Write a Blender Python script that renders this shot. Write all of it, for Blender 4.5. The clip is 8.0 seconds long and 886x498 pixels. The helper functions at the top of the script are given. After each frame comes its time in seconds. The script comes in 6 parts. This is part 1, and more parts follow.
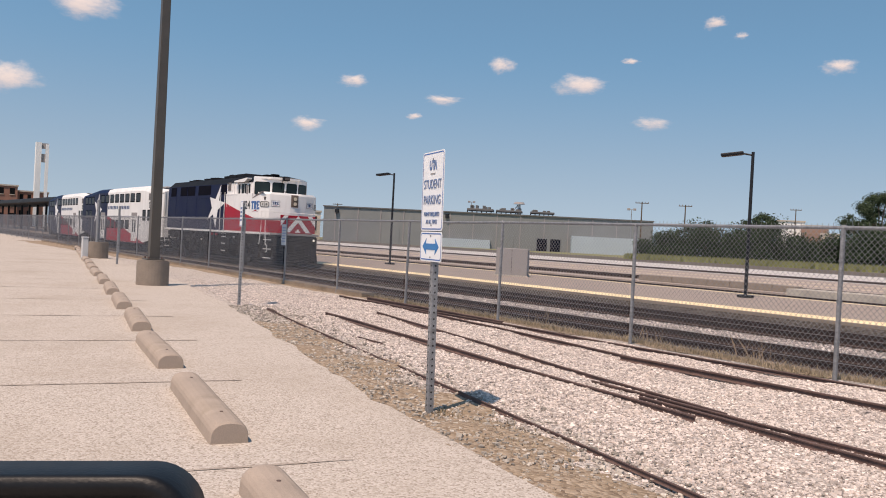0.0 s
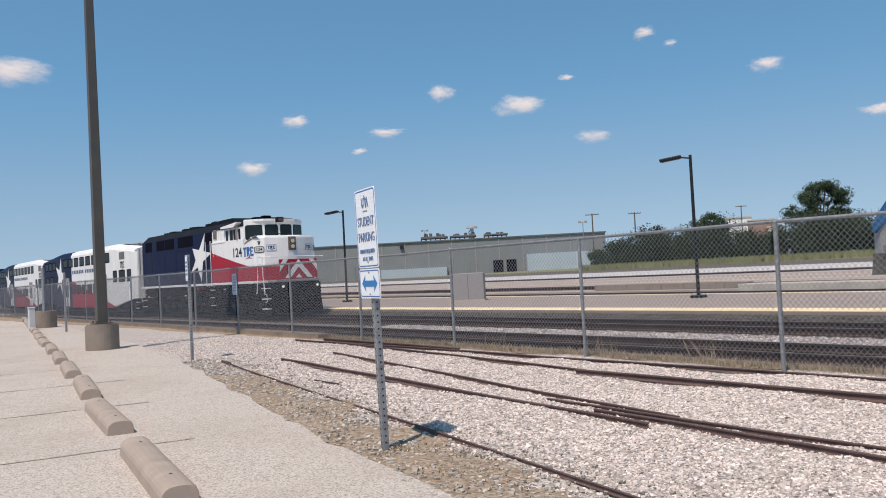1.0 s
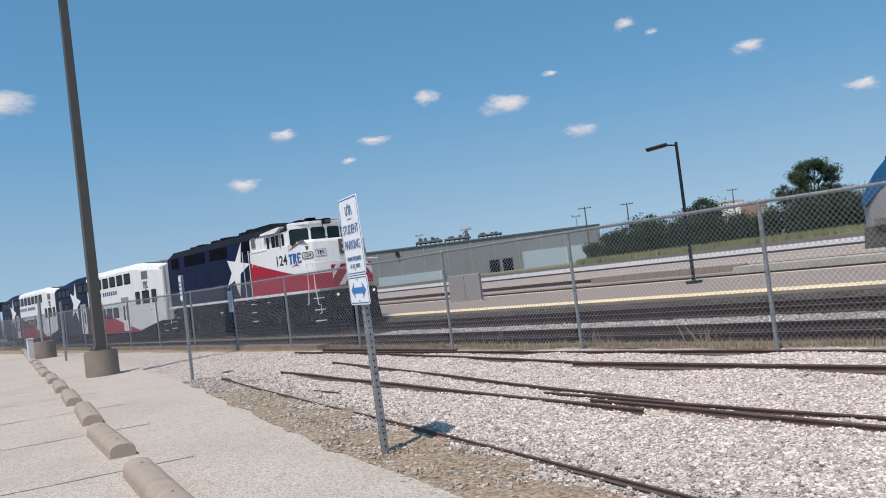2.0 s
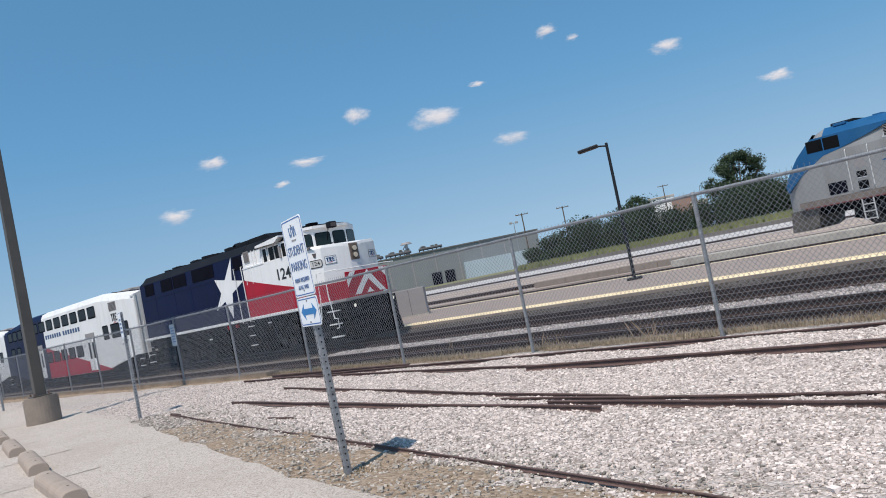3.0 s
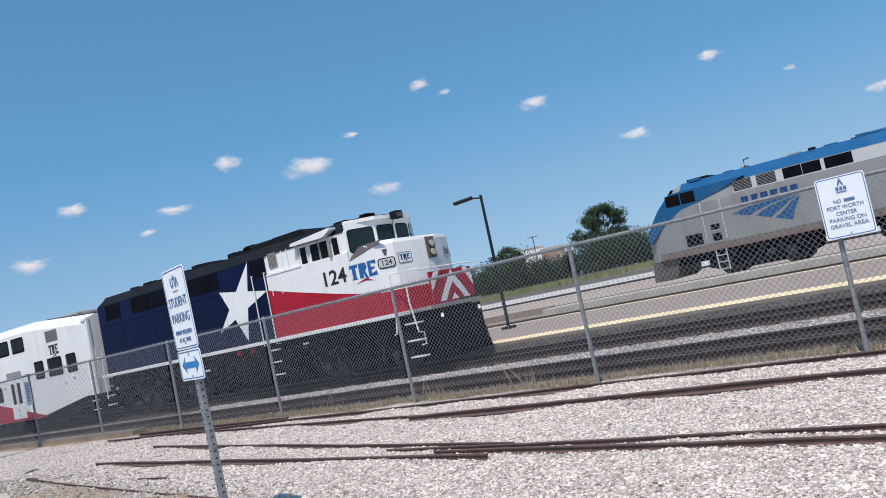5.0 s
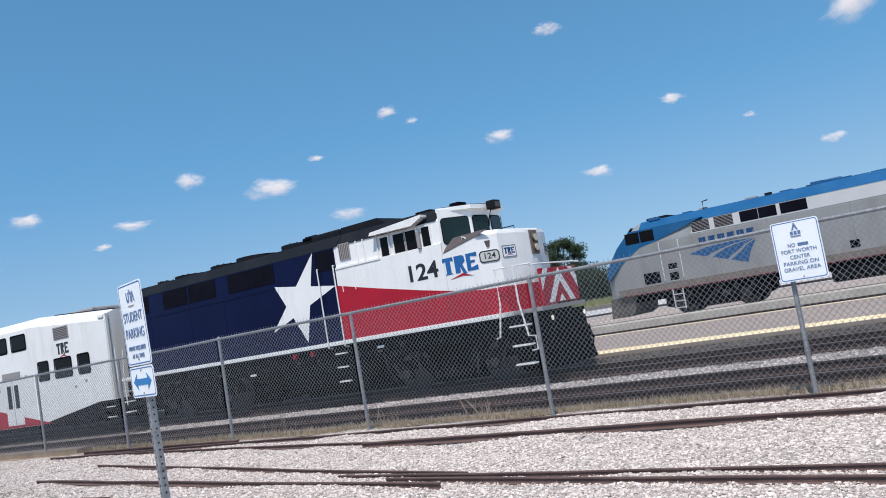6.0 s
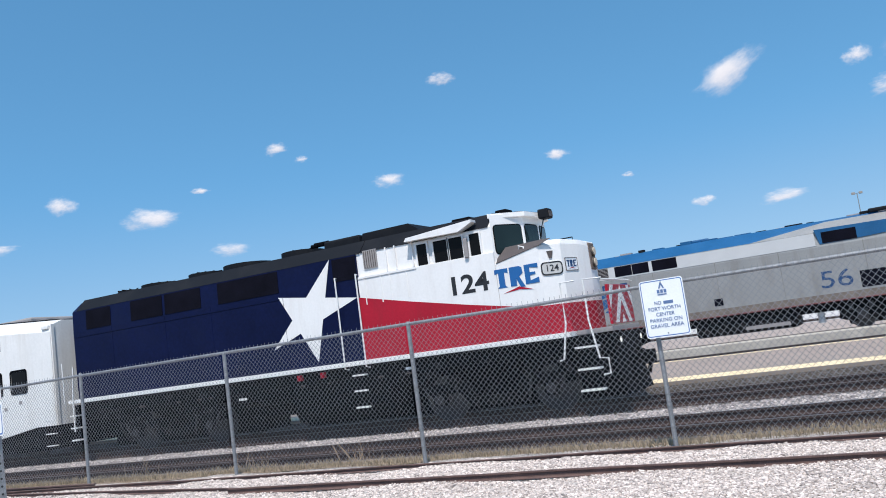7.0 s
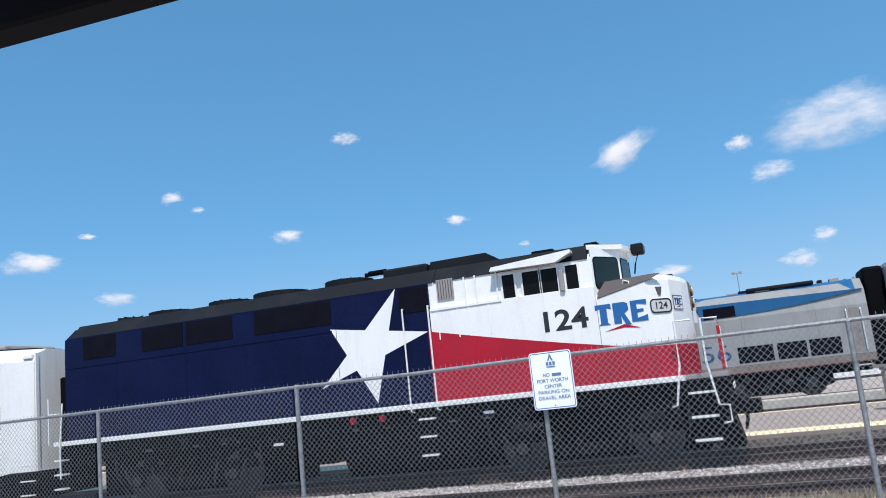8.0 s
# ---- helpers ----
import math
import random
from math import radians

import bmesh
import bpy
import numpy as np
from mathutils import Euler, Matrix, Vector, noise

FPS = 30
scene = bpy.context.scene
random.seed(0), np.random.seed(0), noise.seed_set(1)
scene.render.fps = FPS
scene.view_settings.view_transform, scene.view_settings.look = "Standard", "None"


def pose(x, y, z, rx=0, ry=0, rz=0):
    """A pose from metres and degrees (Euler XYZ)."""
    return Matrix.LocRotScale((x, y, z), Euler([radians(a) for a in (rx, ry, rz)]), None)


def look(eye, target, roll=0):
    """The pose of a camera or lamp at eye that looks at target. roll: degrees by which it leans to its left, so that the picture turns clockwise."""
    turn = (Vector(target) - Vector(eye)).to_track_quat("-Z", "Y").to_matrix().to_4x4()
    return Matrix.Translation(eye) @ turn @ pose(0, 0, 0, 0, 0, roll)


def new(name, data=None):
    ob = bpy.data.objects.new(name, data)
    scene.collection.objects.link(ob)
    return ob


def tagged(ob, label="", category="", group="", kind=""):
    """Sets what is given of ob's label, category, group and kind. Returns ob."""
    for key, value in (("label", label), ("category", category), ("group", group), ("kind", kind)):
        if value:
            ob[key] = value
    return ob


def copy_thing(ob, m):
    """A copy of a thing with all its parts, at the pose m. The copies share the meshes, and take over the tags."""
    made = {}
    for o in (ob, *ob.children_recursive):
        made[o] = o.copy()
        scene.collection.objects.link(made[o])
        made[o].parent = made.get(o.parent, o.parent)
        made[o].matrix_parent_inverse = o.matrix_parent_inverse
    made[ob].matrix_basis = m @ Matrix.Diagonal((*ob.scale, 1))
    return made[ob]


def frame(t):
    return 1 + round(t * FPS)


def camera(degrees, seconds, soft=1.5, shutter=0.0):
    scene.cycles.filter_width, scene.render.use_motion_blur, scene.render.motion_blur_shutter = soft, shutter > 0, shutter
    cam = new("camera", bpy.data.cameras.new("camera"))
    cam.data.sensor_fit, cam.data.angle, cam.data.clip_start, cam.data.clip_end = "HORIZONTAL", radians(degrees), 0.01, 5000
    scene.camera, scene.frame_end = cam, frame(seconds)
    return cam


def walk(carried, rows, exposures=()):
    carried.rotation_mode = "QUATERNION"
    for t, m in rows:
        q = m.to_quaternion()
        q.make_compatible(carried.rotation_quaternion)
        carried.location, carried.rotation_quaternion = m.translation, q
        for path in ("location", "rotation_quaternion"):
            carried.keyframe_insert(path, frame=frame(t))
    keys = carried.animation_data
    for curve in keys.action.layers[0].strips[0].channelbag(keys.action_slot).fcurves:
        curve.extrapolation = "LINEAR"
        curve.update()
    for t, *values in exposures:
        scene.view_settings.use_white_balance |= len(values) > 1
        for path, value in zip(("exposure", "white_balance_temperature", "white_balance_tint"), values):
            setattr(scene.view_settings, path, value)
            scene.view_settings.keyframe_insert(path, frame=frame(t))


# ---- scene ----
cam = camera(56.0, 8.0, soft=1.0)
PATH = [
    (0, -0.140, -0.020, 1.268, 89.548, -2.995, 54.245),
    (0.5, -0.115, 0.060, 1.307, 90.047, 0.056, 51.700),
    (1, -0.024, 0.078, 1.293, 91.552, 3.005, 51.349),
    (1.5, 0.095, 0.097, 1.280, 91.576, 5.236, 51.949),
    (3, 0.035, 0.059, 1.263, 92.129, 11.457, 47.198),
    (3.5, 0.040, 0.025, 1.278, 92.279, 12.804, 44.109),
    (4, 0.020, -0.015, 1.287, 92.665, 12.628, 42.448),
    (4.5, -0.014, -0.028, 1.288, 93.187, 12.557, 39.852),
    (6, -0.020, -0.060, 1.270, 95.205, 9.648, 35.463),
    (6.5, 0.005, -0.040, 1.276, 95.985, 8.668, 31.304),
    (7, 0.030, -0.055, 1.280, 96.951, 7.754, 27.239),
    (7.5, 0.060, -0.040, 1.318, 98.460, 6.446, 26.579),
    (8, 0.060, -0.040, 1.318, 100.309, 6.046, 19.843),
]
EXPOSURES = [(0.0, 0.12, 8200, 21), (0.5, 0.12, 7700, 18), (1.0, 0.1, 7200, 14), (1.5, 0.08, 7000, 11), (4.5, 0.12, 6600, 10), (6.0, 0.22, 6500, 10), (8.0, 0.42, 6400, 9)]
walk(cam, [(t, pose(x, y, z, rx, ry, rz)) for t, x, y, z, rx, ry, rz in PATH], EXPOSURES)

# ---- light ----
SUN_AZ, SUN_EL = 292.0, 61.0
world = bpy.data.worlds.new("sky")
scene.world = world
world.use_nodes = True
wn = world.node_tree
for n in list(wn.nodes):
    wn.nodes.remove(n)
w_out = wn.nodes.new("ShaderNodeOutputWorld")
w_bg = wn.nodes.new("ShaderNodeBackground")
w_sky = wn.nodes.new("ShaderNodeTexSky")
w_sky.sky_type = "NISHITA"
w_sky.sun_disc = False
w_sky.sun_elevation = radians(SUN_EL)
w_sky.sun_rotation = radians(90.0 - SUN_AZ)
w_sky.air_density, w_sky.dust_density, w_sky.ozone_density = 1.0, 0.3, 2.2
w_bg.inputs["Strength"].default_value = 0.15
# a clear dry sky: the horizon takes the colour found a little higher up
w_tc = wn.nodes.new("ShaderNodeTexCoord")
w_up = wn.nodes.new("ShaderNodeVectorMath")
w_up.operation = "ADD"
w_up.inputs[1].default_value = (0, 0, 0.2)
w_nm = wn.nodes.new("ShaderNodeVectorMath")
w_nm.operation = "NORMALIZE"
w_hs = wn.nodes.new("ShaderNodeHueSaturation")
w_sep = wn.nodes.new("ShaderNodeSeparateXYZ")
wn.links.new(w_tc.outputs["Generated"], w_sep.inputs[0])
# thin summer haze: paler and greyer towards the horizon
for w_socket, w_lo, w_hi in (("Saturation", 0.9, 1.2), ("Value", 0.87, 1.04)):
    w_map = wn.nodes.new("ShaderNodeMapRange")
    w_map.interpolation_type = "SMOOTHSTEP"
    w_map.inputs["From Max"].default_value = 0.24
    w_map.inputs["To Min"].default_value, w_map.inputs["To Max"].default_value = w_lo, w_hi
    wn.links.new(w_sep.outputs["Z"], w_map.inputs["Value"])
    wn.links.new(w_map.outputs[0], w_hs.inputs[w_socket])
w_hs.inputs["Hue"].default_value = 0.485
wn.links.new(w_tc.outputs["Generated"], w_up.inputs[0])
wn.links.new(w_up.outputs[0], w_nm.inputs[0])
wn.links.new(w_nm.outputs[0], w_sky.inputs["Vector"])
wn.links.new(w_sky.outputs[0], w_hs.inputs["Color"])
wn.links.new(w_hs.outputs[0], w_bg.inputs[0])
wn.links.new(w_bg.outputs[0], w_out.inputs[0])
sun_data = bpy.data.lights.new("sun", "SUN")
sun_data.energy, sun_data.angle, sun_data.color = 4.0, radians(0.53), (1.0, 0.95, 0.89)
sun = new("sun", sun_data)
sun_dir = Vector((math.cos(radians(SUN_AZ)) * math.cos(radians(SUN_EL)), math.sin(radians(SUN_AZ)) * math.cos(radians(SUN_EL)), math.sin(radians(SUN_EL))))
sun.matrix_world = look(sun_dir * 60, (0, 0, 0))
scene.view_settings.exposure = 0.0


# ---- materials ----
def mat(name, color, rough=0.6, metal=0.0, vary=0.12, scale=6.0, fine=60.0, bump=0.0, dirt=None, dirt_amount=0.3, dirt_scale=1.5, spec=0.5, rand=0.0, coat=0.0, streak=None):
    m = bpy.data.materials.new(name)
    m.use_nodes = True
    nt = m.node_tree
    N, L = nt.nodes, nt.links
    b = N["Principled BSDF"]
    b.inputs["Roughness"].default_value = rough
    b.inputs["Metallic"].default_value = metal
    b.inputs["Specular IOR Level"].default_value = spec
    b.inputs["Coat Weight"].default_value = coat
    tc = N.new("ShaderNodeTexCoord")
    n1 = N.new("ShaderNodeTexNoise")
    n1.inputs["Scale"].default_value, n1.inputs["Detail"].default_value = scale, 6
    n2 = N.new("ShaderNodeTexNoise")
    n2.inputs["Scale"].default_value, n2.inputs["Detail"].default_value = fine, 3
    L.new(tc.outputs["Object"], n1.inputs["Vector"])
    L.new(tc.outputs["Object"], n2.inputs["Vector"])
    add = N.new("ShaderNodeMath")
    add.operation = "ADD"
    L.new(n1.outputs["Fac"], add.inputs[0])
    L.new(n2.outputs["Fac"], add.inputs[1])
    rng = N.new("ShaderNodeMapRange")
    rng.inputs["From Min"].default_value, rng.inputs["From Max"].default_value = 0.7, 1.3
    rng.inputs["To Min"].default_value, rng.inputs["To Max"].default_value = 1 - vary, 1 + vary
    L.new(add.outputs[0], rng.inputs["Value"])
    mul = N.new("ShaderNodeVectorMath")
    mul.operation = "SCALE"
    mul.inputs[0].default_value = color
    L.new(rng.outputs[0], mul.inputs["Scale"])
    col = mul.outputs[0]
    if rand:
        oi = N.new("ShaderNodeObjectInfo")
        r2 = N.new("ShaderNodeMapRange")
        r2.inputs["To Min"].default_value, r2.inputs["To Max"].default_value = 1 - rand, 1 + rand
        L.new(oi.outputs["Random"], r2.inputs["Value"])
        m2 = N.new("ShaderNodeVectorMath")
        m2.operation = "SCALE"
        L.new(col, m2.inputs[0])
        L.new(r2.outputs[0], m2.inputs["Scale"])
        col = m2.outputs[0]
    if dirt:
        n3 = N.new("ShaderNodeTexNoise")
        n3.inputs["Scale"].default_value, n3.inputs["Detail"].default_value, n3.inputs["Roughness"].default_value = dirt_scale, 8, 0.65
        if streak:
            mp = N.new("ShaderNodeMapping")
            mp.inputs["Scale"].default_value = streak
            L.new(tc.outputs["Object"], mp.inputs["Vector"])
            L.new(mp.outputs[0], n3.inputs["Vector"])
        else:
            L.new(tc.outputs["Object"], n3.inputs["Vector"])
        r3 = N.new("ShaderNodeMapRange")
        r3.inputs["From Min"].default_value, r3.inputs["From Max"].default_value = 0.5, 0.72
        r3.inputs["To Max"].default_value = dirt_amount
        L.new(n3.outputs["Fac"], r3.inputs["Value"])
        mx = N.new("ShaderNodeMix")
        mx.data_type = "RGBA"
        L.new(r3.outputs[0], mx.inputs["Factor"])
        L.new(col, mx.inputs["A"])
        mx.inputs["B"].default_value = (*dirt, 1)
        col = mx.outputs["Result"]
    L.new(col, b.inputs["Base Color"])
    rr = N.new("ShaderNodeMapRange")
    rr.inputs["To Min"].default_value, rr.inputs["To Max"].default_value = max(rough - 0.1, 0.02), min(rough + 0.1, 1)
    L.new(n1.outputs["Fac"], rr.inputs["Value"])
    L.new(rr.outputs[0], b.inputs["Roughness"])
    if bump:
        bp = N.new("ShaderNodeBump")
        bp.inputs["Strength"].default_value, bp.inputs["Distance"].default_value = 0.6, bump
        L.new(n2.outputs["Fac"], bp.inputs["Height"])
        L.new(bp.outputs[0], b.inputs["Normal"])
    return m


def glow(name, color, strength):
    m = bpy.data.materials.new(name)
    m.use_nodes = True
    b = m.node_tree.nodes["Principled BSDF"]
    b.inputs["Base Color"].default_value = (*color, 1)
    b.inputs["Emission Color"].default_value = (*color, 1)
    b.inputs["Emission Strength"].default_value = strength
    return m


def stony(name, colors, size, bump, tint=(0.3, 0.26, 0.2), patch=0.35, patch_scale=0.5):
    """Loose stones: Voronoi cells of several greys with worn, dusty patches."""
    m = bpy.data.materials.new(name)
    m.use_nodes = True
    nt = m.node_tree
    N, L = nt.nodes, nt.links
    b = N["Principled BSDF"]
    b.inputs["Roughness"].default_value = 0.9
    b.inputs["Specular IOR Level"].default_value = 0.2
    tc = N.new("ShaderNodeTexCoord")
    v = N.new("ShaderNodeTexVoronoi")
    v.inputs["Scale"].default_value = 1 / size
    L.new(tc.outputs["Object"], v.inputs["Vector"])
    sep = N.new("ShaderNodeSeparateColor")
    L.new(v.outputs["Color"], sep.inputs[0])
    ramp = N.new("ShaderNodeValToRGB")
    for i, c in enumerate(colors):
        e = ramp.color_ramp.elements[i] if i < 2 else ramp.color_ramp.elements.new(i / (len(colors) - 1))
        e.position = i / (len(colors) - 1)
        e.color = (*c, 1)
    L.new(sep.outputs[0], ramp.inputs[0])
    n3 = N.new("ShaderNodeTexNoise")
    n3.inputs["Scale"].default_value, n3.inputs["Detail"].default_value = patch_scale, 9
    n3.inputs["Roughness"].default_value = 0.7
    L.new(tc.outputs["Object"], n3.inputs["Vector"])
    r3 = N.new("ShaderNodeMapRange")
    r3.inputs["From Min"].default_value, r3.inputs["From Max"].default_value = 0.48, 0.7
    r3.inputs["To Max"].default_value = patch
    L.new(n3.outputs["Fac"], r3.inputs["Value"])
    mx = N.new("ShaderNodeMix")
    mx.data_type = "RGBA"
    L.new(r3.outputs[0], mx.inputs["Factor"])
    L.new(ramp.outputs[0], mx.inputs["A"])
    mx.inputs["B"].default_value = (*tint, 1)
    L.new(mx.outputs["Result"], b.inputs["Base Color"])
    bp = N.new("ShaderNodeBump")
    bp.invert = True
    bp.inputs["Strength"].default_value, bp.inputs["Distance"].default_value = 1.0, bump
    L.new(v.outputs["Distance"], bp.inputs["Height"])
    L.new(bp.outputs[0], b.inputs["Normal"])
    return m


M_LOT = stony("exposed_aggregate_concrete", [(0.27, 0.22, 0.18), (0.44, 0.38, 0.33), (0.56, 0.495, 0.445), (0.4, 0.34, 0.29)], 0.012, 0.003, (0.35, 0.288, 0.235), 0.6, 0.45)
M_JOINT = mat("joint_filler", (0.34, 0.28, 0.235), 0.9, vary=0.3, scale=8)
M_GRAVEL = stony("white_gravel", [(0.2, 0.16, 0.135), (0.5, 0.43, 0.385), (0.64, 0.57, 0.52), (0.34, 0.28, 0.24)], 0.021, 0.02, (0.34, 0.27, 0.22), 0.35, 0.7)
M_STONE = mat("limestone", (0.7, 0.6, 0.545), 0.9, vary=0.1, scale=3, fine=70, bump=0.004, spec=0.2)
M_STONE_DARK = mat("weathered_limestone", (0.42, 0.37, 0.32), 0.9, vary=0.2, scale=3, fine=70, bump=0.004, spec=0.2)
M_BALLAST = stony("track_ballast", [(0.06, 0.048, 0.04), (0.16, 0.135, 0.12), (0.3, 0.27, 0.25), (0.11, 0.09, 0.075)], 0.06, 0.05, (0.09, 0.068, 0.055), 0.6, 0.9)
M_BALLAST_PALE = stony("pale_ballast", [(0.4, 0.37, 0.35), (0.54, 0.51, 0.49), (0.62, 0.59, 0.57), (0.34, 0.31, 0.29)], 0.07, 0.03, (0.4, 0.36, 0.33), 0.3, 0.4)
M_DIRT = stony("dry_soil", [(0.17, 0.12, 0.085), (0.29, 0.215, 0.15), (0.4, 0.31, 0.235), (0.23, 0.165, 0.115)], 0.028, 0.012, (0.27, 0.19, 0.12), 0.7, 1.6)
M_FIELD = mat("dry_field", (0.26, 0.22, 0.16), 0.95, vary=0.3, scale=0.15, fine=4, dirt=(0.12, 0.14, 0.06), dirt_amount=0.6, dirt_scale=0.06)
M_RUST = mat("rusty_steel", (0.12, 0.073, 0.064), 0.85, 0.1, vary=0.35, scale=5, fine=90, bump=0.003, dirt=(0.11, 0.065, 0.05), dirt_amount=0.7, dirt_scale=3)
M_TRACKRAIL = mat("dark_rail_steel", (0.055, 0.038, 0.034), 0.85, 0.1, vary=0.35, scale=5, fine=90, bump=0.003, spec=0.2)
M_RAILTOP = mat("polished_rail", (0.14, 0.11, 0.1), 0.4, 0.8, vary=0.2, scale=4)
M_TIE = mat("creosoted_tie", (0.075, 0.058, 0.045), 0.9, vary=0.35, scale=3, fine=50, bump=0.006, rand=0.3)
M_YARD = mat("yard_paving", (0.36, 0.288, 0.245), 0.88, vary=0.16, scale=0.5, fine=20, bump=0.002, dirt=(0.27, 0.215, 0.18), dirt_amount=0.6, dirt_scale=0.25)
M_OLDKERB = mat("weathered_kerb", (0.24, 0.18, 0.13), 0.95, vary=0.3, scale=2, fine=40, bump=0.008, dirt=(0.33, 0.27, 0.21), dirt_amount=0.6, dirt_scale=1.2)
M_FOOTING = mat("stained_concrete", (0.235, 0.19, 0.155), 0.9, vary=0.18, scale=3, fine=60, bump=0.004, dirt=(0.15, 0.12, 0.1), dirt_amount=0.6, dirt_scale=2)
M_LOGO = mat("logo_blue", (0.008, 0.1, 0.3), 0.5, vary=0.06, scale=4)
M_BOARD = mat("number_board_grey", (0.5, 0.49, 0.47), 0.5, vary=0.08, scale=6)
M_BRICK_PALE = mat("faded_brick", (0.27, 0.165, 0.125), 0.85, vary=0.12, scale=0.5, fine=5)
M_PLATFORM = mat("platform_paving", (0.3, 0.238, 0.202), 0.88, vary=0.12, scale=1.2, fine=40, bump=0.002, dirt=(0.22, 0.185, 0.16), dirt_amount=0.6, dirt_scale=0.6)
M_YELLOW = mat("tactile_yellow", (0.84, 0.66, 0.4), 0.75, vary=0.15, scale=3, fine=40, dirt=(0.6, 0.46, 0.24), dirt_amount=0.5, dirt_scale=2, rand=0.08)
M_CURB = mat("grey_concrete", (0.42, 0.38, 0.33), 0.9, vary=0.15, scale=2, fine=60, bump=0.003, dirt=(0.25, 0.21, 0.17), dirt_amount=0.5, dirt_scale=1.3)
M_STOP = mat("painted_concrete", (0.34, 0.27, 0.22), 0.85, vary=0.13, scale=5, fine=120, bump=0.004, dirt=(0.24, 0.19, 0.14), dirt_amount=0.5, dirt_scale=4)
M_GALV = mat("galvanised_steel", (0.27, 0.275, 0.285), 0.55, 0.45, vary=0.3, scale=26, fine=110, dirt=(0.13, 0.12, 0.115), dirt_amount=0.6, dirt_scale=14)
M_WIRE = mat("galvanised_wire", (0.21, 0.215, 0.235), 0.5, 0.3, vary=0.1, scale=9)
M_BRONZE = mat("bronze_painted_pole", (0.085, 0.075, 0.065), 0.5, 0.2, vary=0.15, scale=3, fine=60)
M_BLACKPOLE = mat("black_pole", (0.016, 0.018, 0.022), 0.55, 0.0, vary=0.2, scale=4, spec=0.2)
M_NAVY = mat("navy_enamel", (0.0035, 0.0065, 0.035), 0.45, vary=0.25, scale=1.0, fine=14, dirt=(0.006, 0.009, 0.034), dirt_amount=0.6, dirt_scale=0.9, spec=0.1)
M_NAVY_DARK = mat("navy_screen", (0.0055, 0.0056, 0.0105), 0.85, vary=0.4, scale=2, fine=40, spec=0.04)
M_RED = mat("red_enamel", (0.36, 0.0105, 0.027), 0.45, vary=0.12, scale=1.5, fine=20, dirt=(0.24, 0.02, 0.03), dirt_amount=0.5, dirt_scale=1.6, streak=(2.0, 2.0, 0.4), spec=0.2)
M_WHITE = mat("white_enamel", (0.755, 0.738, 0.722), 0.4, vary=0.04, scale=1.2, fine=18, dirt=(0.56, 0.51, 0.47), dirt_amount=0.3, dirt_scale=1.6, streak=(2.2, 2.2, 0.35))
M_COACH = mat("coach_white", (0.74, 0.725, 0.705), 0.45, vary=0.05, scale=1.0, fine=12, dirt=(0.5, 0.45, 0.39), dirt_amount=0.4, dirt_scale=1.1, streak=(2.0, 2.0, 0.3))
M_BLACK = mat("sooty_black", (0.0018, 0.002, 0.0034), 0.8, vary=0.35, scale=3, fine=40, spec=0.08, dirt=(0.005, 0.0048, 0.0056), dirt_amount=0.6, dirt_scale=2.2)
M_ROOF = mat("roof_black", (0.007, 0.008, 0.011), 0.7, vary=0.25, scale=2, fine=30, dirt=(0.016, 0.016, 0.018), dirt_amount=0.6, dirt_scale=1.5, spec=0.15)
M_ANTIGLARE = mat("antiglare_brown", (0.075, 0.062, 0.06), 0.8, vary=0.15, scale=4)
M_GLASS = mat("dark_window", (0.006, 0.0055, 0.0055), 0.3, vary=0.2, scale=2, spec=0.1)
M_GLASS_TEAL = mat("windscreen", (0.012, 0.022, 0.023), 0.08, vary=0.2, scale=2, spec=0.22)
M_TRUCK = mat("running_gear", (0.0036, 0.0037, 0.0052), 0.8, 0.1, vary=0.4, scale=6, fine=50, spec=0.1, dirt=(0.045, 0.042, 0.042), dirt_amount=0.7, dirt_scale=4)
M_WHEEL = mat("wheel_steel", (0.026, 0.0255, 0.028), 0.6, 0.3, vary=0.3, scale=8)
M_STEPW = mat("white_rail_paint", (0.72, 0.71, 0.69), 0.5, vary=0.1, scale=8)
M_SILVER = mat("silver_paint", (0.275, 0.27, 0.262), 0.45, 0.15, vary=0.08, scale=1.0, fine=16, dirt=(0.18, 0.158, 0.14), dirt_amount=0.6, dirt_scale=1.0, streak=(1.6, 1.6, 0.4))
M_PALE = mat("pale_band", (0.5, 0.5, 0.5), 0.5, vary=0.05, scale=1.5)
M_BLUE = mat("rail_blue", (0.004, 0.08, 0.205), 0.45, vary=0.12, scale=1.2, fine=14, dirt=(0.025, 0.11, 0.21), dirt_amount=0.4, dirt_scale=1.0)
M_EMBLEM = mat("emblem_blue", (0.008, 0.075, 0.2), 0.5, vary=0.08, scale=4)
M_BLUEDK = mat("letter_blue", (0.007, 0.045, 0.135), 0.5, vary=0.08, scale=4)
M_NUM = mat("number_black", (0.012, 0.012, 0.014), 0.5, vary=0.1, scale=4)
M_SIGN = mat("sign_white", (0.78, 0.79, 0.8), 0.45, vary=0.04, scale=6, fine=50)
M_NOTICE = mat("weathered_notice", (0.33, 0.38, 0.42), 0.6, vary=0.12, scale=8, fine=60)
M_SIGNBLUE = mat("sign_blue", (0.02, 0.11, 0.36), 0.5, vary=0.06, scale=10)
M_SIGNTEXT = mat("sign_text", (0.1, 0.165, 0.31), 0.5, vary=0.06, scale=10)
M_ARROW = mat("arrow_blue", (0.012, 0.17, 0.42), 0.5, vary=0.06, scale=10)
M_LAMPHEAD = mat("lamp_head", (0.016, 0.018, 0.022), 0.5, 0.0, vary=0.2, scale=5, spec=0.2)
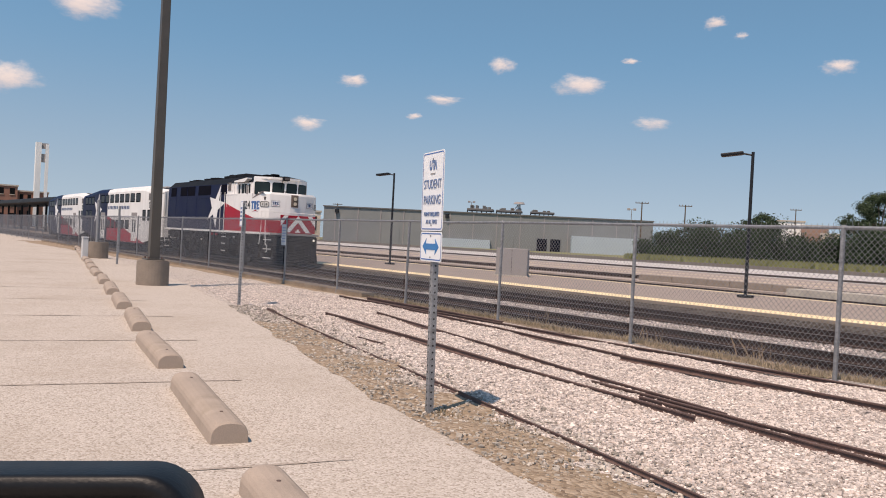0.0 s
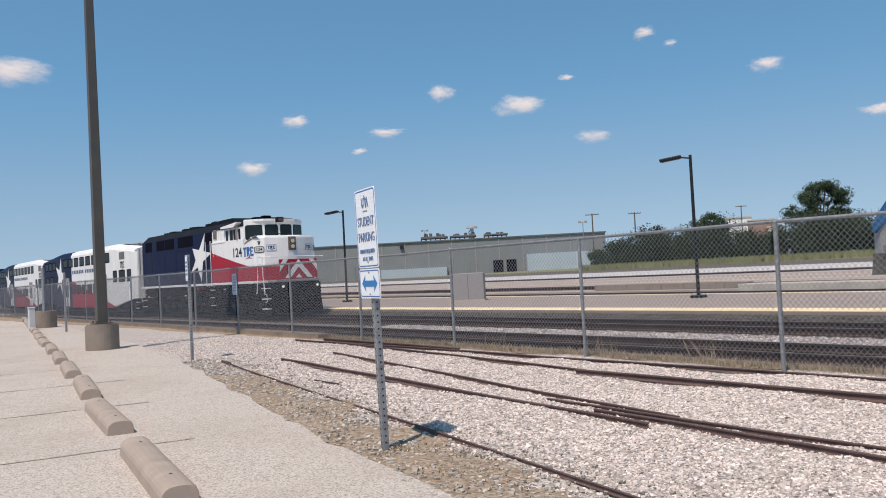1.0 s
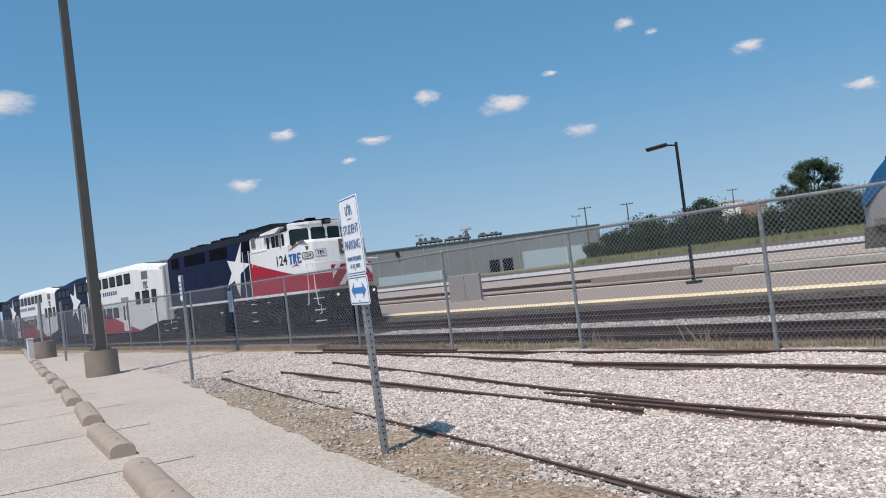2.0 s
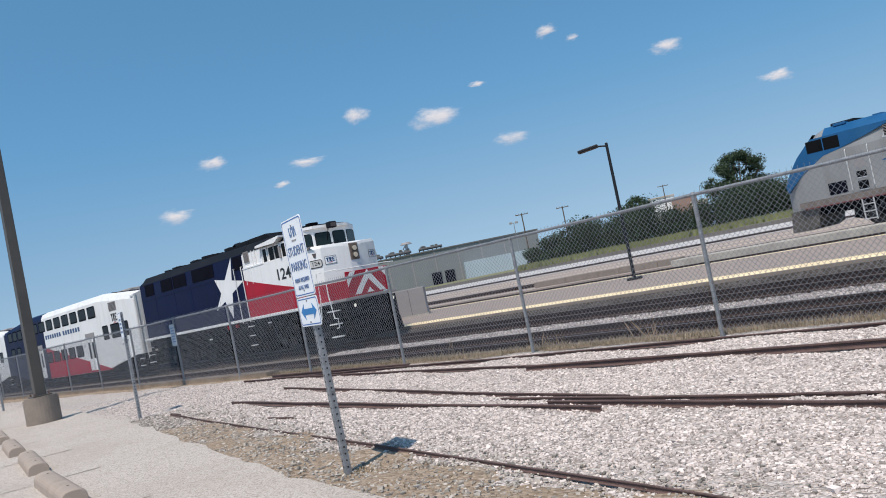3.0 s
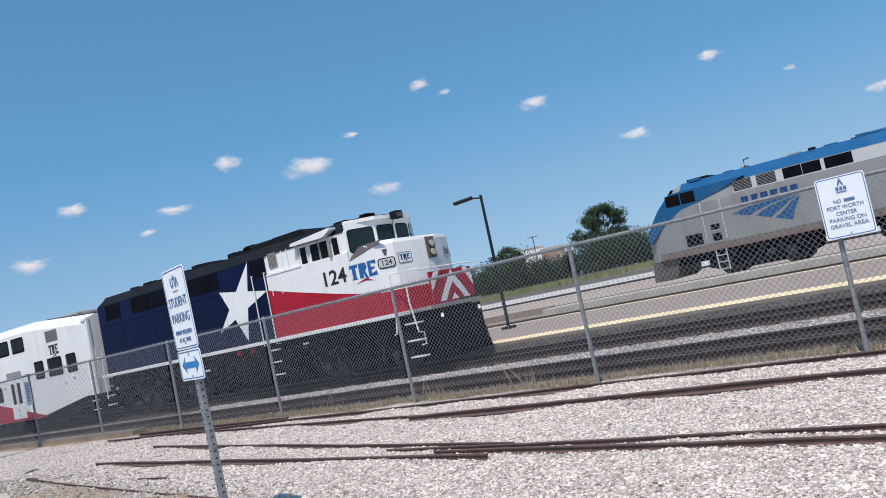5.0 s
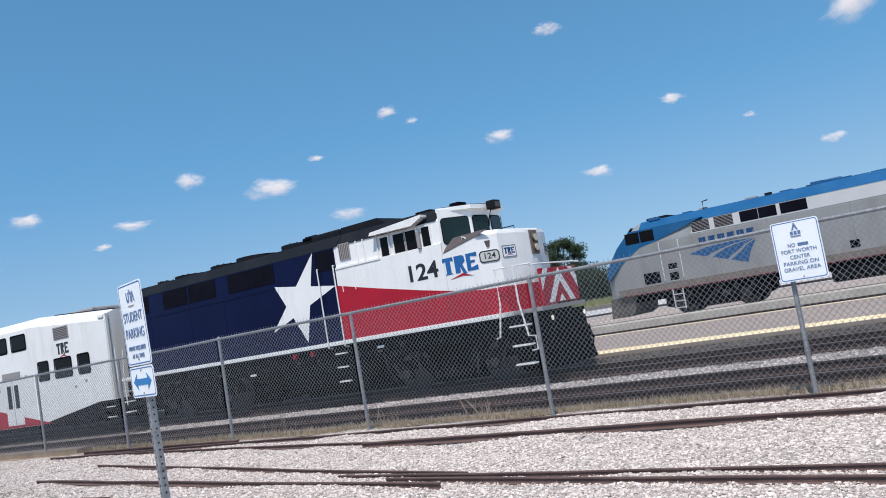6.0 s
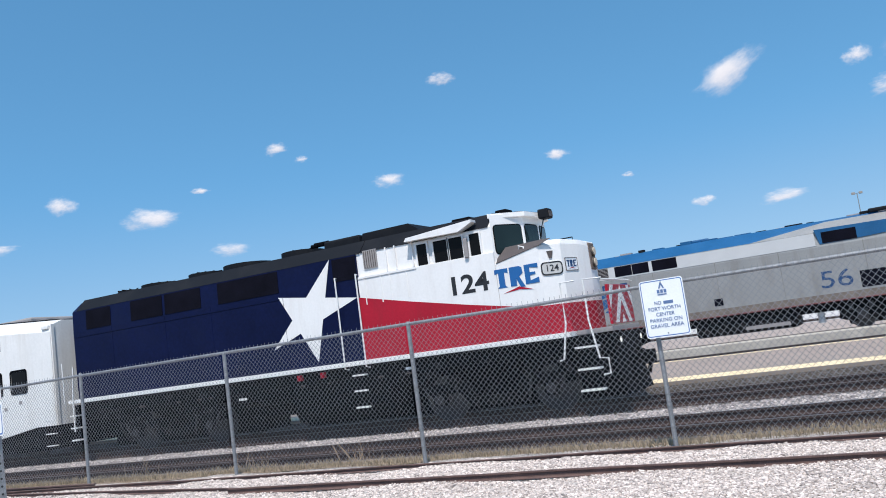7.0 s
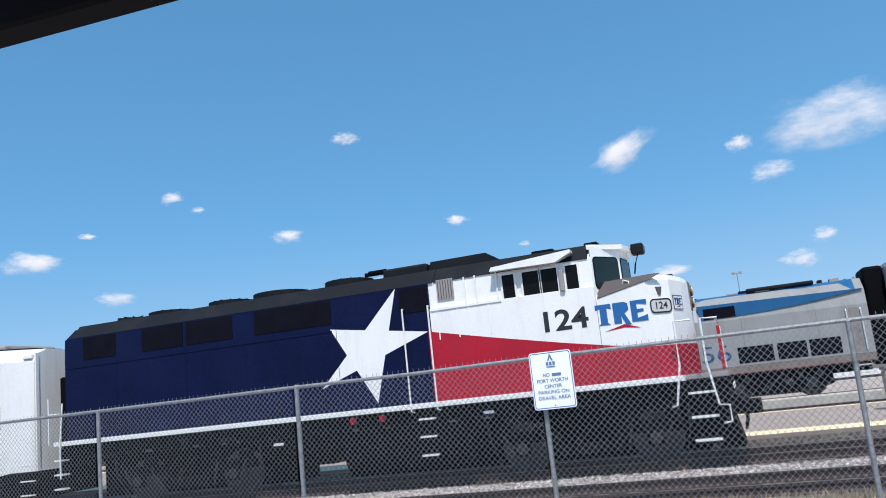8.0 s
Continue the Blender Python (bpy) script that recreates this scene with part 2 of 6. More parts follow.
M_WAREHOUSE = mat("metal_cladding", (0.178, 0.19, 0.188), 0.7, vary=0.08, scale=0.2, fine=2, dirt=(0.225, 0.225, 0.21), dirt_amount=0.5, dirt_scale=0.1)
M_WHITEWALL = mat("pale_blue_wall", (0.36, 0.43, 0.48), 0.7, vary=0.06, scale=0.3)
M_BRICK = mat("red_brick", (0.23, 0.112, 0.082), 0.85, vary=0.15, scale=0.5, fine=5)
M_TAN = mat("tan_wall", (0.55, 0.47, 0.38), 0.8, vary=0.1, scale=0.3)
M_TOWER = mat("tower_white", (0.72, 0.72, 0.7), 0.7, vary=0.06, scale=0.4)
M_BARK = mat("bark", (0.1, 0.075, 0.055), 0.9, vary=0.3, scale=3, fine=30)
M_LEAF = mat("leaf_green", (0.042, 0.062, 0.032), 0.7, vary=0.4, scale=0.5, fine=4, spec=0.2)
M_LEAF2 = mat("leaf_bush", (0.032, 0.052, 0.025), 0.75, vary=0.45, scale=0.4, fine=3, spec=0.2)
M_GRASS = mat("verge_grass", (0.2, 0.19, 0.08), 0.9, vary=0.35, scale=0.4, fine=5)
M_STRAW = mat("dry_grass", (0.36, 0.285, 0.195), 0.9, vary=0.25, scale=3, fine=20, rand=0.15)
M_RUBBER = mat("black_trim", (0.006, 0.006, 0.0072), 0.45, vary=0.2, scale=14, fine=200, bump=0.0006, spec=0.25)
M_HEADLINER = mat("pale_headliner", (0.5, 0.48, 0.46), 0.85, vary=0.06, scale=30)
M_CABINET = mat("grey_cabinet", (0.27, 0.25, 0.245), 0.7, vary=0.1, scale=2, fine=30, dirt=(0.2, 0.175, 0.16), dirt_amount=0.5, dirt_scale=2)
M_UNIT = mat("roof_plant", (0.1, 0.1, 0.1), 0.7, vary=0.2, scale=1)
M_HEADLIGHT = glow("headlight_glow", (0.5, 0.43, 0.34), 0.08)
M_DITCH = glow("ditch_light_glow", (0.9, 0.84, 0.74), 0.5)
M_MIRROR = mat("mirror_glass", (0.85, 0.86, 0.88), 0.02, 1.0, vary=0.01, scale=3)


# ---- building blocks ----
def link(name, bm, material, parent=None, label="", smooth=False):
    me = bpy.data.meshes.new(name)
    bm.normal_update()
    bm.to_mesh(me)
    bm.free()
    if smooth:
        for p in me.polygons:
            p.use_smooth = True
    me.materials.append(material)
    ob = new(name, me)
    if parent:
        ob.parent = parent
    if label:
        ob["label"] = label
    return ob


def part(name, bm, material, parent, label="", smooth=False):
    return link(name, bm, material, parent, label, smooth)


def thing(name, m, label, category, group="", kind=""):
    ob = new(name)
    ob.empty_display_size = 0.3
    ob.matrix_basis = m
    return tagged(ob, label, category, group, kind)


def box(bm, x0, x1, y0, y1, z0, z1, bevel=0.0):
    r = bmesh.ops.create_cube(bm, size=1.0)
    for v in r["verts"]:
        v.co = Vector(((x0 + x1) / 2 + v.co.x * (x1 - x0), (y0 + y1) / 2 + v.co.y * (y1 - y0), (z0 + z1) / 2 + v.co.z * (z1 - z0)))
    if bevel:
        es = list({e for v in r["verts"] for e in v.link_edges})
        bmesh.ops.bevel(bm, geom=es, offset=bevel, segments=2, affect="EDGES", profile=0.5)
    return bm


def B(*a, **k):
    return box(bmesh.new(), *a, **k)


def prism(pts, lo, hi, axis="y", bm=None):
    """Extrudes a closed outline along an axis: y takes (x, z) points, x takes (y, z), z takes (x, y)."""
    bm = bm or bmesh.new()

    def p3(p, h):
        return {"y": (p[0], h, p[1]), "x": (h, p[0], p[1]), "z": (p[0], p[1], h)}[axis]
    a = [bm.verts.new(p3(p, lo)) for p in pts]
    b = [bm.verts.new(p3(p, hi)) for p in pts]
    n = len(pts)
    fs = [bm.faces.new(a), bm.faces.new(b[::-1])]
    for i in range(n):
        fs.append(bm.faces.new((a[i], b[i], b[(i + 1) % n], a[(i + 1) % n])))
    bmesh.ops.recalc_face_normals(bm, faces=fs)
    return bm


def tube(points, r, bm=None, sides=6):
    bm = bm or bmesh.new()
    pts = [Vector(p) for p in points]
    rings = []
    for i, p in enumerate(pts):
        d = (pts[min(i + 1, len(pts) - 1)] - pts[max(i - 1, 0)]).normalized()
        u = d.orthogonal().normalized() if abs(d.z) > 0.95 else d.cross(Vector((0, 0, 1))).normalized()
        w = d.cross(u)
        rings.append([bm.verts.new(p + r * (math.cos(2 * math.pi * k / sides) * u + math.sin(2 * math.pi * k / sides) * w)) for k in range(sides)])
    for a, b in zip(rings, rings[1:]):
        for k in range(sides):
            bm.faces.new((a[k], a[(k + 1) % sides], b[(k + 1) % sides], b[k]))
    bm.faces.new(rings[0][::-1])
    bm.faces.new(rings[-1])
    return bm


def cyl(bm, c, r, h, axis="z", sides=20, r2=None):
    rot = {"z": Matrix(), "y": Matrix.Rotation(radians(90), 4, "X"), "x": Matrix.Rotation(radians(90), 4, "Y")}[axis]
    bmesh.ops.create_cone(bm, cap_ends=True, segments=sides, radius1=r, radius2=r if r2 is None else r2, depth=h, matrix=Matrix.Translation(c) @ rot)
    return bm


def words(name, text, size, m, material, parent, width=None, label="", align="CENTER", bold=0.0):
    """Raised letters in the built-in font; text lies in local x, up in local y."""
    cu = bpy.data.curves.new(name, "FONT")
    cu.body, cu.size, cu.align_x, cu.align_y, cu.extrude = text, size, align, "CENTER", 0.0015
    cu.offset = bold
    tmp = bpy.data.objects.new(name, cu)
    scene.collection.objects.link(tmp)
    me = bpy.data.meshes.new_from_object(tmp.evaluated_get(bpy.context.evaluated_depsgraph_get()))
    bpy.data.objects.remove(tmp)
    if width:
        xs = [v.co.x for v in me.vertices]
        k = width / (max(xs) - min(xs))
        for v in me.vertices:
            v.co.x *= k
    me.materials.clear()
    me.materials.append(material)
    ob = new(name, me)
    ob.parent = parent
    ob.matrix_basis = m
    if label:
        ob["label"] = label
    return ob


def rnd(a, b):
    return random.uniform(a, b)


SIDE = pose(0, 0, 0, 90, 0, 0)  # letters upright, read from the -y side


# ---- ground ----
def fence_y(x):
    return 8.97 - 0.0297 * (x + 5.06)


def sheet(name, x0, x1, y0, y1, nx, ny, zf, material, label, category):
    bm = bmesh.new()
    grid = [[bm.verts.new((x0 + (x1 - x0) * i / nx, y0 + (y1 - y0) * j / ny, zf(x0 + (x1 - x0) * i / nx, y0 + (y1 - y0) * j / ny))) for j in range(ny + 1)] for i in range(nx + 1)]
    for i in range(nx):
        for j in range(ny):
            bm.faces.new((grid[i][j], grid[i + 1][j], grid[i + 1][j + 1], grid[i][j + 1]))
    ob = link(name, bm, material)
    return tagged(ob, label, category, kind="structure")


RAIL_Z = -0.35          # top of rail on the two near tracks
NEAR_C, TRAIN_C, MID_C, FAR_C = 13.85, 18.4, 32.2, 37.55
PLAT_Z = -0.18

ground = sheet("ground", -1500, 1500, -300, 2500, 30, 28, lambda x, y: -0.62, M_FIELD, "dry flat open land under everything", "ground")


def lot_edge(x):
    """The ragged edge between parking lot and gravel."""
    pts = [(-60, 8.9), (-34, 8.4), (-27, 7.6), (-20, 6.6), (-13.2, 5.25), (-9.3, 4.3), (-6.05, 3.5), (-4.7, 3.26), (-3.2, 2.98), (0, 2.5), (12, 0.6)]
    for (xa, ya), (xb, yb) in zip(pts, pts[1:]):
        if xa <= x <= xb:
            return ya + (yb - ya) * (x - xa) / (xb - xa)
    return pts[-1][1]


def build_lot():
    bm = bmesh.new()
    xs = [-60 + 0.25 * i for i in range(289)]
    top, bot, low = [], [], []
    for x in xs:
        y = lot_edge(x) + 0.09 * noise.noise((x * 1.3, 0, 0)) + 0.05 * noise.noise((x * 4.1, 3, 0))
        top.append(bm.verts.new((x, y, 0.0)))
        low.append(bm.verts.new((x, y + 0.02, -0.2)))
        bot.append(bm.verts.new((x, -40, 0.0)))
    for i in range(len(xs) - 1):
        bm.faces.new((bot[i], bot[i + 1], top[i + 1], top[i]))
        bm.faces.new((top[i], top[i + 1], low[i + 1], low[i]))
    lot = link("pavement", bm, M_LOT)
    tagged(lot, "pinkish exposed-aggregate concrete parking lot with worn joints", "pavement", kind="structure")
    # worn stall joints, square to the row of wheel stops
    d = Vector((-0.982, 0.187, 0))
    n = Vector((0.187, 0.982, 0))
    for k in range(14):
        c = Vector((-4.35, 1.9, 0)) + d * (2.66 * k)
        a, b = c + n * rnd(0.3, 0.55), c - n * rnd(3, 7)
        bm = bmesh.new()
        m = 30
        left, right = [], []
        for i in range(m + 1):
            p = a + (b - a) * i / m
            w = 0.016 + 0.018 * noise.noise((p.x * 2, p.y * 2, k))
            left.append(bm.verts.new((p.x - w * d.x, p.y - w * d.y, 0.004)))
            right.append(bm.verts.new((p.x + w * d.x, p.y + w * d.y, 0.004)))
        for i in range(m):
            bm.faces.new((left[i], left[i + 1], right[i + 1], right[i]))
        part("joint", bm, M_JOINT, lot)
    return lot


build_lot()


def bank_z(x, y):
    """Gravel strip up to the fence, then the slope down to the track bed."""
    f = fence_y(x)
    base = -0.035 + 0.03 * noise.noise((x * 0.8, y * 0.8, 0)) + 0.012 * noise.noise((x * 4, y * 4, 5))
    s = min(max((y - f - 0.35) / 2.2, 0), 1)
    return base - 0.52 * s * s * (3 - 2 * s)


gravel = sheet("gravel_bed", -62, 14, 0.2, 9.15, 300, 60, lambda x, y: bank_z(x, min(y, fence_y(x) + 0.2)) - (0.05 if y < lot_edge(x) else 0), M_GRAVEL, "bed of loose white limestone gravel", "gravel")
bank = sheet("bank", -110, 40, 9.15, 12.4, 220, 14, bank_z, M_DIRT, "strip of dry soil and straw along the fence", "ground")
bed = sheet("track_bed", -260, 120, 12.2, 20.05, 60, 6, lambda x, y: -0.56 + 0.02 * noise.noise((x, y, 0)), M_BALLAST, "dirty grey track ballast between rails", "ballast")
lot_far = tagged(link("far_pavement", B(-200, -59.9, -40, 12.0, -0.4, -0.02), M_LOT), "distant end of the concrete parking lot", "pavement", kind="structure")


# ---- tracks ----
def rail_section():
    return [(-0.07, 0), (0.07, 0), (0.07, 0.015), (0.012, 0.04), (0.012, 0.125), (0.036, 0.135), (0.036, 0.165), (-0.036, 0.165), (-0.036, 0.135), (-0.012, 0.125), (-0.012, 0.04), (-0.07, 0.015)]


def track(center, z, x0, x1, ties=True):
    t = thing("railway_track", pose(0, center, z), "rusty steel rails on dark ties in ballast", "railway track", "railway tracks", "structure")
    for s in (-0.7525, 0.7525):
        sec = [(y + s, zz - 0.165) for y, zz in rail_section()]
        part("rail", prism(sec, x0, x1, "x"), M_TRACKRAIL, t)
        part("rail_head", B(x0, x1, s - 0.03, s + 0.03, 0.001, 0.004), M_RAILTOP, t, "polished running surface")
    if ties:
        bm = B(-0.12, 0.12, -1.28, 1.28, -0.30, -0.172, bevel=0.012)
        first = part("tie", bm, M_TIE, t)
        first.location.x = x0 + 0.3
        n = int((min(x1, 12) - max(x0, -60)) / 0.56)
        for i in range(n):
            o = new("tie", first.data)
            o.parent = t
            o.matrix_basis = pose(max(x0, -60) + 0.56 * (i + 1), rnd(-0.03, 0.03), rnd(-0.006, 0.006), 0, 0, rnd(-1.2, 1.2))
    return t


track(NEAR_C, RAIL_Z, -240, 110)
track(TRAIN_C, RAIL_Z, -240, 110)
track(MID_C, -0.235, -240, 110, ties=False)
track(FAR_C, -0.05, -240, 110, ties=False)
track(64.0, -0.05, -300, 200, ties=False)

# ---- platforms ----
plat = tagged(link("platform", B(-230, 90, 20.15, 30.2, -0.7, PLAT_Z, bevel=0.03), M_PLATFORM), "low tan concrete station platform", "platform", kind="structure")
for i in range(260):
    xa = -62 + 0.61 * (i // 2)
    o = part("tactile_tile", B(-0.3, 0.3, 20.19, 20.8, PLAT_Z - 0.02, PLAT_Z + 0.008, bevel=0.006), M_YELLOW, plat) if i == 0 else new("tactile_tile", o.data)
    o.parent = plat
    o.location = (xa, 0.61 * (i % 2), 0)
for xa in range(-60, 20, 5):
    part("joint", B(xa - 0.015, xa + 0.015, 20.6, 29.7, PLAT_Z, PLAT_Z + 0.004), M_JOINT, plat)
part("platform_edge", B(-229.5, 89.5, 20.1, 20.19, -0.6, PLAT_Z + 0.004), M_FOOTING, plat, "stained concrete platform edge")
# wedge added over the platform face; ballast tones halved to paint its shadow
M_EDGE_SHADOW = stony("shadow_ballast", [(0.03, 0.024, 0.02), (0.075, 0.062, 0.053), (0.13, 0.115, 0.105), (0.05, 0.04, 0.033)], 0.06, 0.05, (0.045, 0.034, 0.027), 0.7, 0.9)
shoulder = tagged(link("edge_shadow_wedge", prism([(19.3, -0.58), (19.55, -0.43), (20.098, -0.26), (20.098, -0.6)], -229, 89, "x"), M_EDGE_SHADOW), "added dark wedge standing in for the shadowed platform face", "ballast", kind="structure")
part("edge_stripe", B(-229, 89, 29.55, 29.95, PLAT_Z, PLAT_Z + 0.006), M_YELLOW, plat, "faded yellow edge stripe")
bed2 = sheet("middle_track_bed", -260, 120, 30.0, 34.4, 40, 4, lambda x, y: -0.48, M_BALLAST, "dark ballast of the middle track", "ballast")
plat2 = tagged(link("far_platform", B(-21.3, 90, 34.2, 35.7, -0.7, 0.02, bevel=0.03), M_CURB), "grey concrete platform curb beside the parked train", "platform", kind="structure")
plat3 = tagged(link("paved_yard", B(-260, 160, 34.25, 62.0, -0.75, -0.21), M_YARD), "wide tan paved yard between the tracks", "pavement", kind="structure")
for ya in (41.5, 47.5, 54.0):
    part("yard_stripe", B(-250, -17, ya, ya + 0.16, -0.21, -0.204), M_YELLOW, plat3, "faint worn stripe")
cross = tagged(new("crossing_slabs"), "row of grey concrete crossing slabs beside the parked train's track", "slab", kind="structure")
for k, (xa, xb) in enumerate(((-30.6, -28.4), (-28.37, -26.2), (-26.17, -24.9), (-24.87, -22.6), (-22.57, -21.35))):
    part("slab", B(xa, xb, 35.1, 35.62, -0.5, 0.1 + 0.012 * (k % 2), bevel=0.02), M_FOOTING, cross)
M_DIRTDARK = mat("dark_soil", (0.1, 0.078, 0.06), 0.95, vary=0.25, scale=0.3, fine=3)
farbed = sheet("far_ballast", -500, 300, 62.0, 84.0, 20, 4, lambda x, y: -0.2 + 0.012 * (y - 62), M_BALLAST_PALE, "broad pale ballast of the far tracks", "ballast")
bankdark = sheet("dark_embankment", -500, 300, 84.0, 104.0, 20, 4, lambda x, y: 0.06 + 0.012 * (y - 84), M_DIRTDARK, "dark brown strip of soil beyond the ballast", "soil")
verge = sheet("grass_verge", -500, 300, 103.5, 190.0, 40, 20, lambda x, y: 0.06 + 0.006 * (y - 84), M_GRASS, "green and straw grass verge", "grass")


# ---- fence ----
FENCE_H = 1.675
POST_X = [-5.06 + 3.05 * (1 - i) for i in range(-3, 32)]


def wire_panel(x0, x1):
    """Chain link woven from crossing wires, with the twisted ends standing over the top rail."""
    verts, faces = [], []
    r, pitch, h0, h1 = 0.0025, 0.066, 0.05, FENCE_H - 0.02

    def wire(a, b, w=r):
        a, b = Vector(a), Vector(b)
        d = (b - a).normalized()
        u = Vector((0, 1, 0))
        v = d.cross(u).normalized()
        k = len(verts)
        for p in (a, b):
            for s, q in ((1, 0), (-0.5, 0.87), (-0.5, -0.87)):
                verts.append(p + w * (s * u + q * v))
        for i in range(3):
            faces.append((k + i, k + (i + 1) % 3, k + 3 + (i + 1) % 3, k + 3 + i))
    h = h1 - h0
    slope = 1.05
    run = h / slope
    n = int((x1 - x0 + run) / pitch) + 1
    for i in range(n):
        xs = x0 - run + i * pitch
        for sgn, off in ((1, 0.003), (-1, -0.003)):
            pa, pb = (xs, h0), (xs + run, h1)
            if sgn < 0:
                pa, pb = (xs + run, h0), (xs, h1)
            (xa, za), (xb, zb) = pa, pb
            dx = xb - xa
            lo, hi = sorted(((x0 - xa) / dx, (x1 - xa) / dx))
            ta, tb = max(0, lo), min(1, hi)
            if tb - ta > 0.02:
                wire((xa + dx * ta, off, za + (zb - za) * ta), (xa + dx * tb, off, za + (zb - za) * tb))
    m = int((x1 - x0) / pitch)
    for i in range(m):
        xs = x0 + (i + 0.5) * pitch
        wire((xs, 0, h1 - 0.02), (xs + rnd(-0.008, 0.008), 0.004, h1 + 0.055 + rnd(-0.006, 0.006)), 0.0028)
    me = bpy.data.meshes.new("wire_mesh")
    me.from_pydata([tuple(v) for v in verts], [], faces)
    me.materials.append(M_WIRE)
    return me


def build_fence():
    f = thing("chain_link_fence", pose(POST_X[0], fence_y(POST_X[0]), 0, 0, 0, -1.7), "galvanised chain-link fence with a pipe top rail", "fence")
    n = len(POST_X)
    panel = wire_panel(-3.05 + 0.03, -0.03)
    post = None
    for i in range(n):
        x = -3.05 * i
        if post is None:
            bm = cyl(bmesh.new(), (0, 0, FENCE_H / 2 - 0.15), 0.026, FENCE_H + 0.3, sides=12)
            cyl(bm, (0, 0, FENCE_H + 0.012), 0.031, 0.03, sides=12, r2=0.02)
            for zz in (0.4, 0.85, 1.3):
                cyl(bm, (0, 0, zz), 0.032, 0.02, sides=12)
            post = part("post", bm, M_GALV, f)
            o = post
        else:
            o = new("post", post.data)
            o.parent = f
        o.location = (x, 0, -0.01 * (i % 3))
        o.rotation_euler = (radians(rnd(-0.3, 0.3)), radians(rnd(-0.35, 0.35)), 0)
        if i < n - 1:
            w = new("wire_mesh", panel)
            w.parent = f
            w.location = (x, -0.045, 0)
            part("top_rail", tube([(x, 0, FENCE_H - 0.012), (x - 1.5, 0, FENCE_H - 0.018 + rnd(-0.008, 0.008)), (x - 3.05, 0, FENCE_H - 0.012)], 0.021, sides=10), M_GALV, f)
    return f


build_fence()
foot = thing("fence_kerb", pose(0, 0, 0), "weathered concrete strip below the fence", "kerb", kind="structure")
part("strip", prism([(-20.5, fence_y(-20.5) + 0.5), (8, fence_y(8) + 0.5), (8, fence_y(8) + 0.85), (-20.5, fence_y(-20.5) + 0.85)], -0.4, -0.06, "z"), M_OLDKERB, foot)
part("strip", prism([(-60, fence_y(-60) - 0.02), (-16.0, fence_y(-16) - 0.02), (-16.0, fence_y(-16) + 0.3), (-60, fence_y(-60) + 0.3)], -0.4, 0.07, "z"), M_OLDKERB, foot)


# ---- loose rails on the gravel ----
def loose_rail(xa, ya, xb, yb, label, tall=0.09, k=0.75):
    tall, k = tall * 0.8, k * 0.75
    d = math.hypot(xb - xa, yb - ya)
    t = thing("loose_rail", pose(xa, ya, -0.035, 0, 0, math.degrees(math.atan2(yb - ya, xb - xa))), label, "rail", "old rails lying on the gravel")
    sec = [(y * k, z * tall / 0.165) for y, z in rail_section()]
    n = max(2, int(d / 0.8))
    bm = bmesh.new()
    rings = []
    for i in range(n + 1):
        xx = d * i / n
        oy, oz = 0.02 * noise.noise((xx * 0.35, ya * 3, 1)), 0.012 * noise.noise((xx * 0.6, ya * 3, 7))
        rings.append([bm.verts.new((xx, y + oy, z + oz)) for y, z in sec])
    for a, b in zip(rings, rings[1:]):
        for j in range(len(sec)):
            bm.faces.new((a[j], a[(j + 1) % len(sec)], b[(j + 1) % len(sec)], b[j]))
    bm.faces.new(rings[0])
    bm.faces.new(rings[-1][::-1])
    bmesh.ops.recalc_face_normals(bm, faces=bm.faces)
    part("steel", bm, M_RUST, t)
    return t


loose_rail(-13.3, 5.85, 3.0, 2.5, "long thin rusty rail along the gravel edge", 0.04, 0.3)
loose_rail(-12.4, 6.5, -4.2, 5.4, "rusty rail with a bent end on white gravel", 0.07, 0.6)
loose_rail(-12.5, 7.55, -4.2, 5.8, "thin rusty rail crossing other rails", 0.06, 0.45)
loose_rail(-14.2, 8.72, -6.6, 7.72, "rusty rail near the fence", 0.06, 0.6)
loose_rail(-6.95, 7.6, 4.0, 7.35, "heavy rusty rail lying parallel to the fence", 0.085, 0.8)
loose_rail(-5.75, 5.86, 4.0, 5.22, "thick rusty rail on white gravel", 0.06, 0.5)
loose_rail(-5.0, 5.68, 3.5, 4.72, "thick rusty rail beside its twin", 0.065, 0.55)
loose_rail(-15.2, 8.95, -10.5, 8.72, "dark rusty rail half buried at the fence", 0.1, 1.0)
loose_rail(-16, 8.73, 6, 8.1 + 0.42, "thin dark rail along the foot of the fence", 0.06, 0.8)
loose_rail(-9.6, 5.5, -8.9, 5.45, "short scrap of rusty iron", 0.03, 0.25)
loose_rail(-13.5, 5.95, -12.9, 5.85, "short scrap of rusty iron", 0.03, 0.25)


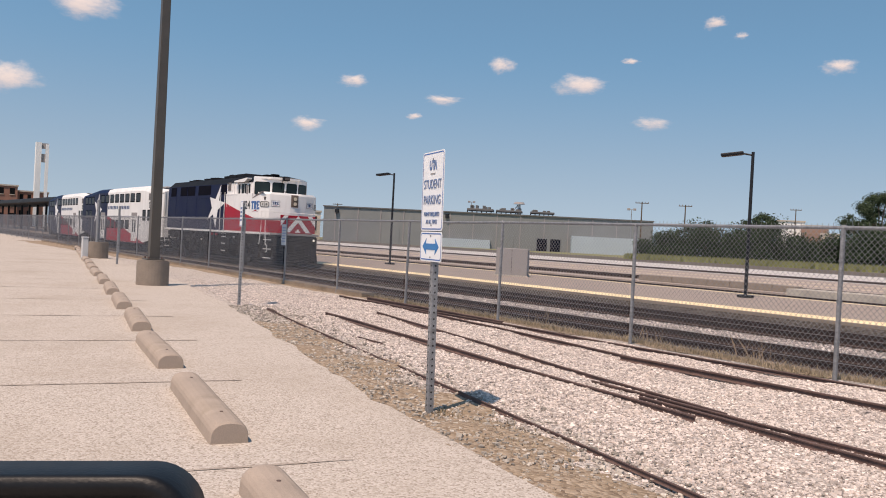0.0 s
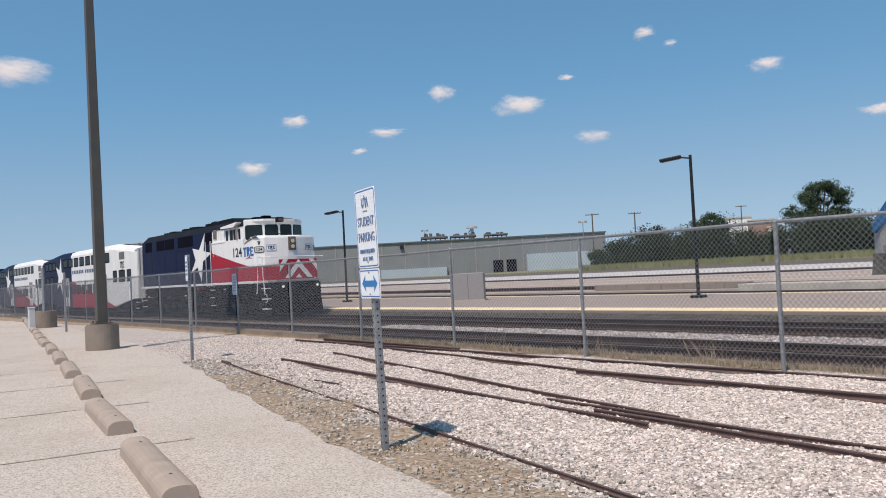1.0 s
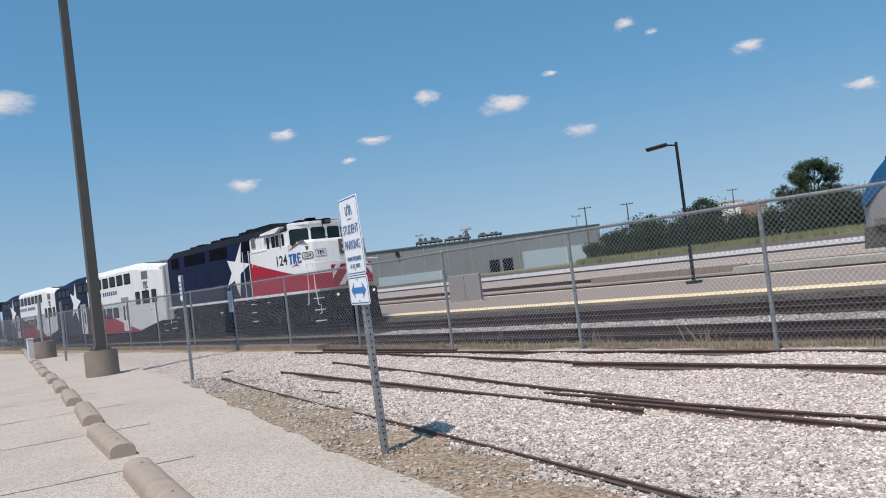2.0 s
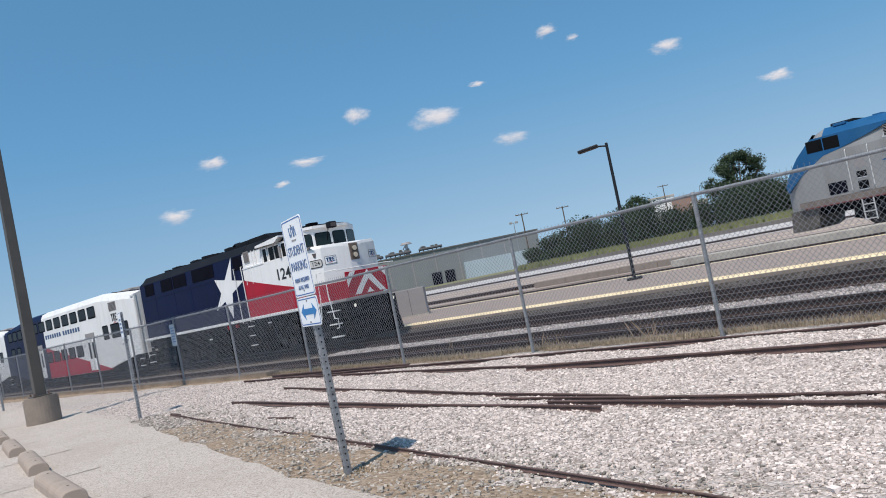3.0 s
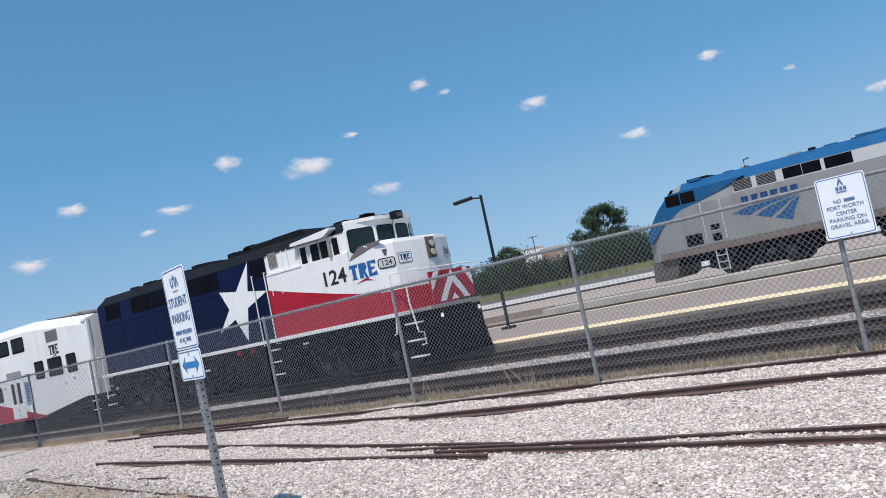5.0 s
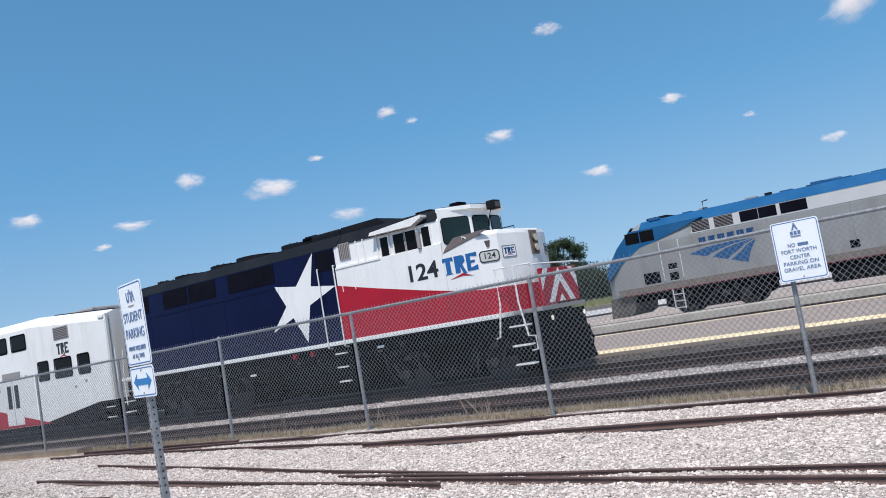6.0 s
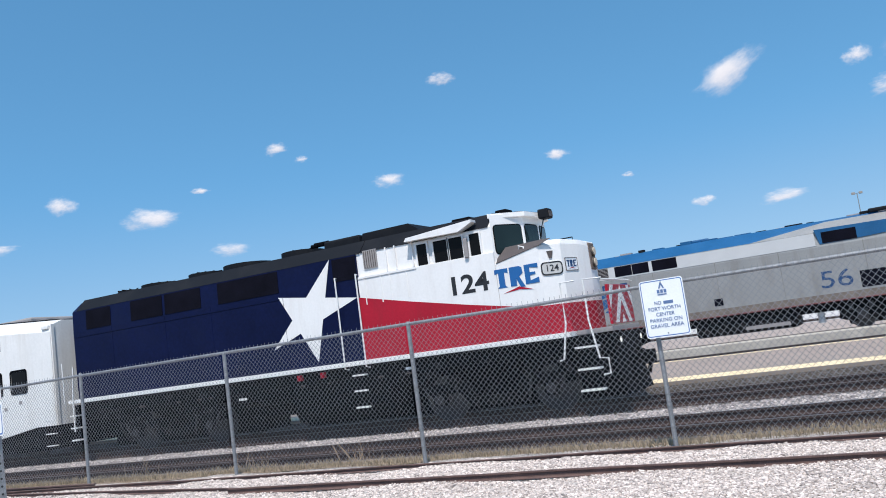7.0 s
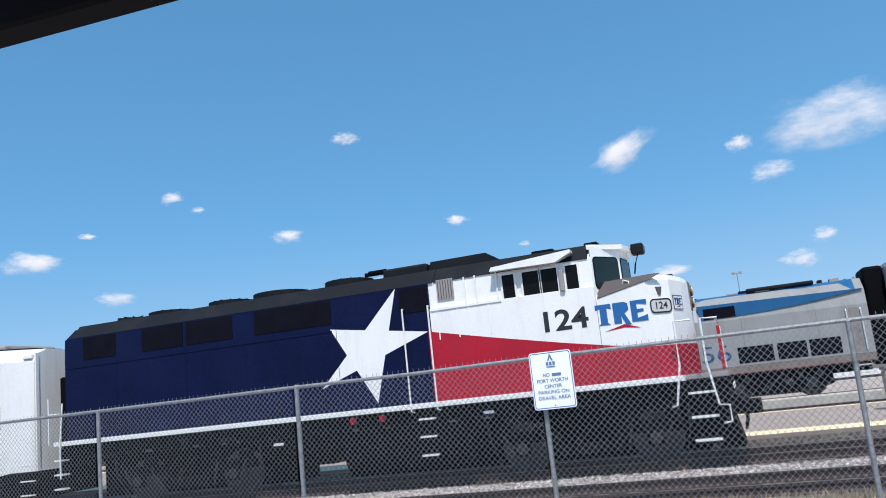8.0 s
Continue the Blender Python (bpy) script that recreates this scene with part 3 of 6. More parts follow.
# ---- gravel stones ----
def scatter(name, count, place, size, material, label, seed, flat=0.62):
    rs = np.random.RandomState(seed)
    kinds = []
    for k in range(6):
        r0 = np.random.RandomState(seed * 10 + k)
        c = np.array([[sx, sy, sz] for sx in (-1, 1) for sy in (-1, 1) for sz in (-1, 1)], float) * 0.72
        c += r0.uniform(-0.32, 0.32, c.shape)
        kinds.append(c)
    quads = np.array([[0, 1, 3, 2], [4, 6, 7, 5], [0, 4, 5, 1], [2, 3, 7, 6], [0, 2, 6, 4], [1, 5, 7, 3]])
    P = np.array([place(rs) for _ in range(count)])
    S = size * rs.lognormal(0, 0.26, count)
    C = np.array(kinds)[rs.randint(6, size=count)] * S[:, None, None]
    C[:, :, 1] *= rs.uniform(0.6, 1, count)[:, None]
    C[:, :, 2] *= flat
    t = rs.uniform(-0.5, 0.5, count)[:, None]
    y, z = C[:, :, 1].copy(), C[:, :, 2].copy()
    C[:, :, 1], C[:, :, 2] = y * np.cos(t) - z * np.sin(t), y * np.sin(t) + z * np.cos(t)
    a = rs.uniform(0, 6.28, count)[:, None]
    x, y = C[:, :, 0].copy(), C[:, :, 1].copy()
    C[:, :, 0], C[:, :, 1] = x * np.cos(a) - y * np.sin(a), x * np.sin(a) + y * np.cos(a)
    C += P[:, None, :]
    C[:, :, 2] += 0.15 * S[:, None]
    V = [C.reshape(-1, 3)]
    F = [(quads[None] + 8 * np.arange(count)[:, None, None]).reshape(-1, 4)]
    me = bpy.data.meshes.new(name)
    me.from_pydata(np.concatenate(V).tolist(), [], np.concatenate(F).tolist())
    me.materials.append(material)
    return tagged(new(name, me), label, "gravel", kind="stuff")


def rand_island(m, lo, hi):
    """Gives each stone of a joined mesh its own shade."""
    nt = m.node_tree
    b = nt.nodes["Principled BSDF"]
    src = b.inputs["Base Color"].links[0].from_socket
    g = nt.nodes.new("ShaderNodeNewGeometry")
    r = nt.nodes.new("ShaderNodeMapRange")
    r.inputs["To Min"].default_value, r.inputs["To Max"].default_value = lo, hi
    nt.links.new(g.outputs["Random Per Island"], r.inputs["Value"])
    s = nt.nodes.new("ShaderNodeVectorMath")
    s.operation = "SCALE"
    nt.links.new(src, s.inputs[0])
    nt.links.new(r.outputs[0], s.inputs["Scale"])
    nt.links.new(s.outputs[0], b.inputs["Base Color"])


rand_island(M_STONE, 0.42, 1.14)
rand_island(M_STONE_DARK, 0.5, 1.3)
rand_island(M_LEAF, 0.55, 1.5)
rand_island(M_LEAF2, 0.5, 1.5)
rand_island(M_STRAW, 0.6, 1.2)


def on_gravel(rs):
    while True:
        x = 3.0 - 25.0 * rs.beta(1.3, 2.2)
        y = rs.uniform(2.6, 8.9)
        e = lot_edge(x)
        depth = y - e
        if depth < 0.25 or y > fence_y(x) - 0.02:
            continue
        if depth < 1.1 and rs.uniform() > (depth - 0.35) * 0.6 and x > -10.5:
            continue
        return x, y, bank_z(x, y)


def on_dirt(rs):
    while True:
        x = rs.uniform(-14, 2)
        y = lot_edge(x) + abs(rs.normal(0.35, 0.45)) - 0.02
        if y > lot_edge(x) - 0.05:
            return x, y, bank_z(x, y) + 0.01


scatter("gravel_stones", 172000, on_gravel, 0.0112, M_STONE, "loose white limestone gravel stones", 3)
scatter("edge_stones", 5000, on_dirt, 0.013, M_STONE_DARK, "scattered grey-brown pebbles along the lot's edge", 5)


def on_bed(rs):
    while True:
        x = rs.uniform(-24, 6)
        y = rs.uniform(15.3, 17.0) if rs.uniform() < 0.75 else rs.uniform(12.2, 20.0)
        return x, y, -0.55 + (0.06 if 15.2 < y < 17.2 else 0)


M_BEDSTONE = mat("ballast_stone", (0.47, 0.41, 0.38), 0.9, vary=0.15, scale=3, fine=50, spec=0.2)
rand_island(M_BEDSTONE, 0.4, 1.4)
scatter("ballast_stones", 26000, on_bed, 0.02, M_BEDSTONE, "loose grey ballast stones between the tracks", 8)
soil = sheet("bare_soil", -11.5, 6, 1.2, 5.6, 120, 60, lambda x, y: bank_z(x, y) + 0.012 + 0.02 * noise.noise((x * 2, y * 2, 9)) - (0.6 * max(0, y - lot_edge(x) - 0.75 - 0.35 * noise.noise((x, 0, 4))) + (0.25 if y < lot_edge(x) - 0.1 else 0)), M_DIRT, "bare dry soil between lot and gravel", "soil")


def grass_tuft(name, count, place, height, material, label, seed):
    rs = np.random.RandomState(seed)
    V, F = [], []
    for i in range(count):
        x, y, z = place(rs)
        a = rs.uniform(0, 6.28)
        h = height * rs.uniform(0.4, 1.2)
        w = 0.004 + 0.003 * rs.uniform()
        lx, ly = rs.normal(0, 0.3, 2) * h
        dx, dy = np.cos(a) * w, np.sin(a) * w
        k = len(V)
        V += [(x - dx, y - dy, z), (x + dx, y + dy, z), (x + lx * 0.5 + dx, y + ly * 0.5 + dy, z + h * 0.6), (x + lx, y + ly, z + h)]
        F += [(k, k + 1, k + 2), (k, k + 2, k + 3)]
    me = bpy.data.meshes.new(name)
    me.from_pydata(V, [], F)
    me.materials.append(material)
    return tagged(new(name, me), label, "grass", kind="stuff")


def on_fence_strip(rs):
    x = rs.uniform(-24, 5)
    y = fence_y(x) + 0.12 + abs(rs.normal(0, 0.35))
    return x, y, bank_z(x, y) - 0.02


grass_tuft("dry_grass_strip", 15000, on_fence_strip, 0.1, M_STRAW, "dry straw-coloured grass along the fence", 21)


def near_sign(rs):
    cx, cy, r = [(-4.75, 3.75, 0.3), (-4.3, 3.6, 0.35), (-3.4, 3.3, 0.3), (-7.4, 4.1, 0.35), (-5.3, 3.75, 0.15)][rs.randint(5)]
    x, y = rs.normal(cx, r * 0.6), rs.normal(cy, r * 0.4)
    return x, max(y, lot_edge(x) + 0.1), bank_z(x, y)


grass_tuft("dry_weeds", 900, near_sign, 0.03, M_STRAW, "flattened dry weeds at the gravel's edge", 23)


def tall_weed(rs):
    cx, cy = [(-8.9, 10.4), (-6.8, 10.2), (-11.2, 10.3)][rs.randint(3)]
    x, y = rs.normal(cx, 0.16), rs.normal(cy, 0.12)
    return x, y, bank_z(x, y) - 0.02


M_WEED = mat("brown_weed", (0.3, 0.22, 0.15), 0.9, vary=0.25, scale=5)
grass_tuft("tall_weeds", 70, tall_weed, 0.4, M_WEED, "tall brown dried weeds behind the fence", 27)


# ---- parking lot things ----
def wheel_stop_mesh():
    sec = [(-0.118, 0), (0.118, 0)] + [(0.115 * math.copysign(abs(math.cos(radians(a))) ** 0.75, math.cos(radians(a))), 0.03 + 0.102 * math.sin(radians(a)) ** 0.8) for a in range(0, 181, 15)]
    n = len(sec)
    bm = bmesh.new()
    rings = []
    for x, k in ((0, 0.9), (0.012, 0.97), (0.04, 1.0), (0.9, 1.0), (1.835, 1.0), (1.863, 0.97), (1.875, 0.9)):
        rings.append([bm.verts.new((x, y * (0.5 + 0.5 * k), z * k)) for y, z in sec])
    for a, b in zip(rings, rings[1:]):
        for j in range(n):
            bm.faces.new((a[j], b[j], b[(j + 1) % n], a[(j + 1) % n]))
    bm.faces.new(rings[0])
    bm.faces.new(rings[-1][::-1])
    bmesh.ops.recalc_face_normals(bm, faces=bm.faces)
    return bm


stop_dir = math.degrees(math.atan2(0.19, -0.98))
first_stop = None
for k in range(-1, 15):
    px, py = -4.88 - 2.77 * k, 1.9 + 0.53 * k
    m = pose(px, py, 0, 0, 0, stop_dir + rnd(-1.2, 1.2))
    if first_stop is None:
        first_stop = thing("wheel_stop", m, "tan painted concrete wheel stop on the lot", "wheel stop", "row of wheel stops")
        part("block", wheel_stop_mesh(), M_STOP, first_stop)
        for xx in (0.3, 1.57):
            part("pin", cyl(bmesh.new(), (xx, 0, 0.129), 0.011, 0.012, sides=8), M_RUST, first_stop, "rusty steel pin")
    else:
        copy_thing(first_stop, m)


def light_pole(x, y, concrete_h, r, h, label):
    p = thing("light_pole", pose(x, y, 0), label, "lamp post", "lamp posts of the parking lot")
    bm = bmesh.new()
    cyl(bm, (0, 0, concrete_h / 2), r, concrete_h, sides=32)
    bmesh.ops.bevel(bm, geom=[e for e in bm.edges if abs(e.verts[0].co.z - concrete_h) < 1e-4 and abs(e.verts[1].co.z - concrete_h) < 1e-4], offset=0.03, segments=2, affect="EDGES")
    part("concrete_base", bm, M_FOOTING, p, "round brown-stained concrete footing")
    part("base_plate", B(-0.19, 0.19, -0.19, 0.19, concrete_h, concrete_h + 0.03, bevel=0.006), M_BRONZE, p)
    for sx in (-0.14, 0.14):
        for sy in (-0.14, 0.14):
            part("anchor_bolt", cyl(bmesh.new(), (sx, sy, concrete_h + 0.05), 0.018, 0.05, sides=6), M_RUST, p)
    bm = bmesh.new()
    w0, w1 = 0.105, 0.075
    a = [bm.verts.new((sx * w0, sy * w0, concrete_h + 0.03)) for sx, sy in ((-1, -1), (1, -1), (1, 1), (-1, 1))]
    b = [bm.verts.new((sx * w1, sy * w1, h)) for sx, sy in ((-1, -1), (1, -1), (1, 1), (-1, 1))]
    for i in range(4):
        bm.faces.new((a[i], a[(i + 1) % 4], b[(i + 1) % 4], b[i]))
    bm.faces.new(b)
    bmesh.ops.bevel(bm, geom=[e for e in bm.edges if abs(e.verts[0].co.z - e.verts[1].co.z) > 1], offset=0.012, segments=2, affect="EDGES")
    part("shaft", bm, M_BRONZE, p, "square bronze-painted steel shaft")
    part("luminaire", B(-0.3, 0.3, -0.75, -0.1, h - 0.2, h, bevel=0.03), M_BRONZE, p)
    return p


light_pole(-18.75, 5.55, 0.55, 0.345, 9.5, "tall square bronze lamp post on a round concrete footing")
tub = thing("concrete_footing", pose(-33.2, 7.75, 0), "round concrete footing at the lot's far end", "footing")
part("drum", cyl(bmesh.new(), (0, 0, 0.3), 0.42, 0.62, sides=28), M_FOOTING, tub)
part("stub_pole", cyl(bmesh.new(), (0, 0, 1.4), 0.06, 1.6, sides=10), M_GALV, tub)
cab = thing("utility_pedestal", pose(-31.5, 6.95, 0), "small white utility pedestal beside the lot", "utility box")
part("body", B(-0.1, 0.1, -0.1, 0.1, 0, 0.76, bevel=0.02), M_PALE, cab)
part("cap", B(-0.115, 0.115, -0.115, 0.115, 0.76, 0.81, bevel=0.02), M_PALE, cab)


def perforated_post(parent, h, w=0.052):
    """Square steel post with its line of punched holes."""
    part("post", B(-w / 2, w / 2, -w / 2, w / 2, -0.3, h, bevel=0.005), M_GALV, parent, "punched square galvanised steel post")
    a = part("punched_hole", cyl(bmesh.new(), (0, -w / 2 - 0.0005, 0), 0.0078, 0.002, "y", 8), M_NUM, parent)
    b = part("punched_hole", cyl(bmesh.new(), (w / 2 + 0.0005, 0, 0), 0.0078, 0.002, "x", 8), M_NUM, parent)
    for i in range(int(h / 0.0508) - 1):
        for first in (a, b):
            o = first if i == 0 else new("punched_hole", first.data)
            o.parent = parent
            o.location.z = 0.05 + 0.0508 * i


def rounded(w, h, r, n=5):
    pts = []
    for cx, cz, a0 in ((w / 2 - r, h / 2 - r, 0), (-w / 2 + r, h / 2 - r, 90), (-w / 2 + r, -h / 2 + r, 180), (w / 2 - r, -h / 2 + r, 270)):
        for i in range(n + 1):
            a = radians(a0 + 90 * i / n)
            pts.append((cx + r * math.cos(a), cz + r * math.sin(a)))
    return pts


def plate(parent, z, w, h, name="sign_plate", border=True, y=-0.034, material=None):
    o = part(name, prism([(px, pz + z) for px, pz in rounded(w, h, 0.03)], y - 0.003, y, "y"), material or M_SIGN, parent)
    if border:
        bm = bmesh.new()
        outer, inner = rounded(w - 0.02, h - 0.02, 0.026), rounded(w - 0.036, h - 0.036, 0.021)
        a = [bm.verts.new((px, y - 0.0042, pz + z)) for px, pz in outer]
        b = [bm.verts.new((px, y - 0.0042, pz + z)) for px, pz in inner]
        for i in range(len(a)):
            j = (i + 1) % len(a)
            bm.faces.new((a[i], a[j], b[j], b[i]))
        part("border", bm, M_SIGNBLUE, parent, "thin blue border line")
    return o


def emblem(parent, z, y, s=1.0):
    """An open pointed arch over a row of bars, drawn as plain shapes."""
    part("emblem", prism([(-0.03 * s, z), (-0.008 * s, z + 0.055 * s), (0.008 * s, z + 0.055 * s), (0.03 * s, z), (0.016 * s, z), (0.0, z + 0.034 * s), (-0.016 * s, z)], y - 0.002, y, "y"), M_SIGNTEXT, parent)
    for i in (-1, 0, 1):
        part("emblem_bar", B(i * 0.034 * s - 0.013 * s, i * 0.034 * s + 0.013 * s, y - 0.002, y, z - 0.045 * s, z - 0.012 * s), M_SIGNTEXT, parent)
    part("emblem_bar", B(-0.045 * s, 0.045 * s, y - 0.002, y, z - 0.066 * s, z - 0.056 * s), M_SIGNTEXT, parent)


def at_side(x, y, z):
    return Matrix.Translation((x, y, z)) @ SIDE


sign1 = thing("parking_sign", pose(-5.33, 3.67, -0.03, 1.0, 0, -14), "white student parking sign with blue border on a punched post", "sign")
perforated_post(sign1, 1.72)
plate(sign1, 1.685, 0.455, 0.605)
for out in ([(-0.075, 1.92), (-0.075, 1.865), (-0.06, 1.845), (-0.035, 1.845), (-0.02, 1.865), (-0.02, 1.92), (-0.036, 1.92), (-0.036, 1.868), (-0.06, 1.868), (-0.06, 1.92)],
            [(-0.012, 1.92), (-0.012, 1.902), (0.006, 1.902), (0.006, 1.845), (0.022, 1.845), (0.022, 1.902), (0.03, 1.902), (0.03, 1.92)],
            [(0.02, 1.845), (0.045, 1.92), (0.058, 1.92), (0.082, 1.845), (0.066, 1.845), (0.051, 1.895), (0.037, 1.845)]):
    part("emblem", prism(out, -0.0395, -0.0375, "y"), M_SIGNTEXT, sign1, "dark blue emblem shape")
part("emblem_bar", B(-0.05, 0.05, -0.0395, -0.0375, 1.812, 1.822), M_CABINET, sign1)
words("lettering", "STUDENT", 0.1, at_side(0, -0.0395, 1.735), M_SIGNTEXT, sign1, 0.36)
words("lettering", "PARKING", 0.1, at_side(0, -0.0395, 1.615), M_SIGNTEXT, sign1, 0.35)
words("lettering", "PERMIT REQUIRED", 0.045, at_side(0, -0.0395, 1.508), M_SIGNTEXT, sign1, 0.32)
words("lettering", "AT ALL TIMES", 0.045, at_side(0, -0.0395, 1.45), M_SIGNTEXT, sign1, 0.23)
plate(sign1, 1.262, 0.455, 0.225, "arrow_plate")
part("arrow", prism([(-0.17, 1.262), (-0.09, 1.325), (-0.1, 1.285), (0.1, 1.285), (0.09, 1.325), (0.17, 1.262), (0.09, 1.2), (0.1, 1.238), (-0.1, 1.238), (-0.09, 1.2)], -0.0395, -0.0375, "y"), M_ARROW, sign1, "blue double-headed arrow")
for zz in (1.93, 1.425, 1.345, 1.18):
    part("bolt", cyl(bmesh.new(), (0, -0.04, zz), 0.007, 0.006, "y", 8), M_GALV, sign1)

xs0 = -1.9
sign2 = thing("gravel_parking_sign", pose(xs0 + 0.03, fence_y(xs0) - 0.055, 0, 0, 0, -1.7), "white no-parking sign with blue border wired to the fence", "sign")
plate(sign2, 1.41, 0.46, 0.605)
emblem(sign2, 1.615, -0.039, 1.05)
for txt, zz, ww in (("FORT WORTH", 1.405, 0.335), ("CENTER", 1.345, 0.19), ("PARKING ON", 1.285, 0.335), ("GRAVEL AREA", 1.225, 0.35)):
    words("lettering", txt, 0.054, at_side(0, -0.0395, zz), M_SIGNTEXT, sign2, ww)
words("lettering", "NO", 0.054, at_side(-0.06, -0.0395, 1.465), M_SIGNTEXT, sign2, 0.07)
part("word_bar", B(0.0, 0.1, -0.0395, -0.0375, 1.449, 1.481), M_SIGNTEXT, sign2)
for zz in (1.68, 1.145):
    part("bolt", cyl(bmesh.new(), (0, -0.04, zz), 0.008, 0.006, "y", 8), M_GALV, sign2)

xs6 = POST_X[9] + 0.05
sign3 = thing("small_fence_sign", pose(xs6, fence_y(xs6) - 0.05, 0, 0, 0, -1.7), "small weathered grey-blue notice on the fence", "sign")
plate(sign3, 1.25, 0.3, 0.55, border=False, material=M_NOTICE)
for i in range(6):
    part("word_bar", B(-0.1, 0.1, -0.0395, -0.0375, 1.42 - i * 0.07, 1.445 - i * 0.07), M_SIGNTEXT, sign3)

sign4 = thing("edge_on_sign", pose(-14.2, 5.72, -0.03, 0, 0, -14), "galvanised sign post with a sign seen almost edge-on", "sign")
perforated_post(sign4, 1.85)
plate(sign4, 1.62, 0.3, 0.45)
for i in range(4):
    part("word_bar", B(-0.1, 0.1, -0.0395, -0.0375, 1.7 - i * 0.07, 1.735 - i * 0.07), M_SIGNTEXT, sign4)
post_far = thing("steel_post", pose(-28.5, 7.3, 0), "bare galvanised steel post", "post")
part("post", B(-0.03, 0.03, -0.03, 0.03, -0.2, 1.9, bevel=0.004), M_GALV, post_far)


# ---- platform things ----
def platform_lamp(x, y, h, label, arm=-1):
    p = thing("platform_lamp", pose(x, y, PLAT_Z), label, "lamp post", "platform lamps")
    part("base_plate", B(-0.22, 0.22, -0.22, 0.22, 0, 0.1, bevel=0.02), M_BLACKPOLE, p)
    bm = bmesh.new()
    cyl(bm, (0, 0, h / 2), 0.068, h, sides=12, r2=0.055)
    part("shaft", bm, M_BLACKPOLE, p)
    d = Vector((-0.85, -0.53, 0)) if arm < 0 else Vector((0.85, 0.53, 0))
    part("arm", tube([(0, 0, h - 0.12), d * 0.35 + Vector((0, 0, h - 0.06))], 0.035), M_BLACKPOLE, p)
    c = d * 0.72 + Vector((0, 0, h - 0.08))
    bm = B(-0.4, 0.4, -0.2, 0.2, -0.06, 0.05, bevel=0.03)
    o = part("luminaire", bm, M_LAMPHEAD, p, "flat black shoebox lamp head")
    o.matrix_basis = Matrix.Translation(c) @ pose(0, 0, 0, 0, 0, math.degrees(math.atan2(d.y, d.x))) @ pose(0, 0, 0, 0, 7, 0)
    part("lens", B(-0.34, 0.34, -0.15, 0.15, -0.07, -0.058), M_ANTIGLARE, o)
    return p


platform_lamp(-18.4, 26.9, 5.35, "black platform lamp post with one shoebox head")
platform_lamp(-41.5, 26.0, 5.35, "black platform lamp post farther down the platform")
cabinet = thing("platform_cabinet", pose(-30.62, 26.1, PLAT_Z, 0, 0, 40), "grey metal equipment cabinet on the platform", "cabinet")
part("body", B(-0.76, 0.76, -0.3, 0.3, 0.05, 1.34, bevel=0.03), M_CABINET, cabinet)
part("plinth", B(-0.8, 0.8, -0.35, 0.35, 0, 0.07), M_CURB, cabinet)
part("door_seam", B(-0.008, 0.008, -0.306, -0.299, 0.1, 1.28), M_NUM, cabinet)
bin_ = thing("litter_bin", pose(3.85, 25.6, PLAT_Z), "brown square litter bin on the platform", "bin")
part("body", B(-0.3, 0.3, -0.3, 0.3, 0, 1.05, bevel=0.04), M_STOP, bin_)
part("lid", B(-0.33, 0.33, -0.33, 0.33, 1.05, 1.15, bevel=0.03), M_BRONZE, bin_)


M_GRIME = mat("grimy_cream", (0.15, 0.11, 0.09), 0.7, vary=0.35, scale=7, fine=40, dirt=(0.13, 0.1, 0.08), dirt_amount=0.8, dirt_scale=6)
M_PILOT = mat("grimy_pilot", (0.085, 0.075, 0.066), 0.8, vary=0.3, scale=3, fine=30, dirt=(0.03, 0.026, 0.024), dirt_amount=0.8, dirt_scale=2)
M_SILL = mat("rusty_sill", (0.155, 0.128, 0.11), 0.8, vary=0.3, scale=3, fine=30, dirt=(0.11, 0.075, 0.06), dirt_amount=0.7, dirt_scale=2)
M_REDDULL = mat("dull_red", (0.16, 0.05, 0.05), 0.7, vary=0.3, scale=2)


# ---- passing locomotive ----
def star_outline(tips):
    """Five-pointed star from its tips in order; the notches lie where the tip-to-tip lines cross."""
    n = len(tips)
    out = []

    def cross(p, q, r, s):
        d = (p[0] - q[0]) * (r[1] - s[1]) - (p[1] - q[1]) * (r[0] - s[0])
        a, b = p[0] * q[1] - p[1] * q[0], r[0] * s[1] - r[1] * s[0]
        return ((a * (r[0] - s[0]) - (p[0] - q[0]) * b) / d, (a * (r[1] - s[1]) - (p[1] - q[1]) * b) / d)
    for i in range(n):
        out.append(tips[i])
        out.append(cross(tips[i], tips[(i + 2) % n], tips[(i + 1) % n], tips[(i - 1) % n]))
    return out


def wheelset(parent, x, r=0.508):
    bm = bmesh.new()
    for s in (-0.75, 0.75):
        cyl(bm, (0, s, 0), r, 0.13, "y", 28)
        cyl(bm, (0, s * 0.93, 0), r + 0.025, 0.03, "y", 28)
        cyl(bm, (0, s * 1.1, 0), 0.16, 0.09, "y", 14)
        for k in range(5):
            a = k * 2 * math.pi / 5
            cyl(bm, (0.28 * math.cos(a), s * 1.09, 0.28 * math.sin(a)), 0.05, 0.03, "y", 8)
    cyl(bm, (0, 0, 0), 0.09, 1.5, "y", 12)
    o = part("wheelset", bm, M_WHEEL, parent)
    o.location = (x, 0, r)
    return o


WHEELS = []


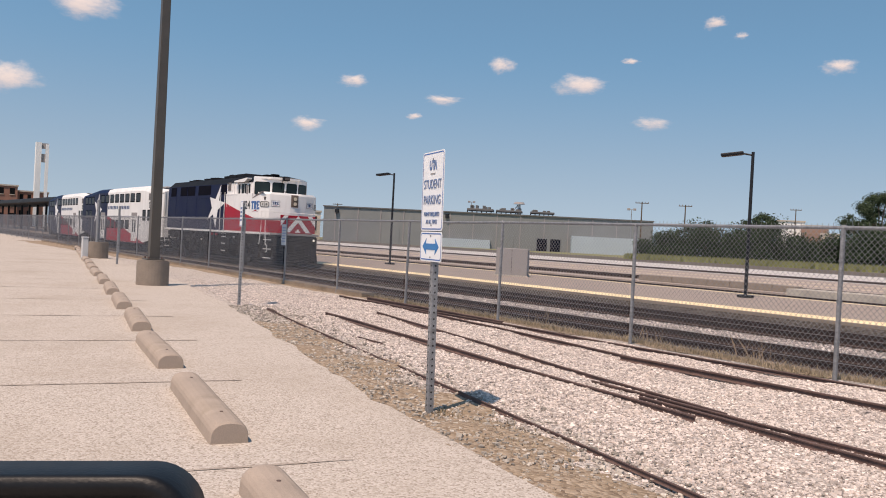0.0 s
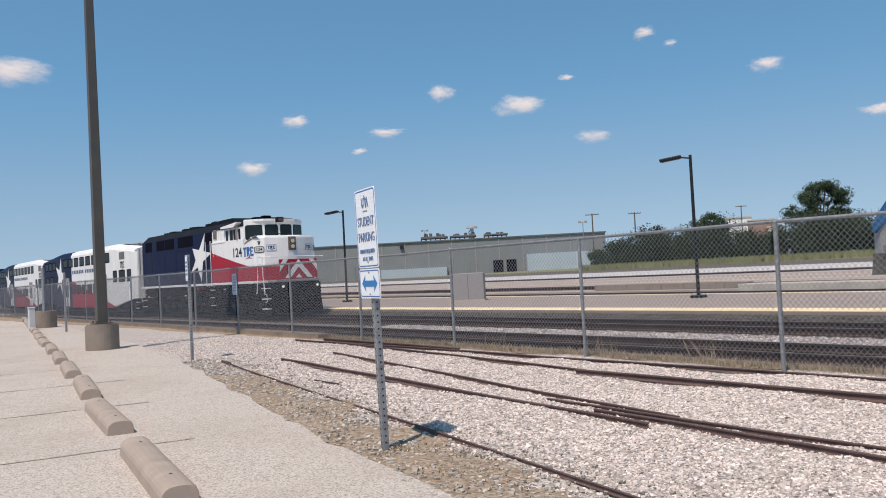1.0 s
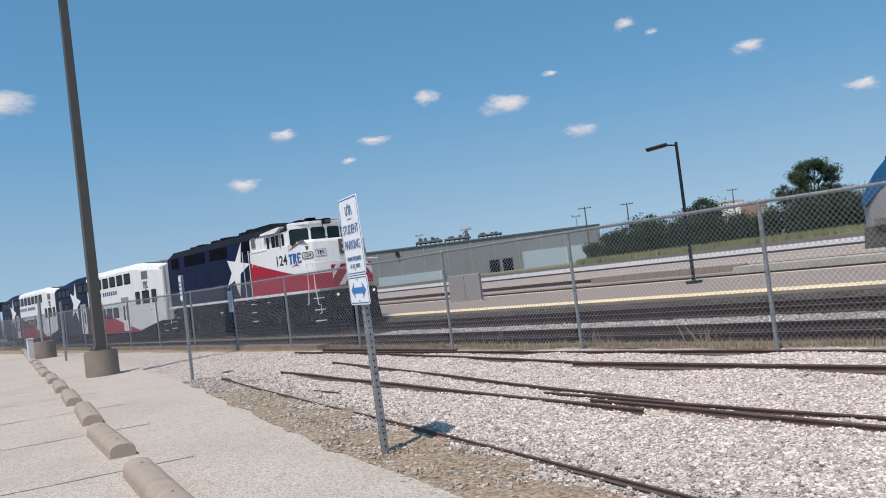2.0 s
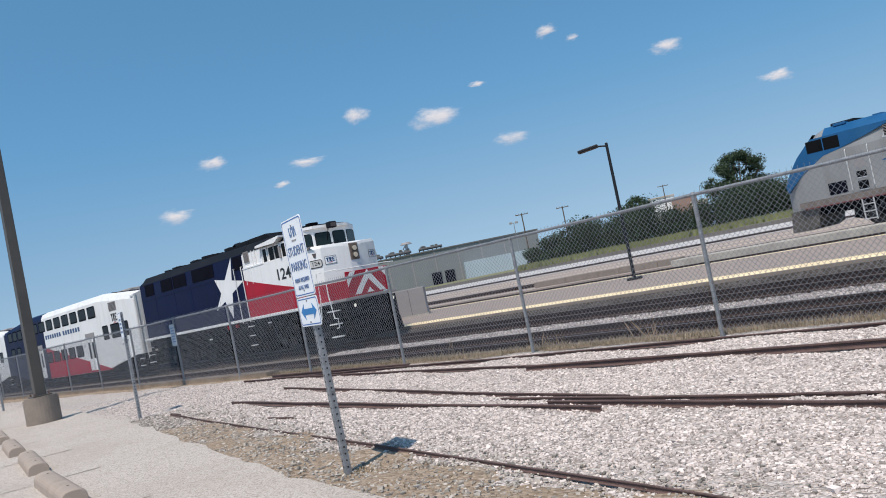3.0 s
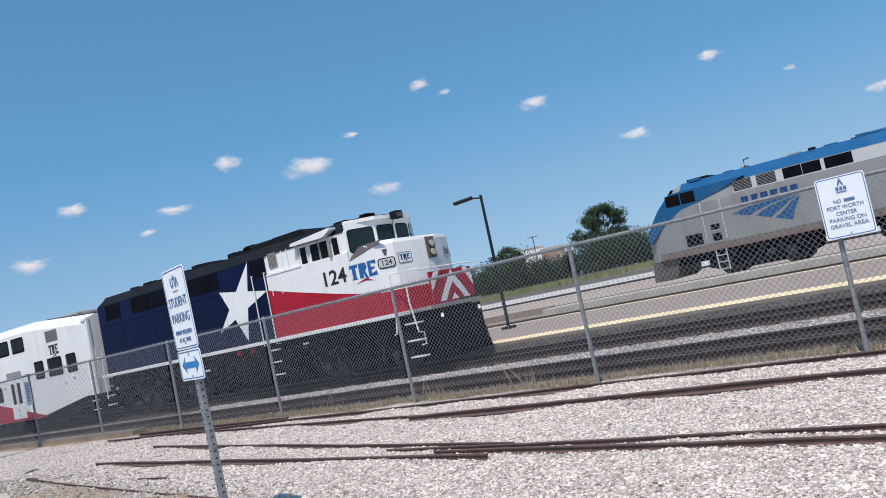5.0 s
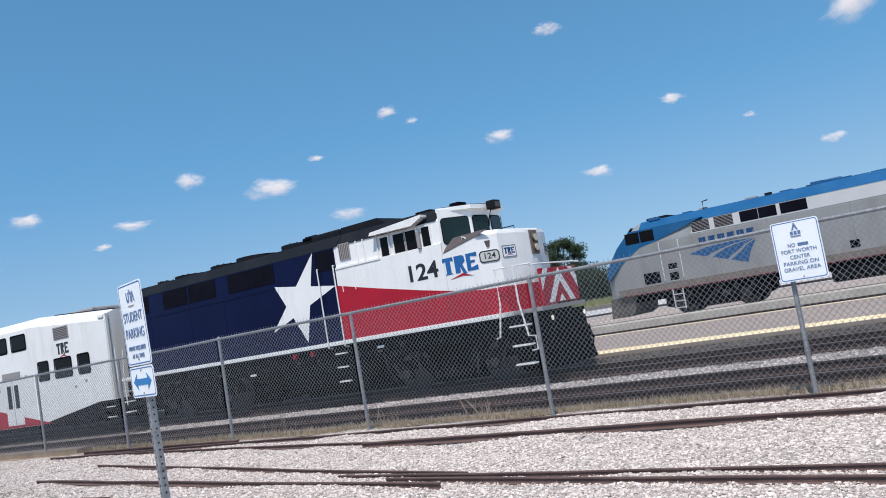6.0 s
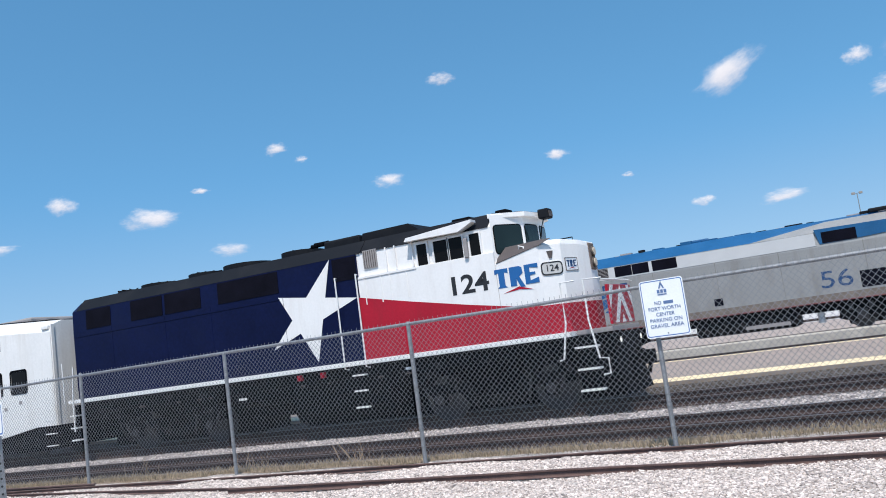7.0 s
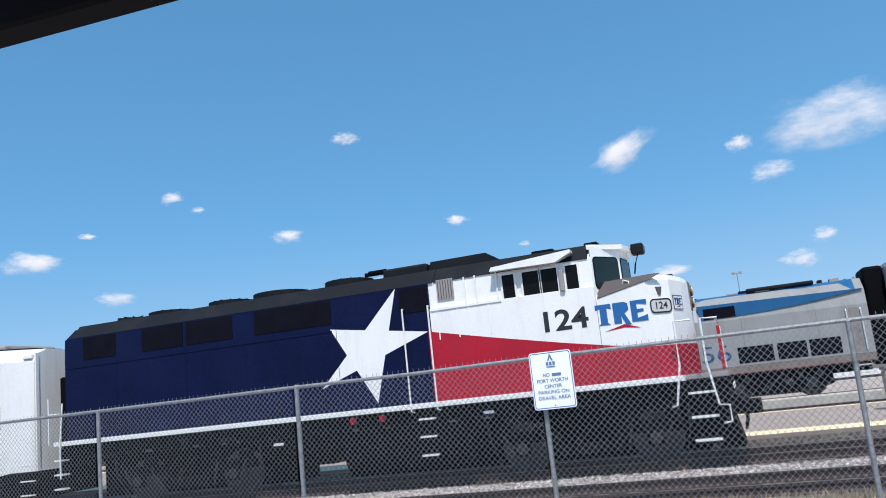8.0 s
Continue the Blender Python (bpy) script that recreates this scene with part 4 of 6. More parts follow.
def bogie(parent, x, wb=2.74, r=0.508):
    for dx in (-wb / 2, wb / 2):
        WHEELS.append((wheelset(parent, x + dx, r), x + dx, r))
    for s in (-1, 1):
        y0, y1 = (s * 1.02 - 0.1, s * 1.02 + 0.1)
        out = [(x - wb / 2 - 0.62, 0.62), (x - wb / 2 - 0.5, 0.86), (x - 0.7, 0.86), (x - 0.5, 0.5), (x + 0.5, 0.5), (x + 0.7, 0.86), (x + wb / 2 + 0.5, 0.86), (x + wb / 2 + 0.62, 0.62), (x + wb / 2 + 0.3, 0.6), (x + 0.85, 0.62), (x + 0.6, 0.3), (x - 0.6, 0.3), (x - 0.85, 0.62), (x - wb / 2 - 0.3, 0.6)]
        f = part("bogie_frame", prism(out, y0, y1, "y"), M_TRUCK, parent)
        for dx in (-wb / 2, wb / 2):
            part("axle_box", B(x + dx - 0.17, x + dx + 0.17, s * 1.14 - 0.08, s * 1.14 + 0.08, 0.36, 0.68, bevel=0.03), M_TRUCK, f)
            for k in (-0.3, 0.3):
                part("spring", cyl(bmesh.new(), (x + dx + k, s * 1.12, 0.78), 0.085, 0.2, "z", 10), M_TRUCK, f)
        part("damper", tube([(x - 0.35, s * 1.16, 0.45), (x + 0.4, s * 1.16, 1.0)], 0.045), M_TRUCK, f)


def steps(parent, x, w, zs, y=-1.5, depth=0.22):
    for z in zs:
        part("step", B(x - w / 2, x + w / 2, y, y + depth, z - 0.02, z + 0.02), M_STEPW, parent, "white-edged step tread")
    part("step_back", B(x - w / 2 - 0.03, x + w / 2 + 0.03, y + depth, y + depth + 0.03, min(zs) - 0.08, 1.5), M_BLACK, parent)


def numeral(parent, text, x, z, h, w, material, y, name="road_number"):
    return words(name, text, h * 1.38, at_side(x, y, z), material, parent, w, bold=0.014 * h / 0.44)


def block_logo(parent, x, z, w, h, y, material=None):
    """Three bold slab-like blue shapes over a red flick, kept as plain shapes."""
    k = w / 3
    for i in range(3):
        a = x + k * i + k * 0.06
        b = x + k * (i + 1) - k * 0.04
        m = (a + b) / 2
        if i == 0:
            out = [(a, z + h), (a, z + h * 0.74), (m - k * 0.2, z + h * 0.8), (m - k * 0.2, z + h * 0.1), (m - k * 0.34, z), (m + k * 0.34, z), (m + k * 0.2, z + h * 0.1), (m + k * 0.2, z + h * 0.8), (b, z + h * 0.74), (b, z + h)]
        elif i == 1:
            out = [(a, z + h), (a, z), (a + k * 0.42, z), (a + k * 0.42, z + h * 0.36), (b - k * 0.25, z - h * 0.1), (b + k * 0.05, z - h * 0.1), (a + k * 0.62, z + h * 0.46), (b - k * 0.02, z + h * 0.62), (b - k * 0.06, z + h * 0.92), (b - k * 0.25, z + h)]
        else:
            out = [(a, z + h), (a, z), (b, z), (b, z + h * 0.28), (a + k * 0.34, z + h * 0.16), (a + k * 0.34, z + h * 0.42), (b - k * 0.2, z + h * 0.45), (b - k * 0.2, z + h * 0.58), (a + k * 0.34, z + h * 0.58), (a + k * 0.34, z + h * 0.84), (b, z + h * 0.76), (b, z + h)]
        part("emblem", prism(out, y - 0.003, y, "y"), material or M_LOGO, parent, "emblem shape")
    part("emblem_flick", prism([(x + k * 0.5, z - h * 0.3), (x + k * 1.6, z - h * 0.05), (x + k * 2.5, z - h * 0.3), (x + k * 1.6, z - h * 0.2)], y - 0.003, y, "y"), M_RED, parent, "red flick under the emblem")


LOCO_Y = TRAIN_C
loco = thing("locomotive", pose(-6.2, LOCO_Y, RAIL_Z), "white, red and navy diesel locomotive with a large white star", "locomotive")


def build_loco(t):
    Y = -1.55
    sec = [(Y, 1.66), (Y, 3.6), (Y + 0.02, 4.2), (-1.2, 4.46), (-0.6, 4.52), (0.6, 4.52), (1.2, 4.46), (-Y - 0.02, 4.2), (-Y, 3.6), (-Y, 1.66)]
    hood = part("hood", prism(sec, -9.85, 0.08, "x"), M_NAVY, t, "navy blue full-width engine hood")
    part("rear_cap", prism([(y * 0.94, 1.9 + (z - 1.66) * 0.9) for y, z in sec], -9.98, -9.852, "x"), M_NAVY, t)
    # roof skin and fittings
    part("roof", prism([(-1.535, 4.2), (-1.21, 4.53), (-0.6, 4.6), (0.6, 4.6), (1.21, 4.53), (1.535, 4.2), (1.2, 4.4), (-1.2, 4.4)], -9.7, 0.2, "x"), M_ROOF, t, "sooty black roof")
    for xa, xb, hh in ((-9.3, -8.35, 0.08), (-8.25, -7.0, 0.1), (-6.4, -5.25, 0.12), (-5.05, -3.6, 0.13), (-3.05, -1.85, 0.16)):
        bm = bmesh.new()
        cyl(bm, ((xa + xb) / 2, -0.1, 4.57 + hh / 2), (xb - xa) / 2, hh + 0.06, sides=24)
        f = part("roof_fan", bm, M_ROOF, t)
        bm = bmesh.new()
        for k in range(6):
            a = k * math.pi / 6
            tube([((xa + xb) / 2 - math.cos(a) * 0.48, -0.1 - math.sin(a) * 0.48, 4.62 + hh), ((xa + xb) / 2 + math.cos(a) * 0.48, -0.1 + math.sin(a) * 0.48, 4.62 + hh)], 0.015, bm, 4)
        part("fan_guard", bm, M_BLACK, f)
    bm = bmesh.new()
    for k in range(5):
        cyl(bm, (-1.62 + k * 0.1, -0.7, 4.74 + 0.03 * (k % 2)), 0.05, 0.24, "x", 10)
    part("air_horn", bm, M_BLACK, t)
    part("roof_hatch", B(-1.2, -0.1, -0.95, 0.95, 4.5, 4.76, bevel=0.05), M_ROOF, t)
    part("roof_hatch", prism([(-0.08, 4.5), (0.0, 4.76), (1.3, 4.77), (1.7, 4.5)], -0.95, 0.95, "y"), M_ROOF, t)
    # screens and panel seams
    for xa, xb in ((-9.3, -8.3), (-7.5, -6.3), (-6.2, -4.9), (-4.3, -2.3), (-0.62, 0.06)):
        part("screen", prism([(Y - 0.012, 3.62), (Y + 0.008, 4.17), (Y + 0.06, 4.17), (Y + 0.05, 3.62)], xa, xb, "x"), M_NAVY_DARK, t, "dark mesh air-intake screen")
    for xx in (-8.3, -6.25, -4.6, -2.2):
        part("panel_seam", B(xx, xx + 0.012, Y - 0.005, Y + 0.01, 1.75, 3.58), M_NAVY, t)
    part("panel_ledge", B(-9.8, -2.3, Y - 0.012, Y, 3.44, 3.47), M_NAVY, t)
    # sill
    part("sill", B(-10.3, 5.15, Y - 0.02, -Y + 0.02, 1.55, 1.66, bevel=0.01), M_STEPW, t, "white frame sill")
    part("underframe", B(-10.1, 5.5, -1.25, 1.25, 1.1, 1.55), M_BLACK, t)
    # star
    tips = [(-0.68, 4.19), (0.0, 3.16), (-1.32, 1.76), (-2.64, 2.2), (-2.34, 3.5)]
    part("star", prism(star_outline(tips), Y - 0.005, Y - 0.001, "y"), M_WHITE, t, "large white five-pointed star")
    # cab block
    csec = [(Y, 1.66), (Y, 3.62), (Y + 0.05, 3.64), (Y + 0.05, 4.2), (-1.2, 4.46), (-0.5, 4.54), (0.5, 4.54), (1.2, 4.46), (-Y - 0.05, 4.2), (-Y - 0.05, 3.64), (-Y, 3.62), (-Y, 1.66)]
    part("cab", prism(csec, 0.082, 3.66, "x"), M_WHITE, t, "white cab")
    part("cab_roof", prism([(-1.52, 4.2), (-1.2, 4.53), (-0.5, 4.62), (0.5, 4.62), (1.2, 4.53), (1.52, 4.2), (1.2, 4.42), (-1.2, 4.42)], 0.21, 3.6, "x"), M_ROOF, t)
    part("rain_visor", prism([(1.55, 4.22), (1.6, 4.3), (3.3, 4.42), (3.3, 4.36), (2.95, 4.2)], Y - 0.16, Y + 0.1, "y"), M_WHITE, t, "white visor over the side windows")
    for xa in (0.9, 1.15, 1.62):
        part("cab_rib", B(xa, xa + 0.03, Y + 0.012, Y + 0.06, 3.66, 4.22), M_WHITE, t)
    for xa in (0.25, 0.7, 0.95, 1.4):
        part("cab_rib", B(xa, xa + 0.025, Y - 0.012, Y + 0.01, 2.95, 3.58), M_WHITE, t)
    part("cab_ledge", B(0.1, 1.7, Y - 0.02, Y + 0.05, 3.58, 3.63), M_WHITE, t)
    g = part("vent", B(0.28, 0.66, Y + 0.02, Y + 0.06, 3.8, 4.24), M_CABINET, t, "grey louvred vent")
    for k in range(6):
        part("louvre", B(0.31 + 0.06 * k, 0.325 + 0.06 * k, Y + 0.01, Y + 0.03, 3.82, 4.22), M_ANTIGLARE, g)
    for xa, xb in ((1.76, 2.02), (2.2, 2.55), (2.6, 2.94), (3.12, 3.37)):
        part("side_window", B(xa, xb, Y + 0.02, Y + 0.06, 3.5, 4.12, bevel=0.015), M_GLASS, t, "dark cab side window")
        bm = bmesh.new()
        for a in ((xa - 0.04, xa, 3.46, 4.16), (xb, xb + 0.04, 3.46, 4.16), (xa, xb, 3.46, 3.5), (xa, xb, 4.12, 4.16)):
            box(bm, a[0], a[1], Y + 0.01, Y + 0.062, a[2], a[3])
        part("window_frame", bm, M_WHITE, t)
    part("mirror", B(2.98, 3.08, Y - 0.06, Y + 0.04, 3.6, 4.05, bevel=0.02), M_CABINET, t)
    # cab front with angled corner windows
    front = [(3.66, Y + 0.05), (4.14, -0.74), (4.24, 0.0), (4.14, 0.74), (3.66, -Y - 0.05)]
    part("cab_front", prism(front, 3.2, 4.46, "z"), M_WHITE, t)
    part("front_brow", prism([(3.6, Y + 0.1), (4.24, -0.8), (4.38, 0.0), (4.24, 0.8), (3.6, -Y - 0.1)], 4.4, 4.5, "z"), M_WHITE, t)
    part("brow_roof", prism([(3.62, Y + 0.3), (4.16, -0.7), (4.3, 0.0), (4.16, 0.7), (3.62, -Y - 0.3)], 4.5, 4.53, "z"), M_ROOF, t)
    part("roof_box", B(2.2, 2.7, -0.4, 0.3, 4.6, 4.72, bevel=0.03), M_BLACK, t)
    part("roof_box", B(3.4, 3.7, -0.5, -0.1, 4.58, 4.7, bevel=0.03), M_BLACK, t)
    bb = part("beacon_box", B(4.36, 4.62, -0.26, 0.06, 4.33, 4.56, bevel=0.03), M_ROOF, t, "sooty black lamp box over the windscreen")
    part("beacon_lens", B(4.62, 4.635, -0.22, 0.02, 4.37, 4.5, bevel=0.004), M_ANTIGLARE, bb)
    part("box_bracket", tube([(4.5, -0.28, 4.32), (4.42, -0.3, 4.1), (4.38, -0.3, 3.9)], 0.018), M_BLACK, bb)
    for (xa, ya), (xb, yb) in zip(front, front[1:]):
        d = Vector((xb - xa, yb - ya, 0))
        L = d.length
        m = pose((xa + xb) / 2, (ya + yb) / 2, 3.9, 0, 0, math.degrees(math.atan2(d.y, d.x)))
        gk = part("windscreen_gasket", prism(rounded(L - 0.11, 0.68, 0.1), -0.012, 0.0, "y"), M_BLACK, t, "black rubber windscreen gasket")
        gk.matrix_basis = m
        part("windscreen", prism(rounded(L - 0.15, 0.63, 0.08), -0.018, -0.0125, "y"), M_GLASS_TEAL, gk, "greenish-dark windscreen pane")
    # nose
    def ring(x, hw, z0, z1, c=0.14):
        return [(x, -hw, z0), (x, -hw, z1 - c), (x, -hw + c, z1), (x, hw - c, z1), (x, hw, z1 - c), (x, hw, z0)]
    bm = bmesh.new()
    rings = [[bm.verts.new(p) for p in ring(*a)] for a in ((3.67, -Y, 1.66, 3.7, 0.36), (4.70, -Y - 0.005, 1.66, 3.7, 0.12), (5.10, 1.22, 1.66, 3.68, 0.1), (5.30, 0.66, 1.66, 3.66, 0.1), (5.38, 0.36, 1.66, 3.62, 0.08), (5.41, 0.22, 1.66, 3.55, 0.06))]
    for a, b in zip(rings, rings[1:]):
        for i in range(6):
            bm.faces.new((a[i], b[i], b[(i + 1) % 6], a[(i + 1) % 6]))
    bm.faces.new(rings[0][::-1])
    bm.faces.new(rings[-1])
    bmesh.ops.recalc_face_normals(bm, faces=bm.faces)
    nose = part("nose", bm, M_WHITE, t, "blunt white nose")
    bm = bmesh.new()
    v = [bm.verts.new(p) for p in ((3.7, -1.557, 3.35), (4.7, -1.555, 3.575), (4.72, -1.43, 3.703), (3.7, -1.2, 3.703))]
    bm.faces.new(v)
    u = bmesh.ops.extrude_face_region(bm, geom=bm.faces[:])
    for e in u["geom"]:
        if isinstance(e, bmesh.types.BMVert):
            e.co += Vector((0, -0.006, 0.008))
    part("antiglare_panel", bm, M_ANTIGLARE, nose, "dull brown anti-glare panel")
    bm = bmesh.new()
    bm.faces.new([bm.verts.new(p) for p in ((4.68, -1.56, 3.56), (4.73, -1.565, 3.575), (4.99, -1.455, 3.7), (4.72, -1.435, 3.712))])
    u = bmesh.ops.extrude_face_region(bm, geom=bm.faces[:])
    for e in u["geom"]:
        if isinstance(e, bmesh.types.BMVert):
            e.co += Vector((0.004, -0.01, 0.004))
    bmesh.ops.recalc_face_normals(bm, faces=bm.faces)
    part("antiglare_panel", bm, M_ANTIGLARE, nose, "dull brown anti-glare panel")
    nv = part("nose_vent", prism([(-0.07, 0.08), (0.07, 0.08), (0.03, -0.08), (-0.03, -0.08)], -0.02, 0.0, "y"), M_ANTIGLARE, nose)
    nv.matrix_basis = pose(4.9, -1.384, 3.36, 0, 0, 39.0)
    part("grab_iron", tube([(4.2, -1.4, 3.5), (4.25, -1.46, 3.66), (4.35, -1.46, 3.62), (4.38, -1.5, 3.45)], 0.018), M_STEPW, nose)
    part("grab_iron", tube([(4.75, -0.4, 3.66), (4.75, -0.4, 3.76), (5.15, -0.4, 3.76), (5.15, -0.4, 3.66)], 0.014), M_BLACK, nose)
    # headlights and number boards
    hl = part("headlight_housing", B(5.36, 5.435, -0.2, 0.2, 2.98, 3.6, bevel=0.03), M_GRIME, nose, "grimy brown headlight panel")
    for zz in (3.15, 3.4):
        part("headlight_ring", cyl(bmesh.new(), (5.45, 0, zz), 0.115, 0.05, "x", 20), M_PILOT, hl)
        part("headlight", cyl(bmesh.new(), (5.47, 0, zz), 0.09, 0.05, "x", 20), M_HEADLIGHT, hl, "lit round headlight")
    for side in (-1, 1):
        place = pose(4.9, side * 1.384, 3.06, 0, 0, 39.0 if side < 0 else 141.0) @ pose(0, 1.547, 0)
        nb = part("number_board", prism(rounded(0.5, 0.29, 0.09), -1.56, -1.545, "y"), M_BOARD, nose, "framed pale number board")
        nb.matrix_basis = place
        bm = bmesh.new()
        a = [bm.verts.new((px, -1.563, pz)) for px, pz in rounded(0.5, 0.29, 0.09)]
        b = [bm.verts.new((px, -1.563, pz)) for px, pz in rounded(0.44, 0.23, 0.065)]
        for i in range(len(a)):
            bm.faces.new((a[i], a[(i + 1) % len(a)], b[(i + 1) % len(a)], b[i]))
        fr = part("board_frame", bm, M_NUM, nose)
        fr.matrix_basis = place
        num = words("road_number", "124", 0.2, at_side(0, -1.564, 0), M_NUM, nose, 0.27, bold=0.002)
        num.matrix_basis = place @ num.matrix_basis
    for s in (-1, 1):
        pl = part("emblem_plate", B(-0.2, 0.2, -0.006, 0.004, -0.13, 0.13), M_SIGN, t, "small white plate with blue emblem")
        pl.matrix_basis = pose(5.205, s * 0.94, 3.12, 0, 0, 70.3 if s < 0 else 109.7)
        block_logo(pl, -0.17, -0.06, 0.34, 0.15, -0.0065, M_BLUEDK)
        rm = part("plate_rim", bmesh.new(), M_ANTIGLARE, pl)
        bm = bmesh.new()
        for a in ((-0.21, 0.21, 0.13, 0.142), (-0.21, 0.21, -0.142, -0.13), (-0.212, -0.2, -0.13, 0.13), (0.2, 0.212, -0.13, 0.13)):
            box(bm, a[0], a[1], -0.012, 0.004, a[2], a[3])
        bm.to_mesh(rm.data)
    block_logo(t, 3.6, 2.8, 1.06, 0.42, -1.553)
    numeral(t, "124", 2.95, 3.0, 0.42, 0.92, M_NUM, -1.553)
    # red band: slopes from the star down to the nose
    part("red_band", prism([(0.0, 1.66), (0.0, 3.16), (1.4, 2.86), (2.9, 2.56), (3.9, 2.38), (4.70, 2.28), (4.70, 1.66)], Y - 0.004, Y - 0.0005, "y"), M_RED, t, "red side band")
    bm = bmesh.new()
    lo, hi = [], []
    for x, hw in ((4.70, -Y - 0.001), (5.104, 1.224), (5.304, 0.664), (5.384, 0.364)):
        lo.append(bm.verts.new((x, -hw, 1.66)))
        hi.append(bm.verts.new((x, -hw, 2.28)))
    lo.append(bm.verts.new((5.415, -0.22, 1.66)))
    hi.append(bm.verts.new((5.415, -0.22, 2.28)))
    for x, hw in ((5.415, 0.22), (5.384, 0.364), (5.304, 0.664), (5.104, 1.224)):
        lo.append(bm.verts.new((x, hw, 1.66)))
        hi.append(bm.verts.new((x, hw, 2.28)))
    for i in range(len(lo) - 1):
        bm.faces.new((lo[i], lo[i + 1], hi[i + 1], hi[i]))
    part("red_nose_band", bm, M_RED, nose, "red band round the nose")
    # front plate with chevrons
    part("front_deck", B(5.05, 5.95, -1.15, 1.15, 1.56, 1.66, bevel=0.01), M_CABINET, t)
    fp = part("front_plate", B(5.86, 5.92, -0.95, 0.95, 1.7, 2.56, bevel=0.01), M_RED, t, "red front plate with white chevrons")
    for s in (-1, 1):
        part("chevron", prism([(0, 2.55), (s * 0.7, 1.72), (s * 0.43, 1.72), (0, 2.22)], 5.922, 5.926, "x"), M_WHITE, fp)
        part("chevron", prism([(0, 1.9), (s * 0.16, 1.72), (0, 1.72)], 5.922, 5.926, "x"), M_WHITE, fp)
        part("chevron", prism([(s * 0.52, 2.55), (s * 0.75, 2.55), (s * 0.94, 2.32), (s * 0.94, 2.02)], 5.922, 5.926, "x"), M_WHITE, fp)
    part("front_plate_top", tube([(5.88, -1.3, 2.66), (5.88, -0.95, 2.68), (5.88, 0.95, 2.68), (5.88, 1.3, 2.66)], 0.02), M_STEPW, t)
    for s in (-1, 1):
        lt = part("ditch_light", cyl(bmesh.new(), (5.96, s * 0.86, 1.36), 0.1, 0.1, "x", 16), M_BLACK, t)
        part("lens", cyl(bmesh.new(), (6.015, s * 0.86, 1.36), 0.06, 0.012, "x", 16), M_DITCH, lt, "lit ditch light")
    part("pilot", prism([(5.6, 0.2), (6.08, 0.2), (5.94, 0.8), (5.92, 1.5), (5.45, 1.5)], -1.08, 1.08, "y"), M_BLACK, t, "black snowplough pilot")
    cp = part("coupler", B(5.9, 6.3, -0.14, 0.14, 0.78, 1.02, bevel=0.03), M_TRUCK, t)
    part("knuckle", cyl(bmesh.new(), (6.34, 0.03, 0.9), 0.15, 0.3, "z", 12), M_TRUCK, cp)
    for yy in (-0.75, -0.55, 0.55, 0.75):
        part("air_hose", tube([(5.92, yy, 1.1), (6.1, yy, 1.02), (6.18, yy * 1.03, 0.7), (6.12, yy * 1.04, 0.5)], 0.03), M_BLACK, t)
    # handrails and steps
    yr = Y - 0.06
    for xx in (-0.54, 0.06):
        part("handrail", tube([(xx, Y, 3.7), (xx, yr, 3.72), (xx, yr, 1.5), (xx, Y + 0.1, 1.48)], 0.019), M_STEPW, t, "white vertical handrail")
    part("handrail", tube([(5.42, yr, 2.7), (5.1, yr, 2.7), (5.1, yr, 1.85), (4.95, yr, 1.1), (4.85, yr, 1.08)], 0.022), M_STEPW, t, "white bent handrail")
    part("handrail", tube([(5.9, yr + 0.3, 2.7), (5.6, yr, 2.7), (5.6, yr, 1.85), (5.72, yr, 1.05), (5.9, yr, 1.03), (5.9, yr, 0.72), (5.75, yr, 0.7)], 0.022), M_STEPW, t, "white bent handrail")
    part("handrail", tube([(-9.95, yr, 2.6), (-10.05, yr, 1.6), (-10.05, yr, 0.75)], 0.02), M_STEPW, t)
    part("handrail", tube([(-10.4, yr, 2.35), (-10.05, yr, 2.35)], 0.016), M_STEPW, t)
    part("handrail", tube([(-10.4, yr, 2.75), (-10.4, yr, 1.6)], 0.016), M_STEPW, t)
    steps(t, -0.26, 0.36, (1.32, 0.95, 0.56))
    steps(t, 5.42, 0.5, (1.3, 0.84, 0.4))
    steps(t, -10.22, 0.28, (1.2, 0.85, 0.5))
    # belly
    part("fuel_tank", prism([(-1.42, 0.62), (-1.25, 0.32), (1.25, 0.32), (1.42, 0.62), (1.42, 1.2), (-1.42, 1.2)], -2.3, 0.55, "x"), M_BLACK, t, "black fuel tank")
    # added black blocks stand in for the darkness beneath the frame
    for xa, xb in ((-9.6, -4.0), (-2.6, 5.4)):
        part("dark_filler", B(xa, xb, -0.55, 0.55, 0.16, 1.12), M_BLACK, t)
    # one more black block, added to narrow the bright gap by the tank
    part("gap_filler", B(-4.0, -2.95, -0.6, 0.6, 0.5, 0.85, bevel=0.03), M_BLACK, t)
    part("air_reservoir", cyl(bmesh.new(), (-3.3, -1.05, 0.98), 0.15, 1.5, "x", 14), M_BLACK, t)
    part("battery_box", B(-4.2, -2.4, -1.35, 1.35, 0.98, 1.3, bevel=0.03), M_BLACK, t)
    for xx in (-2.0, -1.3):
        part("red_fitting", B(xx - 0.05, xx + 0.05, Y + 0.02, Y + 0.15, 1.36, 1.5, bevel=0.01), M_RED, t)
    part("tank_label", B(1.0, 1.22, Y + 0.13, Y + 0.16, 1.3, 1.36), M_STEPW, t)
    part("plate_label", B(-4.1, -3.85, -1.37, -1.35, 1.05, 1.11), M_STEPW, t)
    for k in range(26):
        xx = rnd(-9.5, 5.0)
        zz = rnd(0.95, 1.4)
        part("valve_box", B(xx, xx + rnd(0.15, 0.5), -1.38, -1.2, zz, zz + rnd(0.05, 0.15)), M_TRUCK, t)
